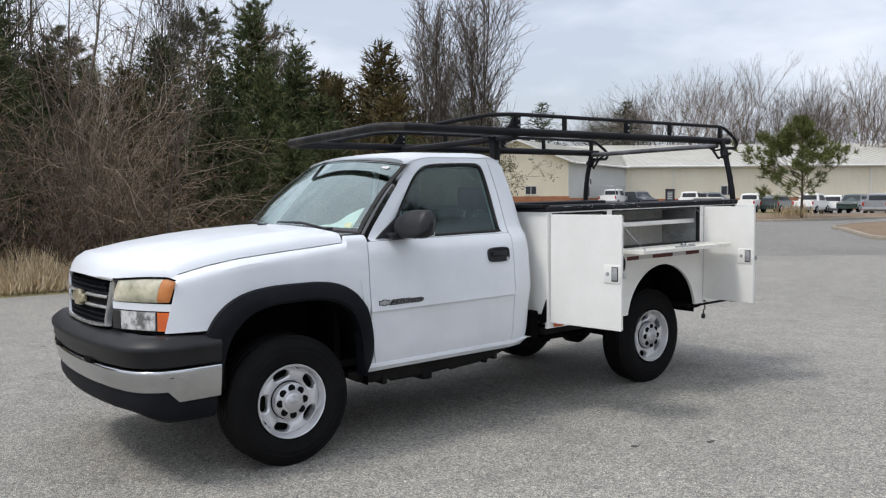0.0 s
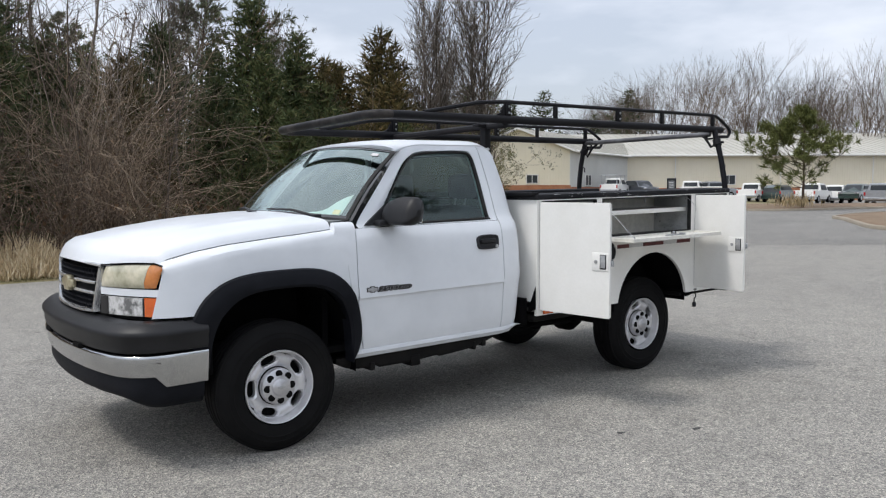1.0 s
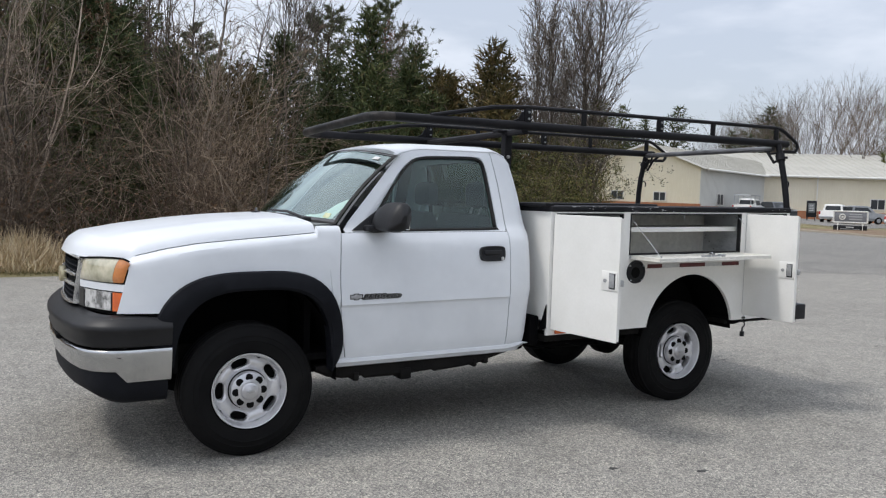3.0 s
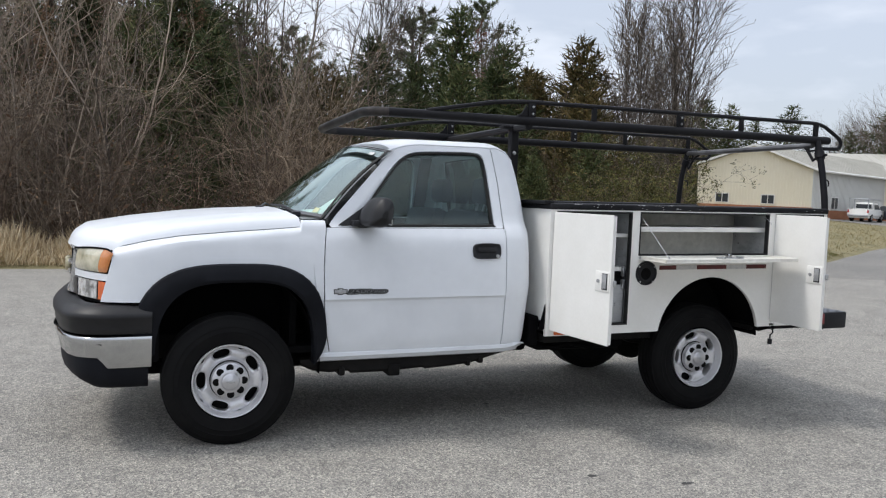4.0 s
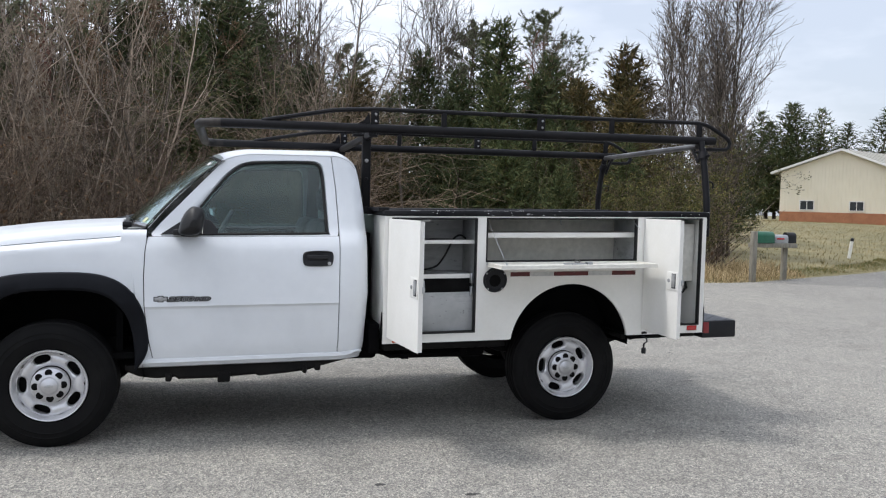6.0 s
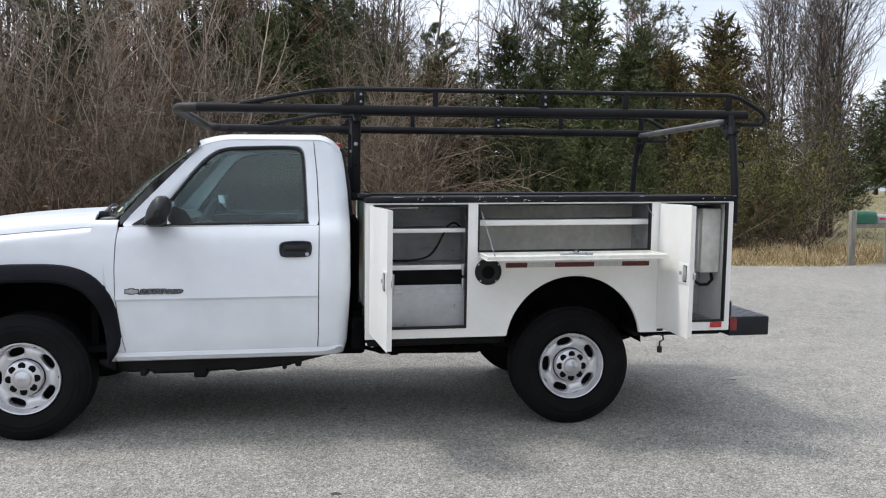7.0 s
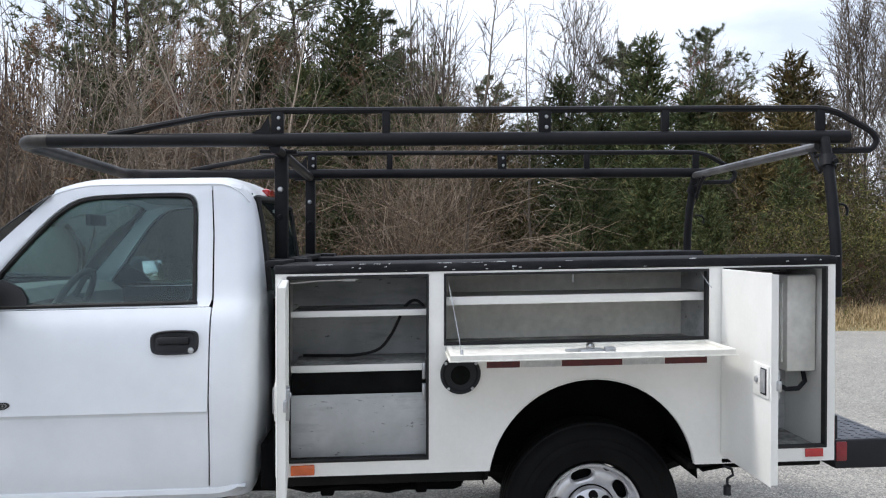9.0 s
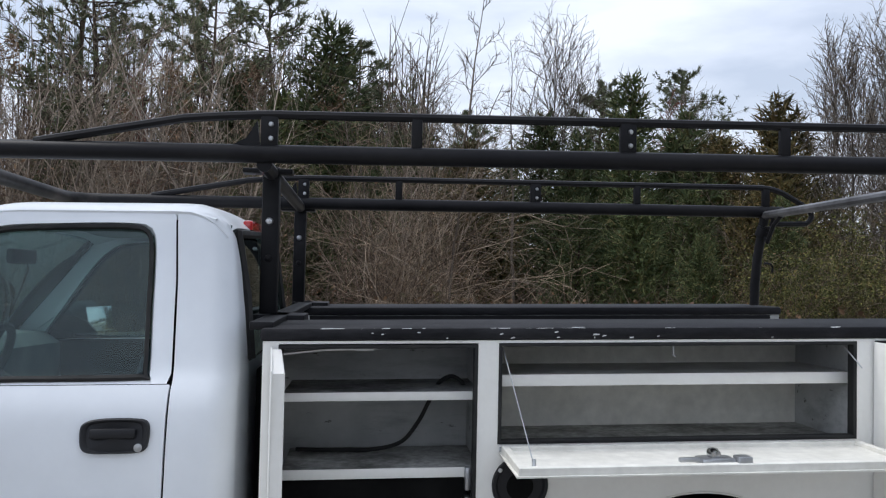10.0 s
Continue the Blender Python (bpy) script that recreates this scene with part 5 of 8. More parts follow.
mx, my = 13.0, 10.25
mz = rise(mx, my)
stand = empty("mailbox_stand", "weathered wooden stand with two posts for mailboxes", "mailbox stand")
part("post", Mesh().box(mx - 0.06, mx + 0.06, my - 0.06, my + 0.06, mz - 0.2, mz + 1.18, 0.01), WEATHERED, stand)
part("post", Mesh().box(mx + 1.02, mx + 1.13, my + 0.24, my + 0.35, mz - 0.2, mz + 0.88, 0.01), WEATHERED, stand)
part("shelf", Mesh().box(mx + 0.06, mx + 1.22, my + 0.02, my + 0.30, mz + 0.80, mz + 0.90, 0.008), WEATHERED, stand)
box1 = solid("mailbox", mail_arch(Mesh(), mx + 0.07, mx + 0.56, my + 0.10, mz + 0.905, 0.22, 0.27), GREEN_TIN, "green metal mailbox on a wooden stand", "mailbox")
box2 = solid("mailbox", mail_arch(Mesh(), mx + 0.64, mx + 1.00, my + 0.16, mz + 0.905, 0.17, 0.20), SILVER_PAINT, "grey metal mailbox with a red flag", "mailbox")
part("flag", Mesh().box(mx + 0.68, mx + 0.88, my + 0.06, my + 0.068, mz + 0.99, mz + 1.03, 0.002), RED_LENS, box2, "red flag")
box3 = solid("mailbox", mail_arch(Mesh(), mx + 1.02, mx + 1.26, my + 0.22, mz + 0.905, 0.20, 0.26), BLACK_PLASTIC, "black mailbox at the end of the stand", "mailbox")
wx, wy = 22.3, 17.7
wpst = empty("marker_post", "leaning white utility marker with a dark cap in the grass", "marker post")
tl = Matrix.Translation((wx, wy, rise(wx, wy))) @ Matrix.Rotation(radians(9), 4, "Y")
part("tube", Mesh().lathe([(0.0, 0.0), (0.055, 0.0), (0.055, 0.62), (0.0, 0.62)], 12), TRIM_WHITE, wpst).matrix_basis = tl @ Matrix.Rotation(radians(90), 4, "X")
part("cap", Mesh().lathe([(0.0, 0.60), (0.062, 0.60), (0.062, 0.70), (0.0, 0.74)], 12), BLACK_PLASTIC, wpst).matrix_basis = tl @ Matrix.Rotation(radians(90), 4, "X")
# ---- the truck ----
# Front axle at x = 0, nose towards -x, driver's side towards -y.
truck = empty("utility_truck", "white regular-cab utility pickup with open toolbox doors, parked on grey asphalt", "truck")

W_TABLE = ((0.46, 0.885), (0.53, 0.918), (0.60, 0.930), (0.838, 0.948), (0.844, 0.950), (0.855, 0.961), (0.875, 0.959), (1.10, 0.942), (1.20, 0.928), (1.27, 0.905),
           (1.305, 0.872), (1.33, 0.858), (1.55, 0.788), (1.795, 0.700), (1.84, 0.672))


def half_width(z):
    return lerp_table(W_TABLE, z)


def rear_x(z):
    return lerp_table(((0.46, 1.90), (0.55, 1.925), (0.90, 1.945), (1.30, 1.94), (1.50, 1.924), (1.65, 1.905), (1.74, 1.888), (1.80, 1.858), (1.84, 1.80)), z)


def front_x(z):
    return lerp_table(((0.46, 0.602), (0.523, 0.590), (0.66, 0.562), (0.84, 0.541), (1.04, 0.535), (1.20, 0.541), (1.305, 0.554)), z)


def seam_x(z):
    return lerp_table(((0.46, 1.735), (0.60, 1.742), (1.30, 1.745), (1.60, 1.728), (1.80, 1.705), (1.84, 1.70)), z)


def nose_taper(x):
    return lerp_table(((-0.85, 0.22), (-0.78, 0.155), (-0.714, 0.098), (-0.65, 0.064), (-0.55, 0.032), (-0.40, 0.010), (-0.2, 0.0)), x)


def hood_seam_z(x):
    return lerp_table(((-0.72, 1.135), (-0.64, 1.160), (-0.45, 1.203), (-0.28, 1.230), (0.035, 1.258), (0.18, 1.268), (0.38, 1.285), (0.55, 1.300)), x)


def arch_z(x, half, top, centre=0.03, base=0.42, power=3.2):
    u = min(1.0, abs(x - centre) / half)
    return base + (top - base) * (1 - u ** power) ** (1 / power)


def fender(s):
    rows = []
    for x in np.r_[np.linspace(-0.712, -0.46, 7), np.linspace(-0.44, 0.392, 30), 0.400, 0.425, 0.468, np.linspace(0.505, 0.548, 3)]:
        lo = arch_z(x, 0.495, 1.02) if -0.455 < x < 0.505 else (0.862 if x < 0 else 0.47)
        lo = max(lo, 0.862) if x < -0.30 else lo
        corner = x > 0.395
        top, roll, inner = (1.330, 0.060, 0.850) if corner else (hood_seam_z(x), 0.045, hood_half(x) + 0.008)
        col = []
        for k in np.linspace(0, 1, 12):
            z = lo + (top - roll - lo) * k
            xx = x + (front_x(z) - 0.006 - 0.548 if x > 0.5 else 0.0)
            if x < -0.64:
                xx = x + 0.06 * max(0, (z - 0.862) / 0.30) * (-0.64 - x) / 0.06
            col.append((xx, s * (half_width(min(z, 1.275)) - nose_taper(xx)), z))
        yo = abs(col[-1][1])
        for a in (0.25, 0.5, 0.75, 1.0):
            col.append((col[-1][0], s * (yo - (yo - inner) * (1 - math.cos(a * math.pi / 2))), top - roll + roll * math.sin(a * math.pi / 2)))
        rows.append(col)
    return sheet(rows, 0.012 * s)


def flare(s):
    """The black moulding round a front wheel opening."""
    rows = []
    for a in np.linspace(-0.035, 1.0, 44):
        th = math.pi * (1 - a)
        c, q = math.cos(th), math.sin(th)
        def ring(hx, hz, base):
            k = (abs(c) ** 3.2 + abs(max(q, 0)) ** 3.2) ** (-1 / 3.2)
            return 0.03 + hx * c * k * (1.10 if c < 0 and hx > 0.46 else 1.0), base + hz * q * k
        pts = []
        for hx, hz, out in ((0.455, 0.540, -0.07), (0.455, 0.540, 0.022), (0.470, 0.556, 0.036), (0.505, 0.604, 0.034), (0.535, 0.640, 0.018), (0.542, 0.650, -0.008)):
            x, z = ring(hx, hz, 0.43)
            if c < 0 and a < 0.12:
                z = max(z, 0.56)
            if c > 0 and z < 0.66:
                inner = 0.03 + 0.455
                x = inner + (x - inner) * max(0.12, 1 - ((0.66 - z) / 0.21) ** 2.2)
                z = max(z, 0.462)
            pts.append((x, s * (half_width(max(z, 0.6)) - nose_taper(x) + out), z))
        rows.append(pts)
    return Mesh().grid(rows, flip=s > 0)


def hood_half(x):
    """Half width of the hood, which widens towards the windshield."""
    return lerp_table(((-0.65, 0.800), (-0.45, 0.806), (-0.2, 0.822), (0.1, 0.838), (0.40, 0.848)), x)


def hood_profile(k):
    k = abs(k)
    return 1 - 0.45 * k ** 2.3 - 0.55 * k ** 40 + 0.03 * math.exp(-((k - 0.66) / 0.07) ** 2)


def hood():
    zc = ((-0.93, 1.150), (-0.915, 1.192), (-0.89, 1.228), (-0.83, 1.268), (-0.6, 1.310), (-0.25, 1.352), (0.0, 1.372), (0.40, 1.390))
    rows = []
    for t in np.r_[np.linspace(0, 0.86, 20), np.linspace(0.88, 1.0, 9)]:
        row = []
        for k in np.r_[-1, -0.992, -0.983, -0.97, -0.955, -0.93, -0.89, -0.84, -0.8, np.linspace(-0.77, 0.77, 31), 0.8, 0.84, 0.89, 0.93, 0.955, 0.97, 0.983, 0.992, 1]:
            xr = 0.40 - 0.045 * (1 - abs(k) ** 3)
            xf = -0.925 + 0.275 * abs(k) ** 2.6
            x = xr + (xf - xr) * t
            c = lerp_table(zc, -0.93 + (x - xf) / (0.40 - xf) * 1.33)
            side = hood_seam_z(x) + 0.004
            f, y = hood_profile(k), hood_half(x) * k
            lip = 0.035 * max(0, (t - 0.955) / 0.045) ** 2
            row.append((x, y, side + (c - side) * f - lip * abs(k) ** 2))
        rows.append(row)
    return sheet(rows, 0.014)


def face_strip(s, y0, y1, z0, z1, out=0.0, n=12, lean=0.0, cut=0.0):
    """A panel of the front face between two distances from the centre."""
    rows = []
    for y in np.linspace(y0, y1, n):
        x = -0.903 + 0.258 * ((y / 0.90) ** 2.7)
        k = (y - y0) / (y1 - y0)
        lo, hi = (z0(y) if callable(z0) else z0), (z1(y) if callable(z1) else z1)
        rows.append([(x - out + lean * (z - 0.86) + cut * k * (z - 0.86), s * y, z) for z in np.linspace(lo, hi, 7)])
    return sheet(rows, 0.02 * s)


def bumper_strip(profile, end=-0.44, bottom=None):
    """A bar that follows the bumper's plan; profile of (outwards, z)."""
    half = [(end, 0.952), (-0.58, 0.951), (-0.668, 0.948), (-0.726, 0.937), (-0.778, 0.915), (-0.845, 0.855), (-0.893, 0.755), (-0.932, 0.58), (-0.959, 0.36), (-0.972, 0.16), (-0.975, 0.0)]
    p = np.array([(x, -y) for x, y in half] + [(x, y) for x, y in half[-2::-1]])
    rows = []
    for i in range(len(p)):
        d = p[min(i + 1, len(p) - 1)] - p[max(i - 1, 0)]
        nx, ny = -abs(d[1]), (-d[0] if p[i][1] > 0 else d[0])
        L = math.hypot(nx, ny)
        nx, ny = nx / L, (abs(ny) / L) * (1 if p[i][1] > 0 else -1 if p[i][1] < 0 else 0)
        rows.append([(p[i][0] + nx * o, p[i][1] + ny * o, (bottom(abs(p[i][1]), o, z) if bottom else z)) for o, z in profile])
    dense = []
    for a, b in zip(rows[:-1], rows[1:]):
        for t in (0, 0.5):
            dense.append([tuple(np.array(u) * (1 - t) + np.array(v) * t) for u, v in zip(a, b)])
    dense.append(rows[-1])
    return Mesh().grid(dense)


def window_loop():
    return even_loop(smooth_loop([(0.735, 1.301), (0.84, 1.455), (0.98, 1.635), (1.07, 1.725), (1.16, 1.768), (1.35, 1.780), (1.56, 1.782), (1.625, 1.765),
                                  (1.648, 1.70), (1.662, 1.50), (1.672, 1.32), (1.655, 1.300), (1.30, 1.297), (0.90, 1.295)], 160), 96)


def door_upper(s):
    inner = window_loop()
    outer = []
    cx, cz = 1.25, 1.52
    poly = [(0.556, 1.289), (0.70, 1.465), (0.85, 1.625), (0.935, 1.722), (1.0, 1.775), (1.08, 1.805), (1.19, 1.826), (1.703, 1.832), (1.728, 1.60), (1.745, 1.289)]
    loop = even_loop(poly, 400)
    for x, z in inner:
        a = math.atan2(z - cz, x - cx)
        outer.append(min(loop, key=lambda q: abs((math.atan2(q[1] - cz, q[0] - cx) - a + math.pi) % (2 * math.pi) - math.pi)))
    rows = []
    for k in (0.0, 0.12, 0.4, 0.75, 1.0):
        row = []
        for (xi, zi), (xo, zo) in zip(inner, outer):
            x, z = xi + (xo - xi) * k, zi + (zo - zi) * k
            row.append((x, s * (half_width(z) - (0.012 if k == 0 else 0.0)), z))
        rows.append(row)
    rows.insert(0, [(x, y - s * 0.045, z) for x, y, z in rows[0]])
    return Mesh().grid(rows, closed=True, flip=s > 0)


def window_rows(s, inset, grow=0.0):
    rows = []
    loop = window_loop()
    zs = np.linspace(1.298, 1.780, 16)
    for z in zs:
        left = [p for p in loop if p[0] < 1.3 and p[1] < 1.776] + [(1.24, 1.7805)]
        right = [p for p in loop if p[0] > 1.58]
        xl = float(np.interp(z, *zip(*sorted((p[1], p[0]) for p in left))))
        xr = float(np.interp(z, *zip(*sorted((p[1], p[0]) for p in right))))
        rows.append([(x, s * (half_width(z) - inset), z) for x in np.linspace(xl - grow, xr + grow, 6)])
    return rows


def rim_of_window(s):
    """The black rubber run round the side glass."""
    loop = window_loop()
    rows = []
    for k, d in ((0.0, 0.004), (0.010, 0.006), (0.016, -0.004), (0.016, -0.02)):
        row = []
        n = len(loop)
        for i, (x, z) in enumerate(loop):
            tx, tz = loop[(i + 1) % n][0] - loop[i - 1][0], loop[(i + 1) % n][1] - loop[i - 1][1]
            L = math.hypot(tx, tz) or 1
            xx, zz = x + tz / L * k, z - tx / L * k
            cx, cz = 1.25, 1.52
            if math.hypot(xx - cx, zz - cz) > math.hypot(x - cx, z - cz):
                xx, zz = x - tz / L * k, z + tx / L * k
            row.append((xx, s * (half_width(z) + d), zz))
        rows.append(row)
    return Mesh().grid(rows, closed=True, flip=s < 0)


def rear_corner(s):
    rows = []
    for z in np.r_[np.linspace(0.475, 0.56, 4), np.linspace(0.60, 1.27, 12), np.linspace(1.30, 1.825, 14)]:
        w, xr, xs = half_width(z), rear_x(z), seam_x(z) + 0.004
        rc = min(0.085, max(0.02, xr - xs - 0.015))
        row = [(xs, s * (w - 0.012), z), (xs + 0.003, s * w, z)]
        row += [(xs + (xr - rc - xs) * k, s * w, z) for k in (0.3, 0.65, 1.0)]
        row += [(xr - rc + rc * math.sin(a), s * (w - rc + rc * math.cos(a)), z) for a in np.linspace(0.2, math.pi / 2, 7)]
        row += [(xr, s * 0.60, z)]
        rows.append(row)
    return sheet(rows, -0.010 * s)


def roof():
    rows = []
    for t in np.linspace(0, 1, 22):
        row = []
        for k in np.linspace(-1, 1, 33):
            xf = 0.925 + 0.080 * abs(k) ** 2
            x = xf + (1.875 - xf) * t
            ends = max(0, (t - 0.82) / 0.18) ** 2.3 * 0.085 + max(0, (0.24 - t) / 0.24) ** 1.8 * 0.042
            z = 1.880 - 0.016 * abs(k) ** 2 - 0.036 * abs(k) ** 9 - ends
            row.append((x, k * (0.685 + 0.004 * t), z))
        rows.append(row)
    return sheet(rows, -0.03)


def windshield_point(k, t):
    """k across from -1 to 1, t from the cowl to the roof."""
    x0, z0, w0 = 0.335 + 0.205 * k * k, 1.362 - 0.028 * k * k, 0.853
    x1, z1, w1 = 0.925 + 0.080 * k * k, 1.838 - 0.058 * k * k, 0.711
    bow = 0.018 * math.sin(math.pi * t)
    return (x0 + (x1 - x0) * t - bow, k * (w0 + (w1 - w0) * t), z0 + (z1 - z0) * t + bow)


def wheel_data():
    """The meshes of one wheel, hub axis along y, outer face towards -y."""
    tyre = Mesh()
    R, wd = 0.397, 0.115
    prof = [(0.222, wd - 0.02), (0.235, wd - 0.004), (0.265, wd + 0.004), (0.296, wd + 0.0055), (0.300, wd + 0.0085), (0.304, wd + 0.0060), (0.328, wd + 0.003), (0.331, wd + 0.0055), (0.335, wd + 0.002), (0.358, wd - 0.005), (0.374, wd - 0.014), (0.386, wd - 0.028)]
    side = [(r, -y) for r, y in prof]
    tread = []
    for y in np.linspace(-wd + 0.030, wd - 0.030, 21):
        i = round((y + wd) / (2 * wd) * 24)
        tread.append((R - 0.0035 * abs(y / wd) ** 2 - (0.010 if i % 5 == 0 else 0.0), y))
    tyre.lathe(side + tread + prof[::-1], 72)
    rim = Mesh()
    rim.lathe([(0.205, 0.10), (0.218, -0.088), (0.232, -0.100), (0.236, -0.112), (0.232, -0.119), (0.226, -0.117), (0.219, -0.104), (0.214, -0.080), (0.209, -0.066)], 72)

    def face_y(r):
        return lerp_table(((0.09, -0.060), (0.114, -0.056), (0.128, -0.062), (0.150, -0.078), (0.172, -0.084), (0.192, -0.080), (0.209, -0.066)), r)
    for k in range(5):
        a0 = 2 * math.pi * k / 5 + math.pi
        n = 44
        outer, inner = [], []
        for i in range(n):
            q = 2 * math.pi * i / n
            c, d = math.cos(q), math.sin(q)
            m = max(abs(c), abs(d))
            outer.append((0.152 + 0.057 * c / m, math.pi / 5 * d / m))
            inner.append((0.174 + 0.0285 * math.copysign(abs(c) ** 0.8, c), 0.31 * math.copysign(abs(d) ** 0.85, d)))
        rows = []
        for u in (0.0, 0.18, 0.6, 1.0):
            rows.append([(r_i + (r_o - r_i) * u, t_i + (t_o - t_i) * u) for (r_o, t_o), (r_i, t_i) in zip(outer, inner)])
        def put(r, t, dy):
            return (r * math.cos(a0 + t), face_y(r) + dy, r * math.sin(a0 + t))
        grid = [[put(r, t, 0.045) for r, t in rows[0]]]
        for u, row in zip((0.014, 0.002, 0.0, 0.0), rows):
            grid.append([put(r, t, u) for r, t in row])
        rim.grid(grid, closed=True)
    rim.lathe([(0.0951, -0.059), (0.092, -0.060), (0.06, -0.060)], 48)
    back = Mesh().lathe([(0.0, -0.02), (0.10, -0.018), (0.205, 0.0), (0.205, 0.1), (0.12, 0.105), (0.0, 0.105)], 36)
    cap = Mesh().lathe([(0.117, -0.050), (0.117, -0.094), (0.113, -0.102), (0.106, -0.106), (0.058, -0.116), (0.052, -0.126), (0.046, -0.130), (0.0, -0.133)], 48)
    emblem = Mesh().box(-0.026, 0.026, -0.1350, -0.131, -0.0065, 0.0065, 0.002).box(-0.011, 0.011, -0.1352, -0.131, -0.011, 0.011, 0.002)
    nut = Mesh()
    nut.lathe([(0.0128, -0.1085), (0.0128, -0.1145), (0.010, -0.1170), (0.0, -0.1175)], 6)
    recess = Mesh().lathe([(0.0235, -0.1030), (0.0235, -0.1122), (0.021, -0.1130), (0.0, -0.1128)], 18)
    # The last ring is a dark band for the shade round the hub cap.
    return [as_data(nm, m, mat) for nm, m, mat in (("wheel", rim.weld(), WHEEL_STEEL), ("tyre", tyre, RUBBER), ("brake_drum", back, DARK_HOLE), ("hub_cap", cap, CAP_STEEL),
                                                   ("emblem", emblem, GALV), ("lug_nut", nut, DARK_HOLE), ("lug_recess", recess, DARK_HOLE), ("cap_gasket", Mesh().lathe([(0.124, -0.050), (0.123, -0.064), (0.117, -0.064)], 48), DARK_HOLE))]


WHEEL = wheel_data()


def wheel(x, y, z, turn, spin, girth=1.045):
    w = new("wheel", WHEEL[0])
    w.parent = truck
    w.matrix_basis = pose(x, y, z, 0, 0, turn) @ Matrix.Rotation(radians(spin), 4, "Y") @ Matrix.Diagonal((0.930, 1.0, 0.930, 1.0))
    w["label"] = "silver steel wheel with five oval vents"
    for nm, me in zip(("tyre", "brake_drum", "hub_cap", "emblem", "cap_gasket"), WHEEL[1:5] + WHEEL[7:]):
        piece = new(nm, me)
        piece.parent = w
        piece.scale = (girth, 1.0, girth) if nm == "tyre" else (1.0, 1.0, 1.0)
    for k in range(8):
        a = 2 * math.pi * k / 8 + 0.05
        for nm, me in (("lug_nut", WHEEL[5]), ("lug_recess", WHEEL[6])):
            nut = new(nm, me)
            nut.parent = w
            nut.location = (0.0845 * math.cos(a), 0, 0.0845 * math.sin(a))


wheel(-0.002, -0.824, 0.3857, 0, 0)
wheel(3.408, -0.742, 0.396, 0, 3, 1.073)
wheel(-0.002, 0.824, 0.3857, 180, 70)
wheel(3.408, 0.742, 0.396, 180, 5, 1.073)

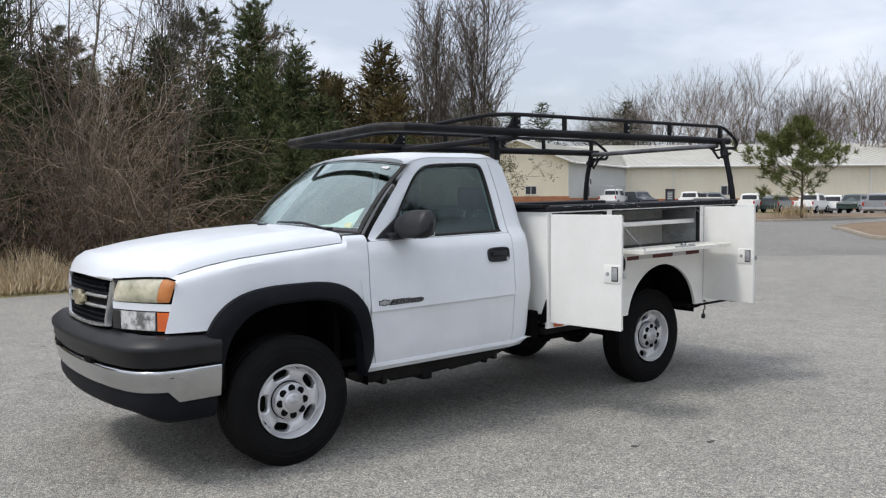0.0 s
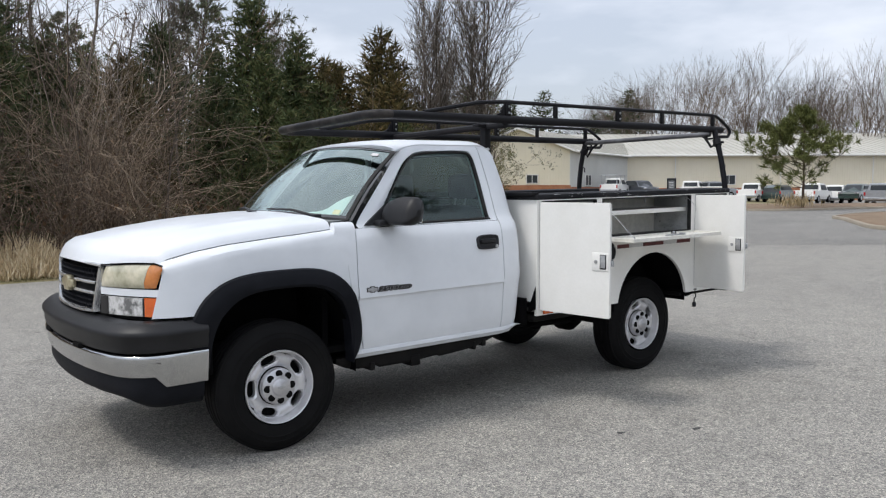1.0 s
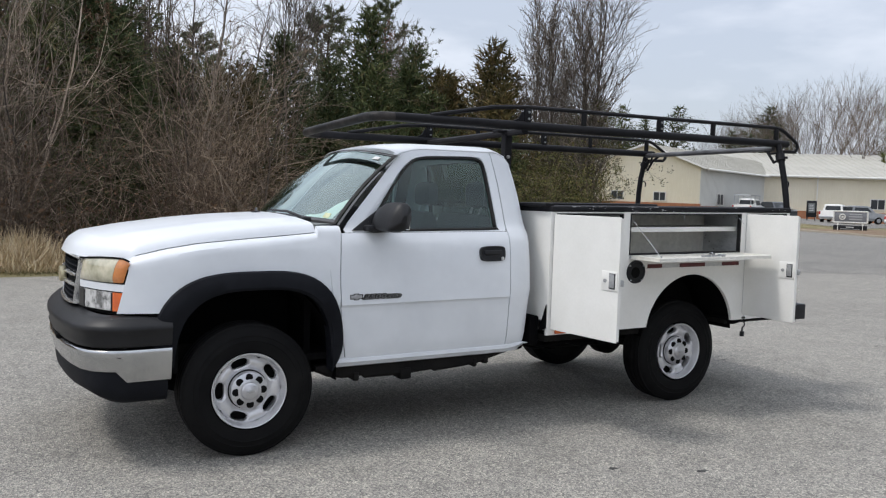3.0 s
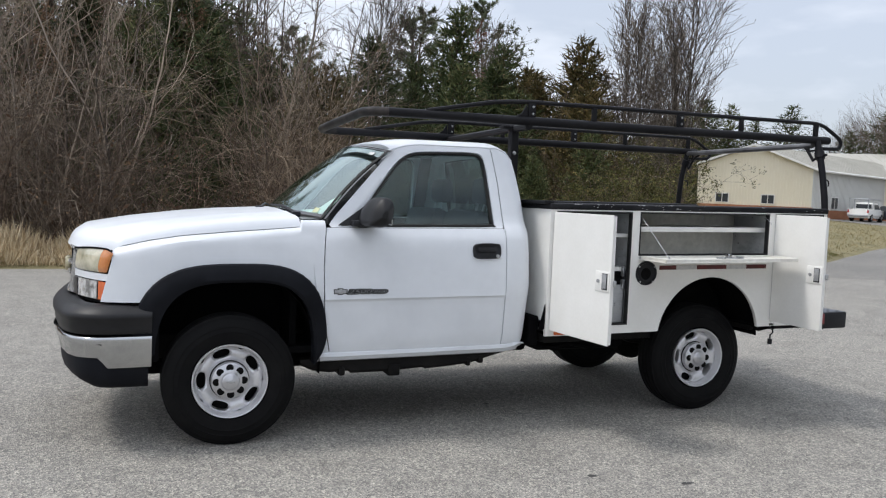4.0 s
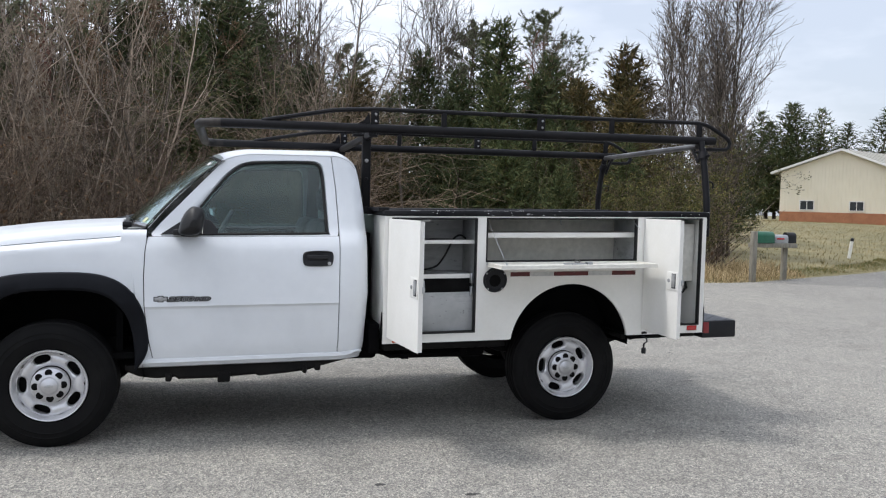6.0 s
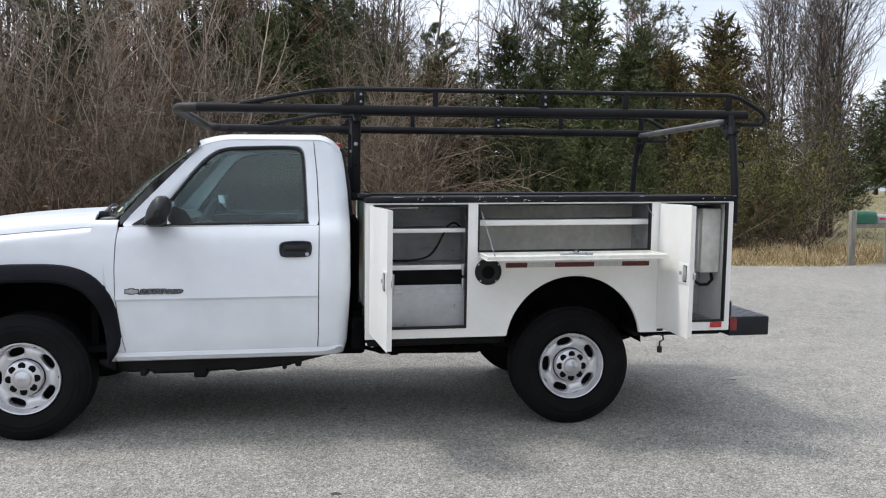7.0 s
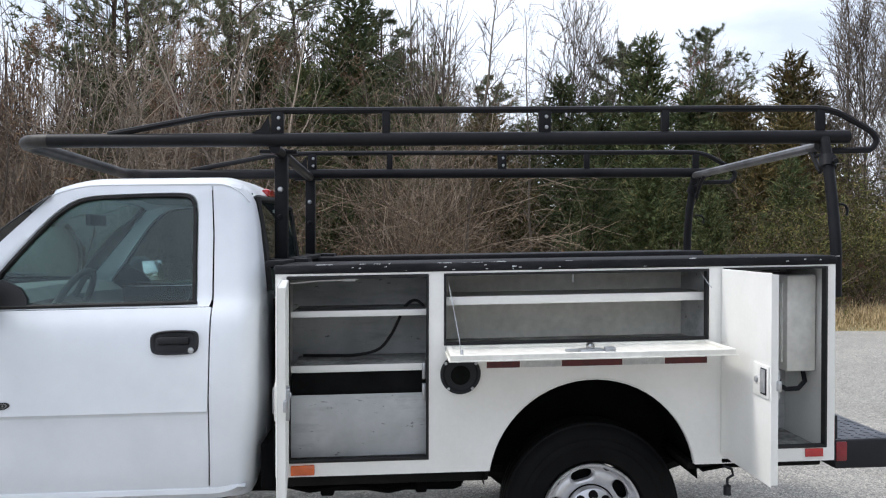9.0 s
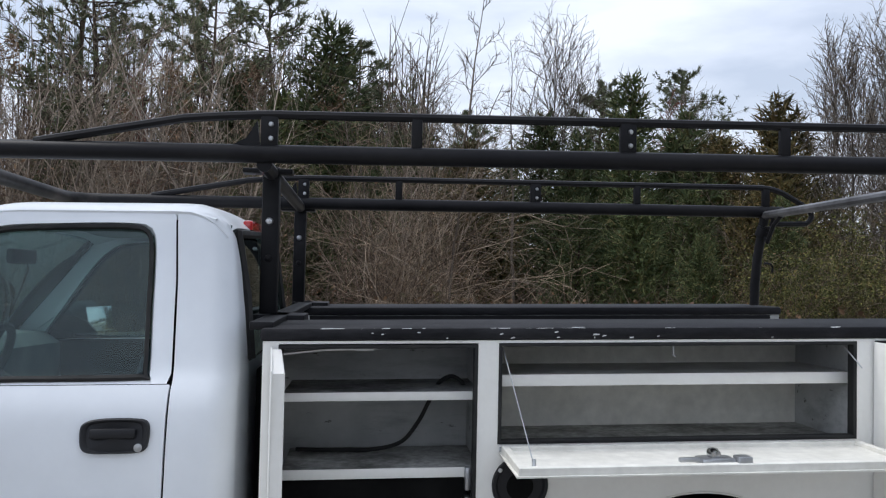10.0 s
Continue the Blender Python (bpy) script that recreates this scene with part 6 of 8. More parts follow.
# cab and front sheet metal
for s in (-1, 1):
    part("fender", fender(s), WHITE, truck, rake=True)
    part("wheel_arch_flare", flare(s), FLARE_PLASTIC, truck, "matt black plastic moulding", rake=True, sharp=40)
    zs = np.r_[np.linspace(0.522, 0.835, 9), (0.843, 0.855, 0.876), np.linspace(0.92, 1.287, 10)]
    door = part("door", sheet([[(x, s * half_width(z), z) for x in np.linspace(front_x(z), seam_x(z), 14)] for z in zs], -0.014 * s), WHITE, truck, rake=True)
    part("window_frame", door_upper(s), WHITE, door, rake=True, sharp=50)
    part("window_glass", Mesh().grid(window_rows(s, 0.016, 0.004)), GLASS, door, "greenish tinted side window", rake=True)
    part("window_seal", rim_of_window(s), TRIM_RUBBER, door, "thin black rubber seal", rake=True, sharp=60)
    hd = Mesh()
    hl = even_loop(smooth_loop([(1.505, 1.156), (1.512, 1.180), (1.54, 1.191), (1.60, 1.195), (1.665, 1.193), (1.697, 1.184), (1.704, 1.148), (1.696, 1.106), (1.665, 1.096), (1.60, 1.094), (1.54, 1.096), (1.512, 1.110)], 120), 48)
    hd.grid([[(1.604 + (x - 1.604) * k, s * (half_width(z) + d), 1.145 + (z - 1.145) * k) for x, z in hl] for k, d in ((1.0, -0.01), (1.0, 0.010), (0.95, 0.015), (0.87, 0.014), (0.80, 0.009), (0.3, 0.008), (0.01, 0.008))], closed=True, flip=s > 0)
    handle = part("door_handle", hd, BLACK_PLASTIC, door, "glossy black recessed handle", rake=True)
    part("pull_lever", Mesh().box(1.535, 1.668, s * 0.950 - 0.010, s * 0.950 + 0.010, 1.138, 1.168, 0.008), BLACK_PLASTIC, door, rake=True)
    part("key_lock", Mesh().lathe([(0.0, 0.0), (0.012, 0.0), (0.012, s * 0.006), (0.0, s * 0.008)], 16, (1.676, s * 0.952, 1.112)), GALV, door, rake=True)
    # dark sheets behind the seams: the gaps' shade put in as colour
    part("door_jamb", sheet([[(x, s * (half_width(z) - 0.035), z) for x in (0.52, 0.9, 1.3, 1.78)] for z in np.linspace(0.48, 1.29, 8)], 0.006 * s), DARK_HOLE, truck, rake=True)
    part("pillar_jamb", sheet([[(x, s * (half_width(z) - 0.040), z) for x in (1.69, 1.74, 1.79)] for z in np.linspace(1.27, 1.80, 7)], 0.006 * s), DARK_HOLE, truck, rake=True)
    part("rear_pillar", rear_corner(s), WHITE, truck, rake=True)
    part("rocker_panel", sheet([[(x, s * y, min(0.524, z + 0.045 * max(0, (x - 1.72) / 0.175) ** 3)) for x in np.r_[np.linspace(0.50, 1.70, 6), np.linspace(1.74, 1.895, 6)]] for y, z in ((0.80, 0.470), (0.868, 0.468), (0.898, 0.478), (0.910, 0.496), (0.914, 0.500), (0.912, 0.512), (0.900, 0.521))], 0.008 * s), WHITE, truck, rake=True)
    # mirror
    mir = Mesh()
    cx, cz = 0.80, 1.372
    rows = []
    for t in np.linspace(0, 1, 12):
        y = 0.885 + 0.30 * t
        sc = (0.62 + 0.38 * math.sin(min(1, t * 2.2) * math.pi / 2)) * (1 - max(0, (t - 0.8) / 0.2) ** 3 * 0.75)
        loop = []
        for q in np.linspace(0, 2 * math.pi, 28, endpoint=False):
            c, d = math.cos(q), math.sin(q)
            fore = (0.066 - 0.024 * d if c < 0 else 0.066 + 0.006 * d) * sc
            low = 0.103 if d > 0 else 0.074
            loop.append((cx + 0.016 + fore * abs(c) ** 0.8 * math.copysign(1, c) + 0.014 * d * sc + 0.03 * (t - 0.5), s * y, cz + 0.004 + low * sc * abs(d) ** (0.85 if d > 0 else 0.55) * math.copysign(1, d)))
        rows.append(loop)
    mir.grid(rows, closed=True, flip=s > 0)
    k = len(mir.v)
    mir.add(rows[-1], [tuple(range(28)) if s < 0 else tuple(range(27, -1, -1))])
    mirror = part("wing_mirror", mir, BUMPER_PLASTIC, door, "matt black plastic door mirror", rake=True, sharp=45)
    part("mirror_foot", sheet([[(0.715 + 0.02 * j, s * (half_width(1.31 + 0.03 * j) + 0.014 - 0.004 * i), 1.300 + 0.055 * j * (1 - 0.18 * i)) for i in range(2)] for j in range(2)], 0.02).box(0.70, 0.86, s * 0.905 - 0.045, s * 0.905 + 0.045, 1.298, 1.335, 0.012), BLACK_PLASTIC, door, rake=True)
    tri = [(0.625, 1.302), (0.975, 1.302), (0.968, 1.335), (0.935, 1.380), (0.870, 1.412), (0.80, 1.420)]
    part("mirror_sail", Mesh().grid([[(x, s * (half_width(z) + d), z) for x, z in tri] for d in (-0.01, 0.012)], closed=True, flip=s > 0).add([(x, s * (half_width(z) + 0.012), z) for x, z in tri], [(0, 1, 2, 3, 4, 5) if s < 0 else (5, 4, 3, 2, 1, 0)]), BLACK_PLASTIC, door, rake=True)
    mirror_tilt = Matrix.Translation((0.9, s * 1.05, 1.38)) @ Matrix.Rotation(radians(-9 * s if s < 0 else -20), 4, "Z") @ Matrix.Rotation(radians(0 if s < 0 else -9), 4, "Y") @ Matrix.Translation((-0.9 + (0 if s < 0 else 0.03), -s * 1.05, -1.38))
    part("mirror_glass", Mesh().box(0.880 if s < 0 else 0.902, 0.886 if s < 0 else 0.909, min(s * 0.95, s * 1.15), max(s * 0.95, s * 1.15), 1.315, 1.445, 0.003, None if s < 0 else mirror_tilt), MIRROR, door, "silvered mirror face", rake=True)
    # wheel housing
    rows = []
    for a in np.linspace(math.pi * 1.02, -0.02 * math.pi, 22):
        rows.append([(0.03 + 0.50 * math.cos(a), s * y, 0.43 + 0.60 * max(-0.12, math.sin(a))) for y in (0.92, 0.7, 0.45)])
    part("wheel_housing", Mesh().grid(rows), LINER, truck, rake=True)
    part("inner_fender", Mesh().box(-0.55, 0.56, min(s * 0.42, s * 0.46), max(s * 0.42, s * 0.46), 0.35, 1.05), LINER, truck, rake=True)
    part("mud_filler", Mesh().box(-0.56, -0.40, min(s * 0.55, s * 0.925), max(s * 0.55, s * 0.925), 0.52, 0.868, 0.01), LINER, truck, rake=True)

part("hood", hood(), WHITE, truck, rake=True, sharp=45)
part("roof", roof(), WHITE, truck, rake=True)
wind = part("windshield", Mesh().grid([[windshield_point(k, t) for k in np.linspace(-0.985, 0.985, 21)] for t in np.linspace(0.0, 0.985, 12)]), WINDSHIELD_GLASS, truck, "large raked windshield with a paper lying inside", rake=True)
edge = [windshield_point(k, 0.012) for k in np.linspace(-0.97, 0.97, 13)] + [windshield_point(0.97, t) for t in np.linspace(0.02, 0.97, 9)] + [windshield_point(k, 0.972) for k in np.linspace(0.97, -0.97, 13)] + [windshield_point(-0.97, t) for t in np.linspace(0.97, 0.02, 9)]
ctr = Vector(windshield_point(0, 0.5))
for nm, k0, k1, t0, t1, mt, lb in (("sticker", -0.83, -0.74, 0.872, 0.912, WHITE_TAPE, "small white sticker"), ("inspection_sticker", -0.885, -0.825, 0.060, 0.115, PALE_YELLOW, "pale yellow sticker")):
    part(nm, Mesh().grid([[tuple(Vector(windshield_point(k, t)) + Vector((-0.003, 0, 0.003))) for k in (k0, (k0 + k1) / 2, k1)] for t in (t0, t1)]), mt, wind, lb, rake=True)
part("windshield_seal", Mesh().grid([[tuple(Vector(p).lerp(ctr, -k) + Vector((-d, 0, d))) for p in edge] for k, d in ((-0.028, 0.003), (0.0, 0.006), (0.02, 0.002))], closed=True), TRIM_RUBBER, wind, rake=True, sharp=60)
frit = Mesh()
for k0, k1, t0, t1 in ((-0.985, -0.96, 0.0, 0.985), (0.96, 0.985, 0.0, 0.985), (-0.96, 0.96, 0.0, 0.05), (-0.96, 0.96, 0.955, 0.985)):
    frit.grid([[tuple(Vector(windshield_point(k, t)) + Vector((-0.003, 0, 0.004))) for k in np.linspace(k0, k1, 3 if k1 - k0 < 0.1 else 17)] for t in np.linspace(t0, t1, 12 if t1 - t0 > 0.5 else 3)])
part("glass_border", frit, FRIT, wind, "black border of the windshield", rake=True)
for s in (-1, 1):
    part("side_border", sheet([[windshield_point(s * 0.985, t), tuple(Vector(windshield_point(s, t)) + Vector((0.01, s * 0.012, 0.004))), (0.556 + (1.0 - 0.556) * t, s * half_width(1.30 + 0.475 * t), 1.30 + 0.475 * t)] for t in np.linspace(0, 1.0, 12)], -0.01 * s), FRIT, wind, "black glass edge beside the windshield", rake=True, sharp=60)
    part("roof_rail", sheet([[(x, s * 0.650, 1.835 - d), (x, s * 0.682, 1.829 - d), (x, s * (half_width(1.822) + 0.002), 1.818 - d)] for x, d in [(q, max(0, (1.20 - q) / 0.21) ** 1.8 * 0.046 + max(0, (q - 1.69) / 0.15) ** 2 * 0.03) for q in np.linspace(0.99, 1.83, 22)]], -0.008 * s), WHITE, truck, rake=True, sharp=60)
part("cowl", sheet([[tuple(Vector(windshield_point(k, 0.03)) + Vector((-d, 0, -0.012 + e))) for k in np.linspace(-0.975, 0.975, 31)] for d, e in ((-0.01, 0.010), (0.05, -0.012), (0.17, -0.030))], 0.01), BLACK_PLASTIC, truck, "black cowl below the windshield", rake=True)
for y0 in (-0.60, 0.02):
    a, b = Vector(windshield_point((y0 + 0.02) / 0.76, 0.0)), Vector(windshield_point((y0 + 0.52) / 0.76, 0.045))
    part("wiper", Mesh().tube([a + Vector((-0.045, 0, 0.02)), a.lerp(b, 0.5) + Vector((-0.03, 0, 0.038)), b + Vector((-0.02, 0, 0.02))], [0.011, 0.009, 0.006], 6).box(a.x - 0.075, a.x - 0.02, a.y - 0.03, a.y + 0.03, a.z - 0.005, a.z + 0.032, 0.008), BLACK_PLASTIC, truck, "black wiper arm", rake=True)
part("cab_back", Mesh().box(1.905, 1.935, -0.605, 0.605, 0.56, 1.33), WHITE, truck, rake=True)
part("rear_window", Mesh().grid([[(rear_x(z) + 0.002, y, z) for y in np.linspace(-0.605, 0.605, 9)] for z in np.linspace(1.325, 1.79, 6)]), REAR_GLASS, truck, "dark tinted rear window", rake=True)
part("rear_window_seal", Mesh().tube([(rear_x(1.335) + 0.01, -0.60, 1.335), (rear_x(1.55) + 0.01, -0.60, 1.55), (rear_x(1.76) + 0.01, -0.57, 1.76), (rear_x(1.775) + 0.01, 0, 1.785), (rear_x(1.76) + 0.01, 0.57, 1.76), (rear_x(1.335) + 0.01, 0.60, 1.335)], 0.016, 6), TRIM_RUBBER, truck, rake=True)
# Added dark panel closes the see-through gap and stands in for its shade.
part("bed_headboard", Mesh().box(1.965, 2.005, -0.60, 0.60, 0.55, 1.30, 0.006), LINER, truck, "dark panel added to close the gap behind the cab", rake=True)
part("brake_light", Mesh().box(1.845, 1.885, -0.20, 0.20, 1.792, 1.832, 0.01), RED_LENS, truck, "red high-mounted brake light", rake=True)

# front face
def lens(s, y0, y1, k0, k1, n=18):
    """A bulging headlight lens with rounded outer corners, cut between two shares of its width."""
    rows = []
    for k in np.linspace(k0, k1, n):
        rnd = max(0.0, (k - 0.90) / 0.10)
        lo = 1.020 + 0.004 * k ** 2 + 0.004 * (1 - math.sqrt(1 - min(1, rnd) ** 2))
        hi = 1.136 + 0.016 * math.sin(k * 2.1) - 0.022 * (1 - math.sqrt(1 - min(1, rnd) ** 2))
        row = []
        for z in np.linspace(lo, hi, 9):
            v = (z - lo) / (hi - lo)
            yi = y0 - 0.026 + 0.050 * v ** 1.3
            y = yi + (y1 - yi) * k - 0.028 * (1 - v) * k
            b = 0.004 + 0.012 * (1 - (2 * v - 1) ** 4) * min(1, 8 * k + 0.3) * math.sqrt(max(0.0, 1 - rnd ** 3))
            row.append((-0.903 + 0.258 * ((y / 0.90) ** 2.7) - b + 0.05 * max(0, z - 1.0) * k, s * (y + 0.3 * b * k), z))
        rows.append(row)
    return sheet(rows, 0.012 * s)


for s in (-1, 1):
    gap_line = []
    for k in np.linspace(-0.12, 1.0, 12):
        y, z = 0.527 + 0.357 * k, 1.142 + 0.016 * math.sin(max(0, k) * 2.1) - 0.012 * max(0, (k - 0.9) / 0.1) ** 2
        gap_line.append((-0.909 + 0.258 * (y / 0.90) ** 2.7 + 0.05 * (z - 1.0) * k, s * (y + 0.002), z))
    part("hood_gap", Mesh().tube(gap_line, 0.0055, 6), DARK_HOLE, truck, "dark gap between hood and headlight", rake=True)
    head = part("headlight", lens(s, 0.503, 0.884, 0.0, 0.83), LAMP_LENS, truck, "yellowed plastic headlight lens", rake=True)
    part("marker_lens", lens(s, 0.503, 0.884, 0.834, 1.0), DULL_AMBER, head, "dull amber side marker", rake=True)
    low = part("turn_signal", face_strip(s, 0.470, 0.788, 0.868, 0.970, 0.004), REFLECTOR, truck, "clear lower lamp with a bright reflector", rake=True)
    for y0, y1, z0, z1 in ((0.472, 0.536, 0.870, 0.968), (0.783, 0.790, 0.870, 0.968)):
        part("reflector_fin", face_strip(s, y0, y1, z0, z1, 0.0085, 4), COMB, low, rake=True)
    part("amber_lens", face_strip(s, 0.792, 0.872, 0.868, 0.970, 0.006, 8), AMBER, low, "orange corner lens", rake=True)
    part("lamp_band", face_strip(s, 0.462, 0.866, 0.976, 1.015, 0.002), WHITE, truck, rake=True)
    part("lamp_shadow", face_strip(s, 0.40, 0.845, 0.845, 1.15, -0.016), DARK_HOLE, truck, rake=True)


ring = even_loop(smooth_loop([(-0.472, 1.128), (-0.458, 1.146), (0, 1.160), (0.458, 1.146), (0.472, 1.128), (0.437, 0.99), (0.405, 0.885), (0.375, 0.864), (0, 0.856), (-0.375, 0.864), (-0.405, 0.885), (-0.437, 0.99)], 160), 80)


def on_face(y, z, out):
    return (-0.903 + 0.258 * ((abs(y) / 0.90) ** 2.7) - out + 0.03 * (z - 0.86), y, z)


rows = []
for k, out in ((1.0, -0.03), (1.0, 0.012), (0.985, 0.021), (0.95, 0.018), (0.935, 0.006), (0.935, -0.03)):
    rows.append([on_face(y * (1 - (1 - k) * 0.75), 1.005 + (z - 1.005) * (1 - (1 - k) * 2.0), out) for y, z in ring])
grille = part("grille", Mesh().grid(rows, closed=True), SATIN, truck, "chrome-framed grille with black honeycomb mesh", rake=True, sharp=50)
part("grille_backing", Mesh().grid([[on_face(y, z, -0.045) for y in np.linspace(-0.44, 0.44, 9)] for z in (0.86, 1.15)]), DARK_HOLE, grille, rake=True)
for z0, z1 in ((0.885, 0.975), (1.037, 1.125)):
    comb = Mesh()
    for i, z in enumerate(np.arange(z0 + 0.002, z1 + 0.001, 0.0290)):
        for y in np.arange(-0.414, 0.415, 0.046):
            yy = y + (0.023 if i % 2 else 0.0)
            if abs(yy) < 0.36 + (z - 0.86) * 0.22:
                h = [on_face(yy + 0.0264 * math.sin(q), z + 0.0194 * math.cos(q), 0.004) for q in np.linspace(0, 2 * math.pi, 6, endpoint=False)]
                g = [on_face(yy + 0.0222 * math.sin(q), z + 0.0160 * math.cos(q), 0.001) for q in np.linspace(0, 2 * math.pi, 6, endpoint=False)]
                b = [(x + 0.02, yq, zq) for x, yq, zq in g]
                comb.grid([h, g, b], closed=True)
    part("honeycomb_mesh", comb, FLARE_PLASTIC, grille, "black honeycomb", rake=True)
for y0, y1 in ((-0.425, -0.10), (0.10, 0.425)):
    for zb in (0.966, 1.025):
        bar = Mesh().grid([[on_face(y, zb + z, o) for o, z in ((-0.02, 0.0), (0.014, 0.0), (0.021, 0.005), (0.021, 0.014), (0.014, 0.019), (-0.02, 0.019))] for y in np.linspace(y0, y1, 8)])
        part("grille_bar", bar, SATIN, grille, "chrome cross bar", rake=True)
    part("grille_slot", Mesh().grid([[on_face(y, z, 0.001) for z in (0.984, 1.026)] for y in np.linspace(y0, y1, 8)]), DARK_HOLE, grille, "dark slot between the chrome bars", rake=True)
part("badge", Mesh().box(-0.940, -0.905, -0.105, 0.105, 0.983, 1.030, 0.008).box(-0.943, -0.905, -0.050, 0.050, 0.962, 1.051, 0.008), GOLD, grille, "dull gold badge", rake=True)
part("radiator_support", Mesh().box(-0.82, -0.78, -0.48, 0.48, 0.50, 1.12), LINER, truck, rake=True)

bumper = part("front_bumper", bumper_strip([(-0.10, 0.850), (-0.045, 0.848), (-0.018, 0.841), (0.020, 0.808), (0.029, 0.795), (0.029, 0.778), (0.016, 0.760), (0.017, 0.722), (0.006, 0.692), (-0.03, 0.680)]), BUMPER_PLASTIC, truck, "faded black bumper cover over a chrome bar", rake=True, sharp=40)


def chrome_low(y, o, z):
    k = max(0.0, min(1.0, (0.948 - y) / 0.011))
    return z if z > 0.60 else z + 0.060 * k


part("chrome_bar", bumper_strip([(-0.04, 0.679), (0.002, 0.679), (0.009, 0.677), (0.014, 0.672), (0.016, 0.664), (0.015, 0.64), (0.010, 0.60), (-0.006, 0.506), (-0.012, 0.498), (-0.04, 0.498)], bottom=chrome_low), CHROME, bumper, "chrome bumper bar", rake=True, sharp=40)
def dam_low(y, o, z):
    k = max(0.0, min(1.0, (0.95 - y) / 0.16))
    return z if z > 0.48 else z + 0.058 * k * (0.48 - z) / 0.11


part("air_dam", bumper_strip([(-0.06, 0.575), (-0.020, 0.555), (-0.018, 0.505), (-0.024, 0.45), (-0.038, 0.404), (-0.066, 0.376), (-0.14, 0.366)], end=-0.455, bottom=dam_low), FLARE_PLASTIC, bumper, "black lower valance", rake=True, sharp=40)
for y in (-0.34, 0.34):
    part("tow_hook_slot", Mesh().box(-0.980, -0.94, y - 0.06, y + 0.06, 0.668, 0.698, 0.008), DARK_HOLE, bumper, rake=True)

# door lettering: a metallic outline plate with dark figures
for s in (-1, 1):
    def put_text(txt, x0, size, z, fat, lift):
        cu = bpy.data.curves.new("lettering", "FONT")
        cu.body, cu.size, cu.extrude, cu.shear, cu.offset = txt, size, 0.002, 0.25, fat
        tmp = bpy.data.objects.new("lettering", cu)
        me = bpy.data.meshes.new_from_object(tmp)
        bpy.data.objects.remove(tmp)
        m = Mesh()
        m.add([(x0 + v.co.x * 1.92 if s < 0 else 1.52 - x0 - v.co.x * 1.92, s * (half_width(z + v.co.y) + 0.003 + lift + v.co.z), z + v.co.y) for v in me.vertices], [tuple(p.vertices) for p in me.polygons])
        return m
    pl = part("emblem", Mesh().box(0.598, 0.672, min(s * 0.954, s * 0.962), max(s * 0.954, s * 0.962), 0.892, 0.912, 0.003).box(0.622, 0.646, min(s * 0.954, s * 0.963), max(s * 0.954, s * 0.963), 0.886, 0.918, 0.003), DULL_STEEL, truck, rake=True)
    part("emblem_border", Mesh().box(0.592, 0.678, min(s * 0.953, s * 0.959), max(s * 0.953, s * 0.959), 0.887, 0.917, 0.003).box(0.616, 0.652, min(s * 0.953, s * 0.9595), max(s * 0.953, s * 0.9595), 0.881, 0.923, 0.003), COMB, pl, rake=True)
    for txt, xl, size in (("2500", 0.680, 0.038), ("HD", 0.838, 0.031)):
        part("lettering", put_text(txt, xl, size, 0.888, 0.0046, 0.0), COMB, pl, "dark outlined figures 2500 HD", rake=True)
        part("letter_face", put_text(txt, xl, size, 0.888, -0.0004, 0.0022), FACE_GREY, pl, "metal face of the figures", rake=True)

# cab interior
part("floor_pan", Mesh().box(0.35, 1.90, -0.86, 0.86, 0.52, 0.56), LINER, truck, rake=True)
part("firewall", Mesh().box(0.36, 0.40, -0.80, 0.80, 0.50, 1.30), LINER, truck, rake=True)
part("headliner", Mesh().grid([[(x, y, 1.825 - 0.03 * abs(y / 0.66) ** 4) for y in np.linspace(-0.66, 0.66, 9)] for x in (1.0, 1.4, 1.78)]), HEADLINER, truck, rake=True)
dash = part("dashboard", sheet([[(x, y, z - 0.02 * abs(y / 0.8) ** 2) for y in np.linspace(-0.80, 0.80, 13)] for x, z in ((0.42, 1.335), (0.60, 1.345), (0.74, 1.335), (0.80, 1.29), (0.80, 1.05), (0.72, 0.95))], 0.02), DASH, truck, "grey dashboard", rake=True)
low_edge, high_edge = (Vector((0.49, -0.37, 1.362)), Vector((0.52, -0.72, 1.364))), (Vector((0.53, -0.36, 1.375)), Vector((0.75, -0.545, 1.482)))
rows = []
for a in np.linspace(0, 1, 7):
    rows.append([tuple(low_edge[0].lerp(low_edge[1], b).lerp(high_edge[0].lerp(high_edge[1], b), a) + Vector((0.012 * math.sin(7 * b), 0, 0.012 * math.sin(5 * b + 3 * a) - 0.03 * a * (1 - a) * b))) for b in np.linspace(0, 1, 9)])
part("paper", sheet(rows, 0.002), PAPER, dash, "white crumpled paper on the dashboard", rake=True)
steer = Mesh()
R = Matrix.Translation((0.97, -0.42, 1.27)) @ Matrix.Rotation(radians(-62), 4, "Y")
steer.tube([R @ Vector((0.19 * math.cos(q), 0.19 * math.sin(q), 0)) for q in np.linspace(0, 2 * math.pi, 33)], 0.016, 8)
steer.tube([R @ Vector((-0.18, 0, 0)), R @ Vector((0.18, 0, 0))], 0.016, 6).tube([R @ Vector((0, 0, 0)), R @ Vector((0, 0.18, 0))], 0.014, 6)
steer.tube([R @ Vector((0, 0, 0.02)), R @ Vector((0, 0, -0.28))], [0.06, 0.04], 10)
part("steering_wheel", steer, INTERIOR, truck, "dark steering wheel", rake=True)
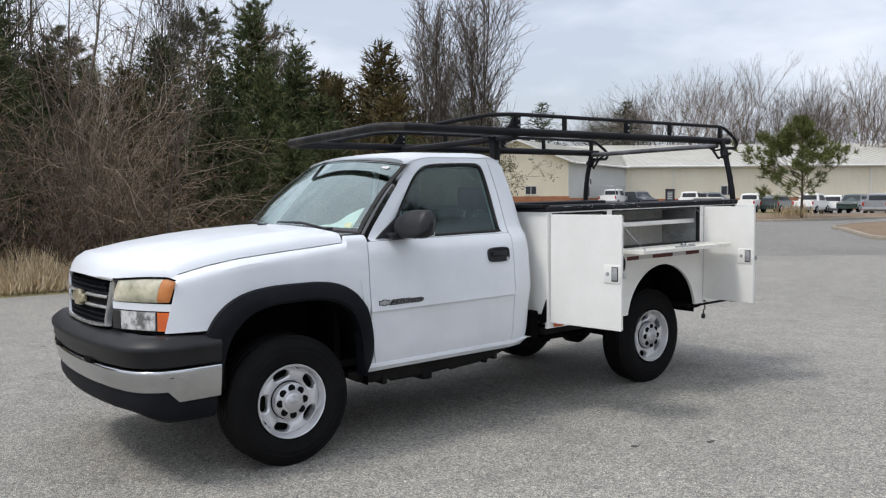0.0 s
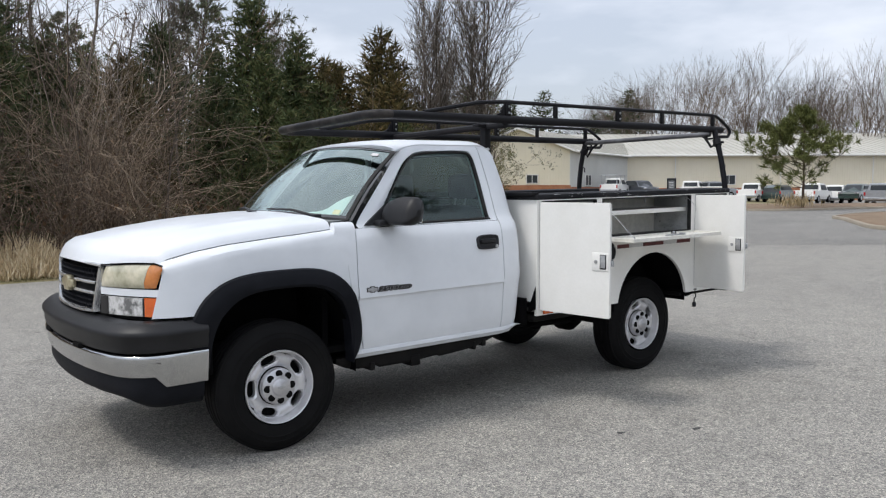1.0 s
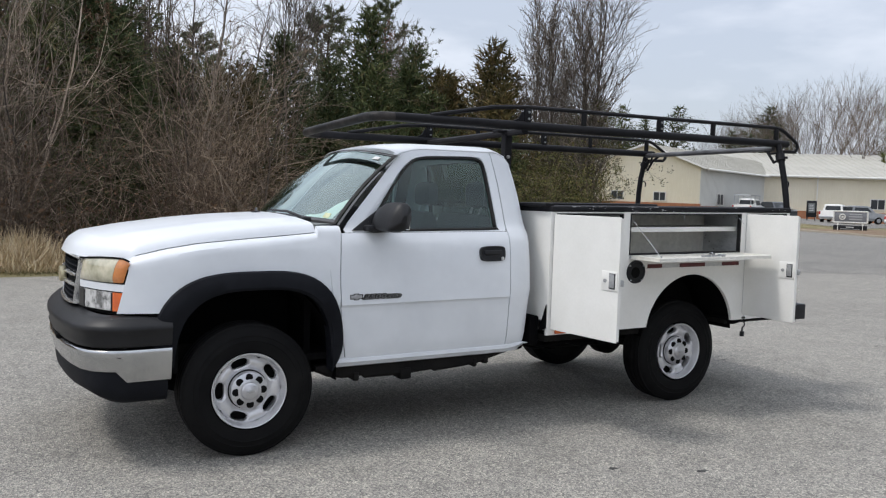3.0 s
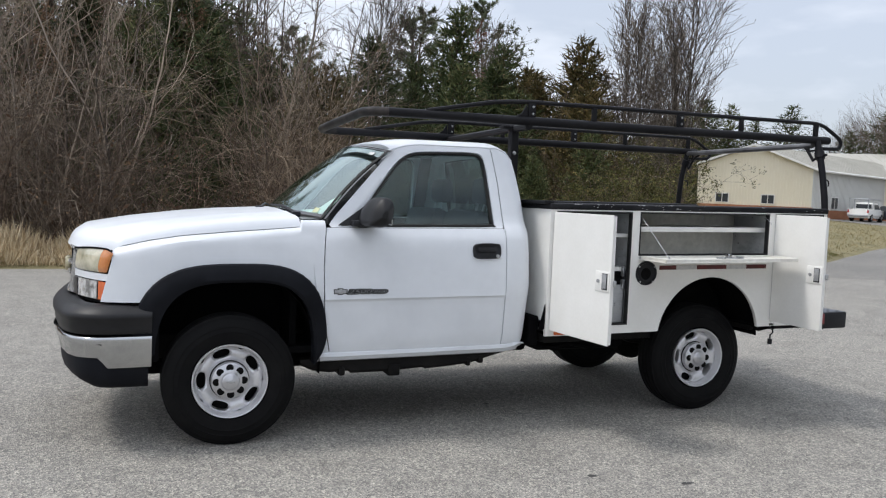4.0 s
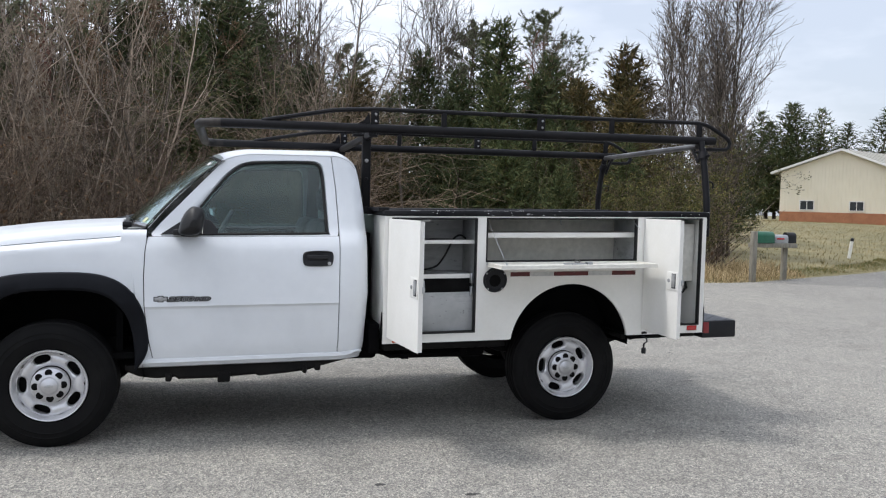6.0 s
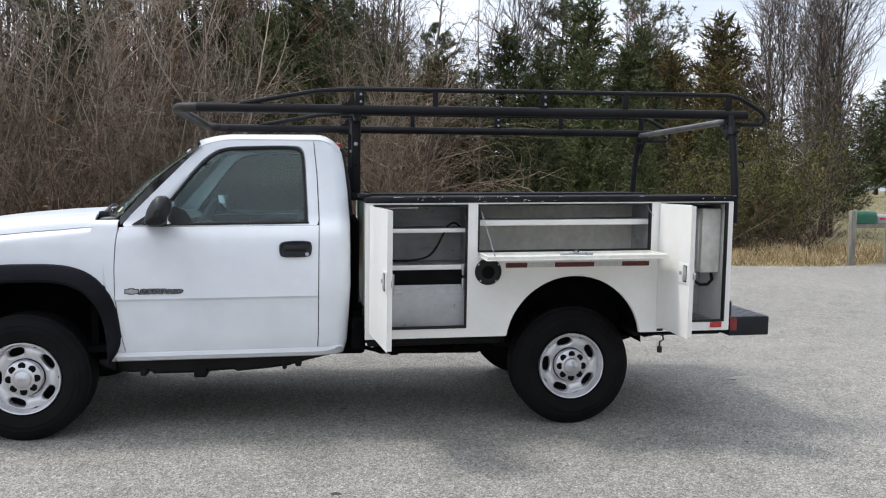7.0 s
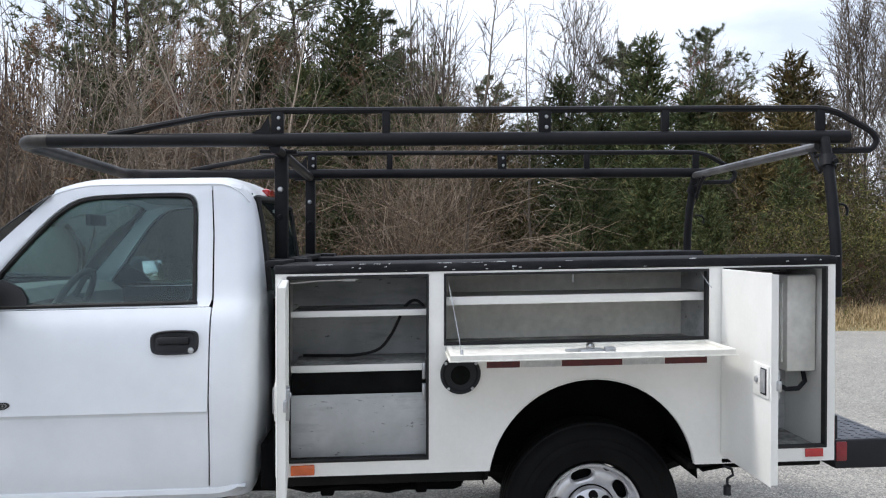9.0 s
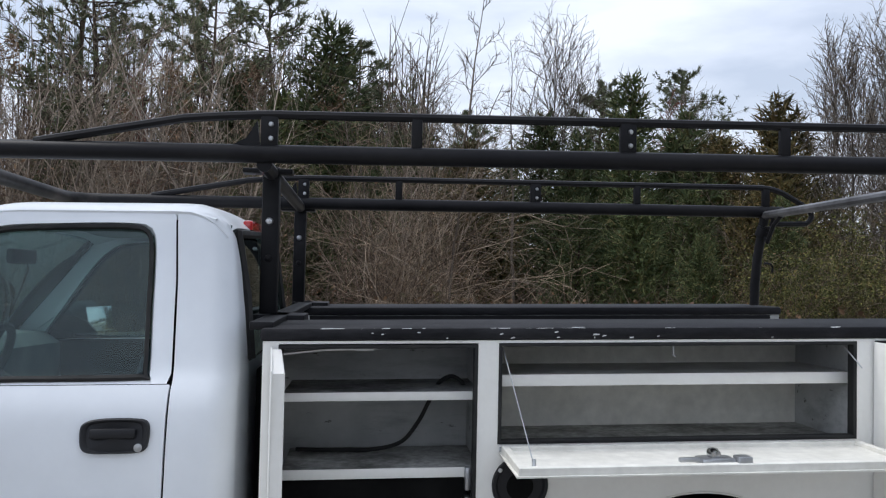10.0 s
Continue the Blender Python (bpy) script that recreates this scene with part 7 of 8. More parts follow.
for y0, y1 in ((-0.74, -0.10), (0.10, 0.74)):
    seat = Mesh().box(1.02, 1.62, y0, y1, 0.74, 0.92, 0.05)
    tilt = Matrix.Translation((1.60, 0, 0.92)) @ Matrix.Rotation(radians(14), 4, "Y") @ Matrix.Translation((-1.60, 0, -0.92))
    cushion = part("seat", seat, CLOTH, truck, "dark blue-grey cloth seat with a headrest", rake=True)
    part("backrest", Mesh().box(1.50, 1.66, y0, y1, 0.80, 1.40, 0.06, tilt), CLOTH, cushion, rake=True)
    yc = (y0 + y1) / 2
    part("headrest", Mesh().box(1.745, 1.855, yc - 0.14, yc + 0.14, 1.435, 1.625, 0.045), CLOTH, cushion, rake=True)
    for dy in (-0.06, 0.06):
        part("headrest_rod", Mesh().tube([(1.755, yc + dy, 1.36), (1.79, yc + dy, 1.47)], 0.008, 6), GALV, cushion, rake=True)
part("rear_mirror", Mesh().box(0.93, 0.96, -0.12, 0.12, 1.66, 1.72, 0.012), BLACK_PLASTIC, truck, rake=True)

# chassis
ch = Mesh()
for s in (-1, 1):
    ch.box(-0.75, 4.40, s * 0.43 - 0.04, s * 0.43 + 0.04, 0.45, 0.60, 0.01)
for x in (-0.55, 0.55, 1.3, 2.1, 2.9, 3.9, 4.38):
    ch.box(x - 0.05, x + 0.05, -0.42, 0.42, 0.46, 0.56)
part("frame_rails", ch, CHASSIS, truck, "dirty black steel frame", rake=True)
for s in (-1, 1):
    guard = []
    for x, z in ((0.42, 0.440), (0.50, 0.402), (0.60, 0.385), (0.72, 0.392), (0.74, 0.376), (0.98, 0.374), (1.22, 0.384), (1.24, 0.372), (1.42, 0.386), (1.56, 0.402), (1.64, 0.424), (1.74, 0.446), (1.82, 0.462)):
        bulge = 0.010 * math.sin(9 * x)
        guard.append([(x, s * 0.78, z + 0.010), (x, s * (0.858 + bulge), z), (x, s * (0.872 + bulge), z + 0.018), (x, s * 0.866, 0.474), (x, s * 0.78, 0.476)])
    gd = Mesh().grid(guard, closed=True, flip=s > 0)
    gd.add(guard[0], [tuple(range(5))]).add(guard[-1], [tuple(range(5))])
    part("rocker_guard", gd, CHASSIS, truck, "dirty black guard under the door sill", rake=True, sharp=30)
    for x0, x1, z0, z1 in ((0.98, 1.06, 0.345, 0.42), (1.60, 1.64, 0.395, 0.45), (1.52, 1.55, 0.38, 0.44), (0.66, 0.70, 0.365, 0.42)):
        part("step_bracket", Mesh().box(x0, x1, min(s * 0.885, s * 0.46), max(s * 0.885, s * 0.46), z0, z1, 0.012), CHASSIS, truck, rake=True)
eng = Mesh().box(-0.62, 0.35, -0.40, 0.40, 0.34, 1.05, 0.04).box(0.35, 1.35, -0.22, 0.22, 0.33, 0.62, 0.06)
part("engine", eng, LINER, truck)
ax = Mesh()
part("front_axle", Mesh().tube([(0, -0.80, 0.394), (0, 0.80, 0.394)], 0.05, 12), CHASSIS, truck)
ax.tube([(3.385, -0.74, 0.394), (3.385, 0.74, 0.394)], 0.055, 12)
ax.lathe([(0.0, -0.15), (0.10, -0.13), (0.16, -0.05), (0.16, 0.05), (0.10, 0.13), (0.0, 0.15)], 20, (3.38, 0.0, 0.394))
ax.tube([(1.3, 0, 0.48), (3.25, 0, 0.42)], 0.045, 10)
part("rear_axle", ax, CHASSIS, truck)
for s in (-1, 1):
    sp = Mesh().tube([(2.65, s * 0.55, 0.62), (3.0, s * 0.55, 0.50), (3.385, s * 0.55, 0.46), (3.75, s * 0.55, 0.50), (4.15, s * 0.55, 0.63)], [0.03, 0.035, 0.04, 0.035, 0.03], 6)
    sp.box(3.30, 3.47, s * 0.55 - 0.05, s * 0.55 + 0.05, 0.30, 0.50, 0.01)
    part("leaf_spring", sp, CHASSIS, truck)
part("fuel_tank", Mesh().box(2.10, 2.85, -0.72, -0.36, 0.455, 0.60, 0.05).box(1.62, 2.05, -0.70, -0.40, 0.46, 0.60, 0.03).box(2.20, 2.26, -0.80, -0.5, 0.47, 0.55, 0.01).box(2.62, 2.67, -0.82, -0.5, 0.485, 0.55, 0.01).tube([(2.0, -0.78, 0.53), (2.15, -0.80, 0.50), (2.34, -0.80, 0.52), (2.5, -0.79, 0.49), (2.7, -0.79, 0.53)], 0.014, 6), LINER, truck)
part("exhaust_pipe", Mesh().tube([(0.6, 0.5, 0.42), (2.2, 0.55, 0.42), (3.0, 0.6, 0.45), (3.3, 0.62, 0.62), (3.8, 0.62, 0.55), (4.3, 0.70, 0.50)], 0.035, 10).box(1.5, 2.1, 0.42, 0.66, 0.36, 0.50, 0.06), CHASSIS, truck)

# ---- service body ----
B0, B1, YO, YI = 2.032, 4.432, 0.990, 0.575
ZB, ZT = 0.575, 1.424
OPEN = {"front": (2.078, 2.672, 0.632, 1.412), "middle": (2.735, 3.874, 1.112, 1.416), "rear": (3.934, 4.398, 0.632, 1.420)}
AX, AZ, AR = 3.372, 0.505, 0.452


def body_arch(x):
    d = abs(x - AX)
    return max(ZB, AZ + math.sqrt(max(0.0, AR * AR - d * d))) if d < AR else ZB


def side_panel(s):
    """The pod's outer skin in one piece, with its three openings and the wheel arch."""
    t = 0.022
    holes = [(x0, x1, z0, 1.416) for x0, x1, z0, _ in OPEN.values()]
    arch = AX + AR * np.cos(np.linspace(0.0, math.pi, 34))
    xs = sorted(set([B0, 2.078, 2.672, 2.735, 3.874, 3.934, 4.398, B1] + [round(float(v), 4) for v in arch] + [2.84, 3.85]))
    zb = [ZB, 0.632, 1.112, 1.416, ZT]
    n = len(xs)
    m = Mesh()
    pts = []
    for d in (0.0, t):
        for x in xs:
            for z in zb:
                pts.append((x, s * (YO - d), max(z, body_arch(x))))
    solid_cell = {}
    for i in range(n - 1):
        xm = (xs[i] + xs[i + 1]) / 2
        for j in range(4):
            zm = (zb[j] + zb[j + 1]) / 2
            empty_cell = any(x0 < xm < x1 and z0 < zm < z1 for x0, x1, z0, z1 in holes)
            thin = max(zb[j + 1], body_arch(xs[i])) - max(zb[j], body_arch(xs[i])) < 1e-5 and max(zb[j + 1], body_arch(xs[i + 1])) - max(zb[j], body_arch(xs[i + 1])) < 1e-5
            solid_cell[i, j] = not empty_cell and not thin
    faces = []

    def at(i, j, k):
        return k * n * 5 + i * 5 + j
    for (i, j), on in solid_cell.items():
        if not on:
            continue
        q = (at(i, j, 0), at(i + 1, j, 0), at(i + 1, j + 1, 0), at(i, j + 1, 0))
        faces.append(q if s < 0 else q[::-1])
        q = tuple(v + n * 5 for v in q)
        faces.append(q[::-1] if s < 0 else q)
        for di, dj, e in ((-1, 0, ((i, j + 1), (i, j))), (1, 0, ((i + 1, j), (i + 1, j + 1))), (0, -1, ((i, j), (i + 1, j))), (0, 1, ((i + 1, j + 1), (i, j + 1)))):
            if not solid_cell.get((i + di, j + dj), False):
                q = (at(*e[0], 0), at(*e[0], 1), at(*e[1], 1), at(*e[1], 0))
                faces.append(q if s < 0 else q[::-1])
    return m.add(pts, faces)


def rect_ring(x0, x1, z0, z1, steps, cap=False):
    """A rectangular pan or frame in one piece: steps of (inset, y)."""
    rows = [[(x0 + d, y, z0 + d), (x1 - d, y, z0 + d), (x1 - d, y, z1 - d), (x0 + d, y, z1 - d)] for d, y in steps]
    m = Mesh().grid(rows, closed=True)
    if cap:
        k = len(rows) * 4
        m.f.append((3, 2, 1, 0))
        m.f.append((k - 4, k - 3, k - 2, k - 1))
    return m


def door_leaf(w, z0, z1, thick=0.028):
    """A door hinged at its left edge, lying in the y = 0 plane, outer face towards -y."""
    return rect_ring(0.0, w, z0, z1, ((0.002, -0.004), (0.0, -0.0025), (0.0, 0.0), (0.006, 0.0005), (0.006, thick - 0.002), (0.008, thick), (0.028, thick), (0.030, thick - 0.002), (0.030, 0.013)), True)


def latch_meshes():
    frame_m = Mesh().box(-0.066, 0.066, -0.010, -0.004, -0.062, 0.062, 0.003)
    cup = Mesh().box(0.000, 0.052, -0.0115, -0.009, -0.050, 0.050, 0.002)
    handle_m = Mesh().box(0.006, 0.046, -0.017, -0.0110, -0.042, 0.046, 0.003)
    lock = Mesh().lathe([(0.0, -0.018), (0.011, -0.017), (0.013, -0.010)], 16, (-0.033, 0, 0.0))
    return frame_m, cup, handle_m, lock


LATCH = [as_data(nm, m, mt) for (nm, mt), m in zip((("latch", BODY_WHITE), ("latch_cup", BLACK_PLASTIC), ("paddle", DULL_STEEL), ("lock", DULL_STEEL)), latch_meshes())]


def add_latch(parent, m):
    plate = new("latch", LATCH[0])
    plate.parent = parent
    plate.matrix_basis = m
    plate["label"] = "bare metal paddle latch"
    return plate


def shear(x):
    return RAKE * x


pod = part("service_body", Mesh().box(B0 + 0.05, B1 - 0.05, -YI + 0.004, YI - 0.004, 0.63, 0.67), GALV, truck, "white steel utility body with side toolboxes", rake=True)
for s in (-1, 1):
    part("side_panel", side_panel(s), BODY_WHITE, pod, rake=True, sharp=25)
    ya, yb = sorted((s * (YO - 0.022), s * YI))
    part("front_wall", Mesh().box(B0, B0 + 0.018, ya, yb, ZB + 0.10, ZT), BODY_WHITE, pod, rake=True)
    part("rear_wall", Mesh().box(B1 - 0.018, B1, ya, yb, ZB, ZT), BODY_WHITE, pod, rake=True)
    yi0, yi1 = sorted((s * YI, s * (YI - 0.015)))
    part("locker_back", Mesh().box(B0, B1, yi0, yi1, ZB, ZT), SHELL_GREY, pod, "scuffed light grey locker lining", rake=True)
    for x in (2.70, 3.905):
        part("divider", Mesh().box(x - 0.008, x + 0.008, ya, yb, ZB + 0.02, ZT), SHELL_GREY, pod, "scuffed light grey locker lining", rake=True)
    for x0, x1, z0, z1 in ((2.05, 2.69, 0.600, 0.612), (2.71, 3.897, 1.075, 1.090), (3.913, 4.414, 0.600, 0.612)):
        part("locker_floor", Mesh().box(x0, x1, ya, yb, z0, z1), GRIMY, pod, "grimy grey locker floor", rake=True)
    part("top_cap", Mesh().box(B0 - 0.008, B1 + 0.008, min(s * (YI - 0.03), s * (YO + 0.010)), max(s * (YI - 0.03), s * (YO + 0.010)), ZT + 0.001, ZT + 0.040, 0.012), CHIPPED, pod, "chipped black coated top rail", rake=True)
    house = [[(AX + (AR + 0.012) * math.cos(a), s * y, AZ + (AR + 0.012) * max(-0.02, math.sin(a))) for y in (YO - 0.022, 0.8, YI)] for a in np.linspace(math.pi, 0, 24)]
    part("wheel_well", Mesh().grid(house), LINER, pod, rake=True)
    part("well_back", Mesh().box(AX - AR - 0.01, AX + AR + 0.01, min(s * (YI + 0.004), s * (YI + 0.012)), max(s * (YI + 0.004), s * (YI + 0.012)), 0.50, AZ + AR + 0.01), LINER, pod, rake=True)
    rows = [[(AX + (AR + d) * math.cos(a), s * (YO + o), AZ + (AR + d) * math.sin(a)) for d, o in ((0.004, -0.01), (0.0, 0.006), (-0.004, 0.004), (-0.004, -0.020))] for a in np.linspace(math.pi - 0.16, 0.16, 30)]
    part("arch_lip", Mesh().grid(rows), BODY_WHITE, pod, rake=True, sharp=60)
    for key, (x0, x1, z0, z1) in OPEN.items():
        g = rect_ring(x0, x1, z0, min(z1, 1.418), [(d, s * (YO + o)) for d, o in ((0.0, -0.030), (0.0, 0.002), (0.002, 0.003), (0.009, 0.003), (0.011, 0.001), (0.011, -0.030))])
        part("door_seal", g, TRIM_RUBBER, pod, "black rubber door seal", rake=True)
flake = random.Random(8)
chips = Mesh()
for i in range(130):
    x = flake.uniform(B0, B1) if i % 3 == 0 else flake.gauss(2.95, 0.42)
    if not B0 < x < B1:
        continue
    if flake.random() < 0.85:
        w, h = flake.uniform(0.004, 0.030), flake.uniform(0.0006, 0.0022)
        z = ZT + 0.0345 + flake.gauss(0, 0.0012)
        y = -YO - 0.0068
    else:
        w, h = flake.uniform(0.002, 0.008), flake.uniform(0.0008, 0.003)
        z = ZT + flake.uniform(0.006, 0.026)
        y = -YO - 0.0108
    chips.add([(x - w, y, z - h), (x + w * 0.8, y - 0.0002, z - h * 0.4), (x + w, y + 0.0008, z + h), (x - w * 0.6, y + 0.0008, z + h * 0.8)], [(0, 1, 2, 3)])
part("paint_chips", chips, WHITE_TAPE, pod, "pale chips in the black coating", rake=True)["kind"] = "stuff"
for s in (-1, 1):
    part("bed_liner", Mesh().box(B0 + 0.03, B1 - 0.05, min(s * (YI - 0.022), s * (YI - 0.0165)), max(s * (YI - 0.022), s * (YI - 0.0165)), 0.68, ZT - 0.002), RACK_BLACK, pod, "black coated bed side", rake=True)
part("bulkhead", Mesh().box(B0 + 0.01, B0 + 0.03, -YI + 0.015, YI - 0.015, 0.67, ZT), BODY_WHITE, pod, rake=True)
part("tailgate", Mesh().box(B1 - 0.05, B1 - 0.01, -YI + 0.02, YI - 0.02, 0.66, 1.20, 0.01), BODY_WHITE, pod, rake=True)

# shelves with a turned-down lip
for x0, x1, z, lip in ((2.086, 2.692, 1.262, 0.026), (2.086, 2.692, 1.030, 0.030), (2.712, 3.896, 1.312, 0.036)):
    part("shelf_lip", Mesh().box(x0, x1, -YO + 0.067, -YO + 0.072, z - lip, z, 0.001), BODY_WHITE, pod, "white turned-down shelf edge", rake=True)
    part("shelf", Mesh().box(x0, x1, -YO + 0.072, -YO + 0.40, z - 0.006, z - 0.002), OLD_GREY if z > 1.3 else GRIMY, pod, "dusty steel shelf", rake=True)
part("back_panel", Mesh().box(2.710, 3.896, -YI - 0.006, -YI - 0.001, 1.090, ZT - 0.004), OLD_GREY, pod, "pale scuffed back panel", rake=True)
part("drawer_slot", Mesh().box(2.09, 2.66, -YO + 0.075, -YO + 0.10, 0.895, 0.998, 0.003), DARK_HOLE, pod, rake=True)
part("locker_panel", Mesh().box(2.088, 2.668, -YO + 0.060, -YO + 0.066, 0.640, 0.905, 0.002), SHELL_GREY, pod, "scratched grey panel", rake=True)
def flowing(pts, n=8):
    """Points of a smooth open curve through pts."""
    p = [np.array(q, float) for q in [pts[0], *pts, pts[-1]]]
    out = []
    for i in range(1, len(p) - 2):
        for t in np.linspace(0, 1, n, endpoint=False):
            out.append(tuple(0.5 * (2 * p[i] + (p[i + 1] - p[i - 1]) * t + (2 * p[i - 1] - 5 * p[i] + 4 * p[i + 1] - p[i + 2]) * t * t + (3 * p[i] - p[i - 1] - 3 * p[i + 1] + p[i + 2]) * t ** 3)))
    return out + [tuple(p[-1])]


part("hose", Mesh().tube(flowing([(2.11, -0.66, 1.039), (2.24, -0.68, 1.038), (2.36, -0.70, 1.042), (2.455, -0.72, 1.068), (2.51, -0.72, 1.13), (2.545, -0.73, 1.20), (2.575, -0.74, 1.262), (2.615, -0.75, 1.288), (2.65, -0.76, 1.270), (2.664, -0.76, 1.235)]), 0.0068, 8), TRIM_RUBBER, pod, "thin black hose along the locker back", rake=True)
for x, z in ((2.645, 1.00), (2.645, 0.91)):
    part("bracket", Mesh().box(x, x + 0.018, -YO + 0.04, -YO + 0.07, z - 0.035, z + 0.035, 0.003), GALV, pod, rake=True)
part("spring_stay", Mesh().tube([(2.09, -0.965, 1.385), (2.20, -0.93, 1.393), (2.37, -0.88, 1.393)], 0.005, 6).box(2.30, 2.36, -0.90, -0.86, 1.385, 1.41, 0.003), GALV, pod, rake=True)
# rear locker contents
part("cabinet_box", Mesh().box(4.272, 4.405, -0.88, -0.60, 0.945, 1.375, 0.008).box(4.266, 4.28, -0.84, -0.64, 0.98, 1.34, 0.004), OLD_GREY, pod, "pale grey metal box inside the rear locker", rake=True)
part("cable_plug", Mesh().tube([(4.385, -0.80, 0.945), (4.385, -0.82, 0.89), (4.345, -0.84, 0.862), (4.285, -0.85, 0.862), (4.235, -0.85, 0.892)], 0.011, 8).tube([(4.245, -0.85, 0.887), (4.205, -0.85, 0.909)], 0.026, 10), BLACK_PLASTIC, pod, "black cable with a plug", rake=True)
for z in (1.31, 1.235, 1.16, 1.085, 1.01):
    part("wall_slot", Mesh().box(4.212, 4.228, -YI - 0.006, -YI - 0.001, z - 0.024, z + 0.024, 0.002), DARK_HOLE, pod, rake=True)

# doors
fz0, fz1 = 0.618, 1.408
fdoor = part("locker_door", door_leaf(0.605, fz0, fz1), BODY_WHITE, truck, "white locker door standing wide open")
fdoor.matrix_basis = Matrix.Translation((2.060, -YO - 0.006, shear(2.06))) @ Matrix.Rotation(radians(-83.5), 4, "Z")
rdoor = part("locker_door", door_leaf(0.478, 0.618, 1.414), BODY_WHITE, truck, "white locker door standing wide open")
rdoor.matrix_basis = Matrix.Translation((3.930, -YO - 0.006, shear(3.93))) @ Matrix.Rotation(radians(-90.5), 4, "Z")
for d, w in ((fdoor, 0.605), (rdoor, 0.478)):
    add_latch(d, pose(w - 0.075, 0, 1.005))
for leaf, w in ((fdoor, 0.605), (rdoor, 0.478)):
    for nm, me in zip(("latch_cup", "paddle", "lock"), LATCH[1:]):
        ob = new(nm, me)
        ob.parent = leaf
        ob.matrix_basis = pose(w - 0.075, 0, 1.005)
    part("latch_case", Mesh().box(w - 0.10, w - 0.02, 0.013, 0.042, 0.94, 1.05, 0.004), GALV, leaf, "bare metal lock case")
    part("latch_bolt", Mesh().box(w - 0.05, w + 0.012, 0.020, 0.034, 0.975, 1.015, 0.004), GALV, leaf)
    part("lock_back", Mesh().lathe([(0.0, 0.048), (0.012, 0.046), (0.014, 0.04)], 12, (w - 0.06, 0, 1.02)), GALV, leaf)
    part("hinge", Mesh().tube([(-0.006, 0.008, 0.63), (-0.006, 0.008, 1.40)], 0.007, 8), GALV, leaf, "long piano hinge")
# drop-down middle door, held level by two cables
flap = rect_ring(2.738, 3.872, 0.012, 0.312, ((0.0, 0.0), (0.0, 0.004), (0.006, 0.0045), (0.006, 0.024), (0.008, 0.026), (0.026, 0.026), (0.028, 0.024), (0.028, 0.014)), True)
flap.v = [(x, -YO - z, 1.086 + y) for x, y, z in flap.v]
mdoor = part("drop_door", flap, OLD_GREY, truck, "white drop-down locker door held level by cables", rake=True, sharp=30)
part("flap_hinge", Mesh().tube([(2.74, -YO - 0.008, 1.098), (3.87, -YO - 0.008, 1.098)], 0.007, 8), GALV, mdoor, rake=True)
part("latch_knob", Mesh().lathe([(0.0, -0.020), (0.014, -0.018), (0.018, 0.0), (0.014, 0.018), (0.0, 0.020)], 12, (3.30, -YO - 0.25, 1.128)), CHROME, mdoor, rake=True)
part("flap_latch", Mesh().box(3.255, 3.350, -YO - 0.285, -YO - 0.225, 1.101, 1.120, 0.004).box(3.20, 3.26, -YO - 0.262, -YO - 0.245, 1.108, 1.120, 0.003).box(3.35, 3.39, -YO - 0.30, -YO - 0.26, 1.10, 1.128, 0.003), GALV, mdoor, "bare metal latch", rake=True)
part("stay_cable", Mesh().tube([(2.790, -YO - 0.275, 1.112), (2.752, -YO + 0.03, 1.400)], 0.0017, 6).tube([(2.790, -YO - 0.277, 1.104), (2.790, -YO - 0.272, 1.128)], 0.006, 6), GALV, mdoor, "thin steel stay cable", rake=True)
part("stay_cable", Mesh().tube([(3.846, -YO + 0.03, 1.402), (3.858, -YO - 0.01, 1.365), (3.874, -YO - 0.03, 1.335)], 0.0017, 6), GALV, mdoor, "slack end of a steel stay cable", rake=True)
part("hook", Mesh().tube([(3.29, -YO + 0.03, 1.405), (3.29, -YO + 0.03, 1.375), (3.297, -YO + 0.03, 1.370)], 0.004, 6), GALV, pod, rake=True)
# fuel cup, reflectors, lamps
cup = Mesh().lathe([(0.086, 0.0), (0.084, -0.010), (0.074, -0.010), (0.068, -0.002), (0.0, -0.001)], 36, (2.806, -YO, 0.990))
fill = part("fuel_filler", cup, BLACK_PLASTIC, pod, "round black fuel filler cup", rake=True)
part("filler_cap", Mesh().lathe([(0.0, -0.008), (0.036, -0.006), (0.042, -0.001)], 20, (2.806, -YO, 0.985)), DARK_HOLE, pod, rake=True)
for a in (0.6, 2.5, 4.0, 5.4):
    part("screw", Mesh().lathe([(0.0, -0.016), (0.006, -0.015), (0.007, -0.011)], 8, (2.806 + 0.078 * math.cos(a), -YO, 0.990 + 0.078 * math.sin(a))), GALV, pod, rake=True)
for x0, x1, mt in ((2.915, 3.060, RED_TAPE), (3.060, 3.235, WHITE_TAPE), (3.235, 3.500, RED_TAPE), (3.500, 3.680, WHITE_TAPE), (3.680, 3.868, RED_TAPE)):
    part("reflector_strip", Mesh().box(x0 + 0.002, x1 - 0.002, -YO - 0.003, -YO, 1.012, 1.042), mt, pod, "red and white reflective tape", rake=True)
part("side_marker", Mesh().box(2.095, 2.195, -YO - 0.014, -YO, 0.582, 0.625, 0.006), AMBER, pod, "orange side marker lamp", rake=True)
part("side_reflector", Mesh().box(4.300, 4.380, -YO - 0.008, -YO, 0.594, 0.630, 0.003), RED_LENS, pod, "red side reflector", rake=True)
part("trailer_plug", Mesh().tube([(3.945, -0.96, 0.585), (3.95, -0.975, 0.56), (3.985, -0.975, 0.545), (3.99, -0.975, 0.52), (3.965, -0.975, 0.505), (3.965, -0.975, 0.47)], 0.006, 6).tube([(3.965, -0.975, 0.475), (3.965, -0.975, 0.435)], 0.017, 8).box(3.93, 3.98, -0.99, -0.95, 0.575, 0.60, 0.004), BLACK_PLASTIC, pod, "black wiring plug hanging on its cable", rake=True)
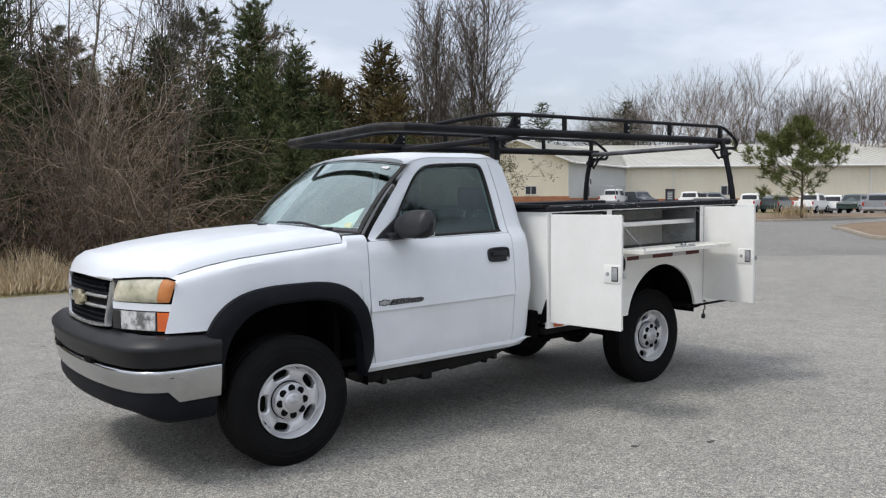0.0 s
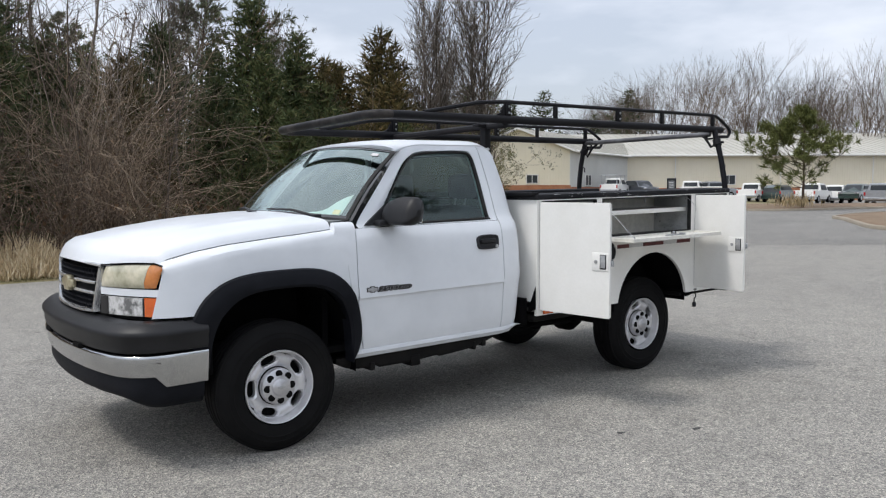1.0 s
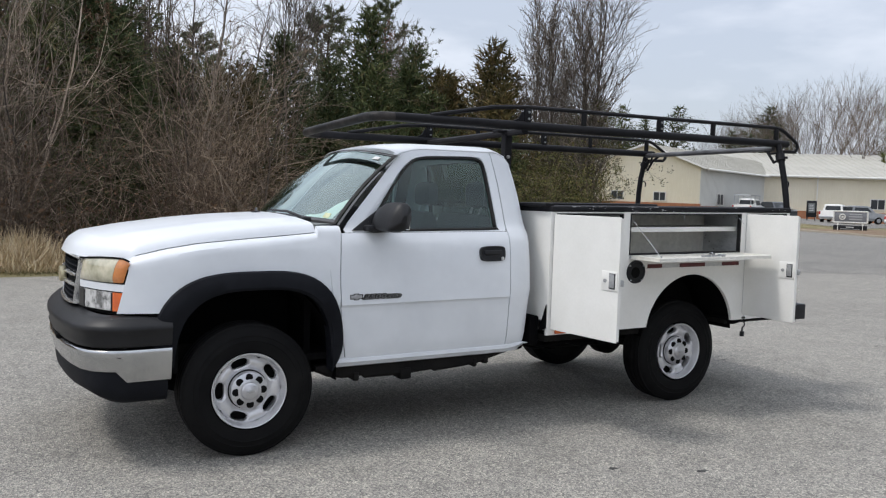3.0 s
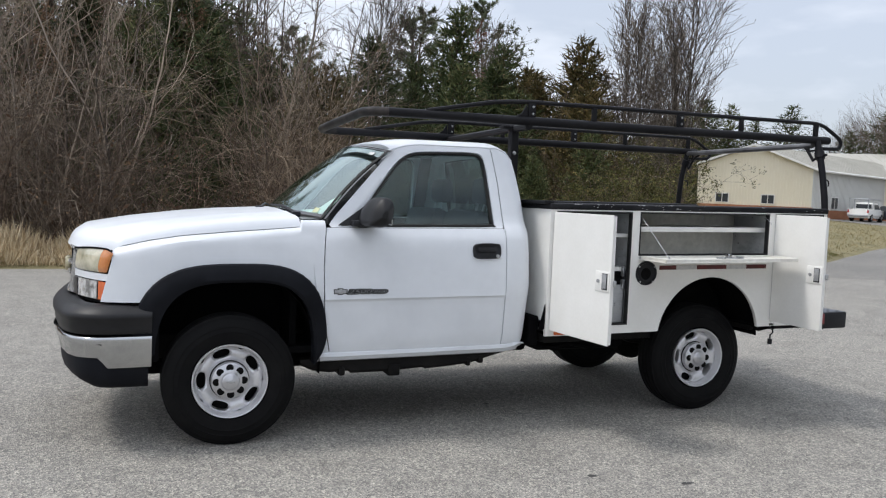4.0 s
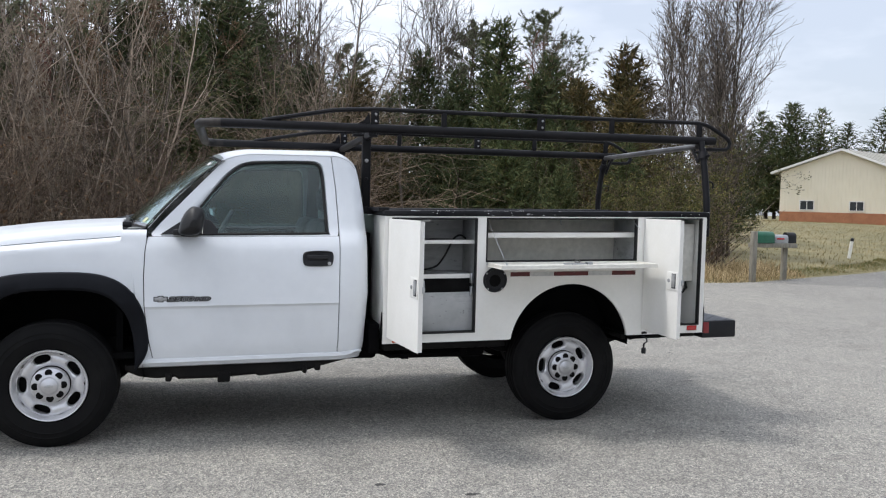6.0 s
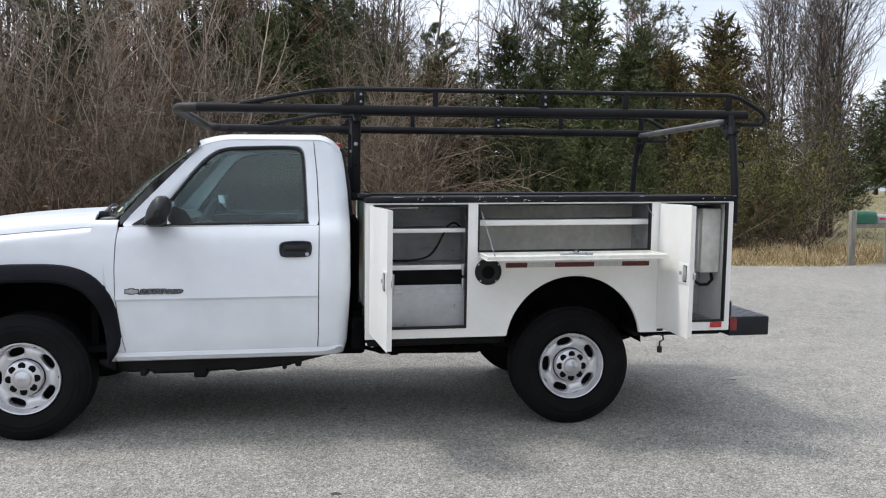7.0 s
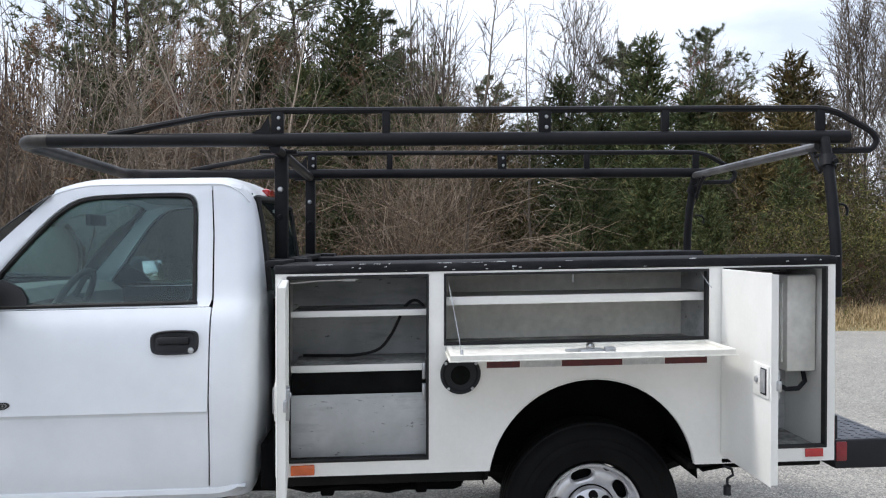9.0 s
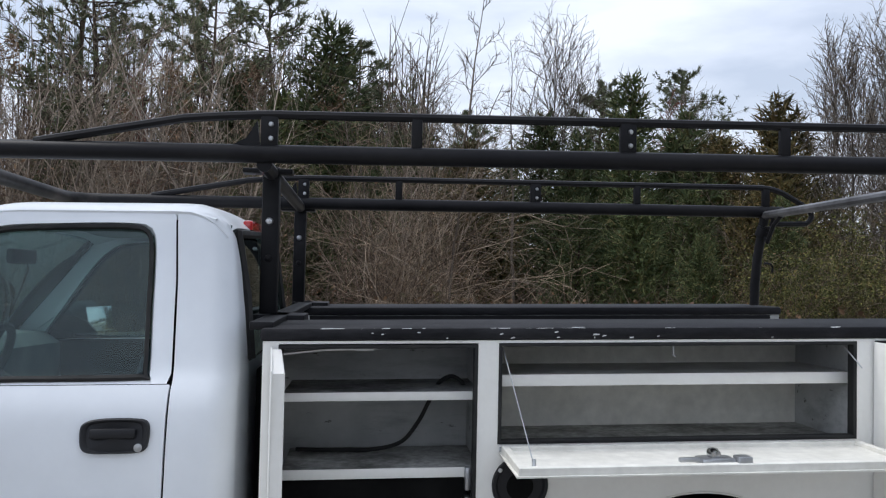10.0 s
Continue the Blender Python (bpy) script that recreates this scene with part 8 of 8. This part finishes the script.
# inner splash panel before the body, sills, mud flap and a dark tapered patch
part("splash_guard", Mesh().box(1.955, 2.028, -0.90, -0.60, 0.50, 0.70, 0.01), LINER, truck, rake=True)
part("body_sill", Mesh().box(2.05, 2.93, -0.94, -0.60, 0.52, 0.574, 0.008), CHASSIS, pod, rake=True)
part("body_sill", Mesh().box(3.80, 4.40, -0.94, -0.60, 0.54, 0.574, 0.008), CHASSIS, pod, rake=True)
flap2 = sheet([[(x, -y, z) for y in (0.62, 0.97)] for x, z in ((3.79, 0.60), (3.86, 0.545), (4.02, 0.570))], 0.008)
part("mud_flap", flap2, LINER, pod, rake=True)

# Dark triangle laid on the wall as the shade seen through its cut corner.
part("mud_guard", Mesh().add([(B0 - d, y, z) for d in (0.004, 0.010) for y, z in ((-0.985, 0.79), (-0.985, 0.625), (-0.925, 0.60), (-0.905, 0.60))], [(0, 3, 2, 1), (4, 5, 6, 7), (0, 1, 5, 4), (1, 2, 6, 5), (2, 3, 7, 6), (3, 0, 4, 7)]), LINER, pod, "dark triangle drawn for the shade behind the wall's cut corner", rake=True)

# rear bumper
rb = Mesh().box(4.450, 4.732, -0.965, 0.965, 0.528, 0.652, 0.008)
rb.box(4.44, 4.47, -0.95, -0.80, 0.62, 0.76, 0.006).box(4.44, 4.47, 0.80, 0.95, 0.62, 0.76, 0.006).box(4.35, 4.46, -0.50, 0.50, 0.50, 0.60)
bump2 = part("rear_bumper", rb, BLACK_PLASTIC, truck, "black steel step bumper", rake=True)
tread = Mesh().box(4.456, 4.726, -0.958, 0.958, 0.6525, 0.656)
for i in range(46):
    for j in range(6):
        x, y = 4.475 + 0.045 * j, -0.94 + 0.0417 * i
        tread.box(x - 0.014, x + 0.014, y - 0.003, y + 0.003, 0.655, 0.6585, turn=Matrix.Translation((x, y, 0)) @ Matrix.Rotation(0.8 if (i + j) % 2 else -0.8, 4, "Z") @ Matrix.Translation((-x, -y, 0)))
part("tread_plate", tread, worn("tread_steel", (0.12, 0.125, 0.14), (0.2, 0.205, 0.22), 6.0, 0.45, metal=0.5), bump2, "worn grey tread plate", rake=True)
part("bumper_lamp", Mesh().box(4.453, 4.500, -0.972, -0.962, 0.565, 0.648, 0.003), DARK_RED_LENS, bump2, "dark red lens", rake=True)
part("rear_light", Mesh().box(4.432, 4.452, -0.96, -0.80, 0.64, 0.74, 0.006), RED_LENS, pod, rake=True)

# ---- ladder rack ----
def near_rail(x):
    return Vector((x, -0.668 - 0.031 * (x - 0.84), 2.046 + 0.010 * (x - 1.0)))


def far_rail(x):
    return Vector((x, 0.785, 2.012 + 0.010 * (x - 1.0)))


rack = part("ladder_rack", Mesh().tube([near_rail(0.98), near_rail(1.6), near_rail(2.6), near_rail(3.6), near_rail(4.60)], 0.031, 12), RACK_BLACK, truck, "black tubular ladder rack over the cab")
part("rack_rail", Mesh().tube([far_rail(0.98), far_rail(2.6), far_rail(4.57)], 0.031, 12), RACK_BLACK, rack)


def bend(a, c, b, n=7):
    return [Vector(a) * (1 - t) ** 2 + Vector(c) * 2 * t * (1 - t) + Vector(b) * t * t for t in np.linspace(0, 1, n)]


nf, ff = near_rail(0.835), far_rail(0.855)
front_bar = bend(near_rail(0.985), nf, nf.lerp(ff, 0.10)) + bend(nf.lerp(ff, 0.90), ff, far_rail(1.0))
part("front_crossbar", Mesh().tube(front_bar, 0.031, 12), worn("rubbed_rack_bar", (0.010, 0.010, 0.011), (0.055, 0.048, 0.044), 5.0, 0.5, lo=0.45, hi=0.7, spec=0.2), rack, "front bar rubbed to brownish grey")
for fn in (near_rail, far_rail):
    up = Vector((0, 0, 0.131))
    top = [fn(1.245) + Vector((0, 0, 0.026))] + bend(fn(1.72) + up * 0.86, fn(1.93) + up, fn(2.05) + up) + [fn(3.0) + up, fn(4.15) + up] + bend(fn(4.42) + up, fn(4.52) + up, fn(4.58) + up * 0.74) + bend(fn(4.66) + up * 0.40, fn(4.780) + up * -0.06, fn(4.70) - up * 0.46) + [fn(4.50) - up * 0.50]
    part("guard_rail", Mesh().tube(top, 0.015, 8), RACK_BLACK, rack)
    for x, w in ((2.000, 0.028), (2.488, 0.018), (3.206, 0.028), (3.755, 0.018), (4.47, 0.020)):
        p = fn(x)
        part("spindle", Mesh().box(p.x - w / 1.0, p.x + w, p.y - 0.012, p.y + 0.012, p.z + 0.02, p.z + 0.131, 0.004), RACK_BLACK, rack)
        if w > 0.02:
            for dz in (0.050, 0.097):
                part("bolt", Mesh().lathe([(0.0, -0.020), (0.007, -0.019), (0.009, -0.012)], 8, (p.x + 0.006, p.y, p.z + dz)), GALV, rack)
    g = fn(1.990)
    part("gusset", Mesh().grid([[(g.x - 0.115, g.y + d, g.z + 0.025), (g.x - 0.065, g.y + d, g.z + 0.05), (g.x - 0.03, g.y + d, g.z + 0.11), (g.x - 0.02, g.y + d, g.z + 0.025)] for d in (-0.006, 0.006)], closed=True).add([(g.x - 0.115, g.y - 0.006, g.z + 0.025), (g.x - 0.02, g.y - 0.006, g.z + 0.025), (g.x - 0.03, g.y - 0.006, g.z + 0.11), (g.x - 0.065, g.y - 0.006, g.z + 0.05)], [(0, 1, 2, 3)]), RACK_BLACK, rack)
# posts
TOPZ = 1.464 + RAKE * 2.0
for fn, yb, xb in ((near_rail, -0.47, 2.02), (far_rail, 0.82, 2.04)):
    p = fn(1.985)
    p.y = yb
    part("front_post", Mesh().box(p.x - 0.030, p.x + 0.030, p.y - 0.030, p.y + 0.030, TOPZ, p.z - 0.015, 0.006), RACK_BLACK, rack)
    part("base_plate", Mesh().box(xb - 0.08, xb + 0.10, p.y - 0.10, p.y + 0.10, TOPZ - 0.03, TOPZ + 0.018, 0.004), RACK_BLACK, rack)
    part("rail_clamp", Mesh().box(p.x - 0.10, p.x + 0.075, p.y - 0.036, p.y + 0.036, p.z - 0.040, p.z - 0.022, 0.004), RACK_BLACK, rack)
    for dz in (0.0, -0.13):
        part("bolt", Mesh().lathe([(0.0, -0.042), (0.010, -0.040), (0.014, -0.030)], 10, (p.x - 0.002, p.y, 1.845 + dz)), GALV if dz == 0 else RACK_BLACK, rack)
a, b = near_rail(1.985), far_rail(1.985)
part("crossbar", Mesh().tube([a - Vector((0, 0, 0.035)), b - Vector((0, 0, 0.02))], 0.026, 10), RACK_BLACK, rack)
part("front_beam", Mesh().box(1.99, 2.06, -0.98, 0.98, 1.458 + RAKE * 2, 1.482 + RAKE * 2, 0.004), RACK_BLACK, rack)
TOPR = 1.464 + RAKE * 4.4
for fn, yb, lean in ((near_rail, -0.88, 0.06), (far_rail, 0.86, -0.02)):
    sg = -1 if yb < 0 else 1
    p = Vector((4.480, -0.795, 2.072)) if yb < 0 else Vector((4.462, 0.775, 2.032))
    q = Vector((4.470 if yb < 0 else 4.44, -0.925 if yb < 0 else 0.835, 1.36))
    mid = [Vector((4.480, -0.835, 1.95)), Vector((4.476, -0.880, 1.78)), Vector((4.472, -0.912, 1.63))] if sg < 0 else [Vector((4.455, 0.795, 1.93)), Vector((4.440, 0.812, 1.80)), Vector((4.434, 0.826, 1.65))]
    part("rear_post", Mesh().tube([p] + mid + [Vector((4.470 if sg < 0 else 4.435, -0.925 if sg < 0 else 0.833, TOPR)), q], 0.025, 12), RACK_BLACK, rack)
    part("post_collar", Mesh().tube([mid[0] + Vector((0.008, sg * -0.02, 0.035)), mid[0] + Vector((-0.002, 0, -0.015))], 0.038, 12), RACK_BLACK, rack)
    part("collar_bolt", Mesh().tube([mid[0] + Vector((0.01, -0.05, 0.012)), mid[0] + Vector((0.01, 0.05, 0.012))], 0.011, 8), RACK_BLACK, rack)
    inn = Vector((0, -sg, 0))
    part("post_gusset", Mesh().tube([p + inn * 0.20 - Vector((0, 0, 0.005)), p + inn * 0.10 - Vector((0, 0, 0.06)), p + inn * 0.03 - Vector((0, 0, 0.15)), mid[0] + inn * 0.02], 0.012, 8).tube([p + inn * 0.09 - Vector((0, 0, 0.01)), p + inn * 0.075 - Vector((0, 0, 0.075)), p + inn * 0.0 - Vector((0, 0, 0.07))], 0.010, 8), RACK_BLACK, rack, "curved brace with holes")
    part("tie_hook", Mesh().tube(bend(Vector((4.500, sg * 0.855, 1.77)), Vector((4.570, sg * 0.865, 1.78)), Vector((4.550, sg * 0.865, 1.72))), 0.006, 6), RACK_BLACK, rack)
a, b = near_rail(4.48), far_rail(4.46)
part("rear_crossbar", Mesh().tube([a - Vector((0, -0.03, 0.04)), b - Vector((0, 0, 0.02))], 0.023, 10), worn("worn_rack_bar", (0.05, 0.05, 0.053), (0.19, 0.19, 0.20), 4.0, 0.42, metal=0.5), rack, "rear cross bar worn to grey metal")
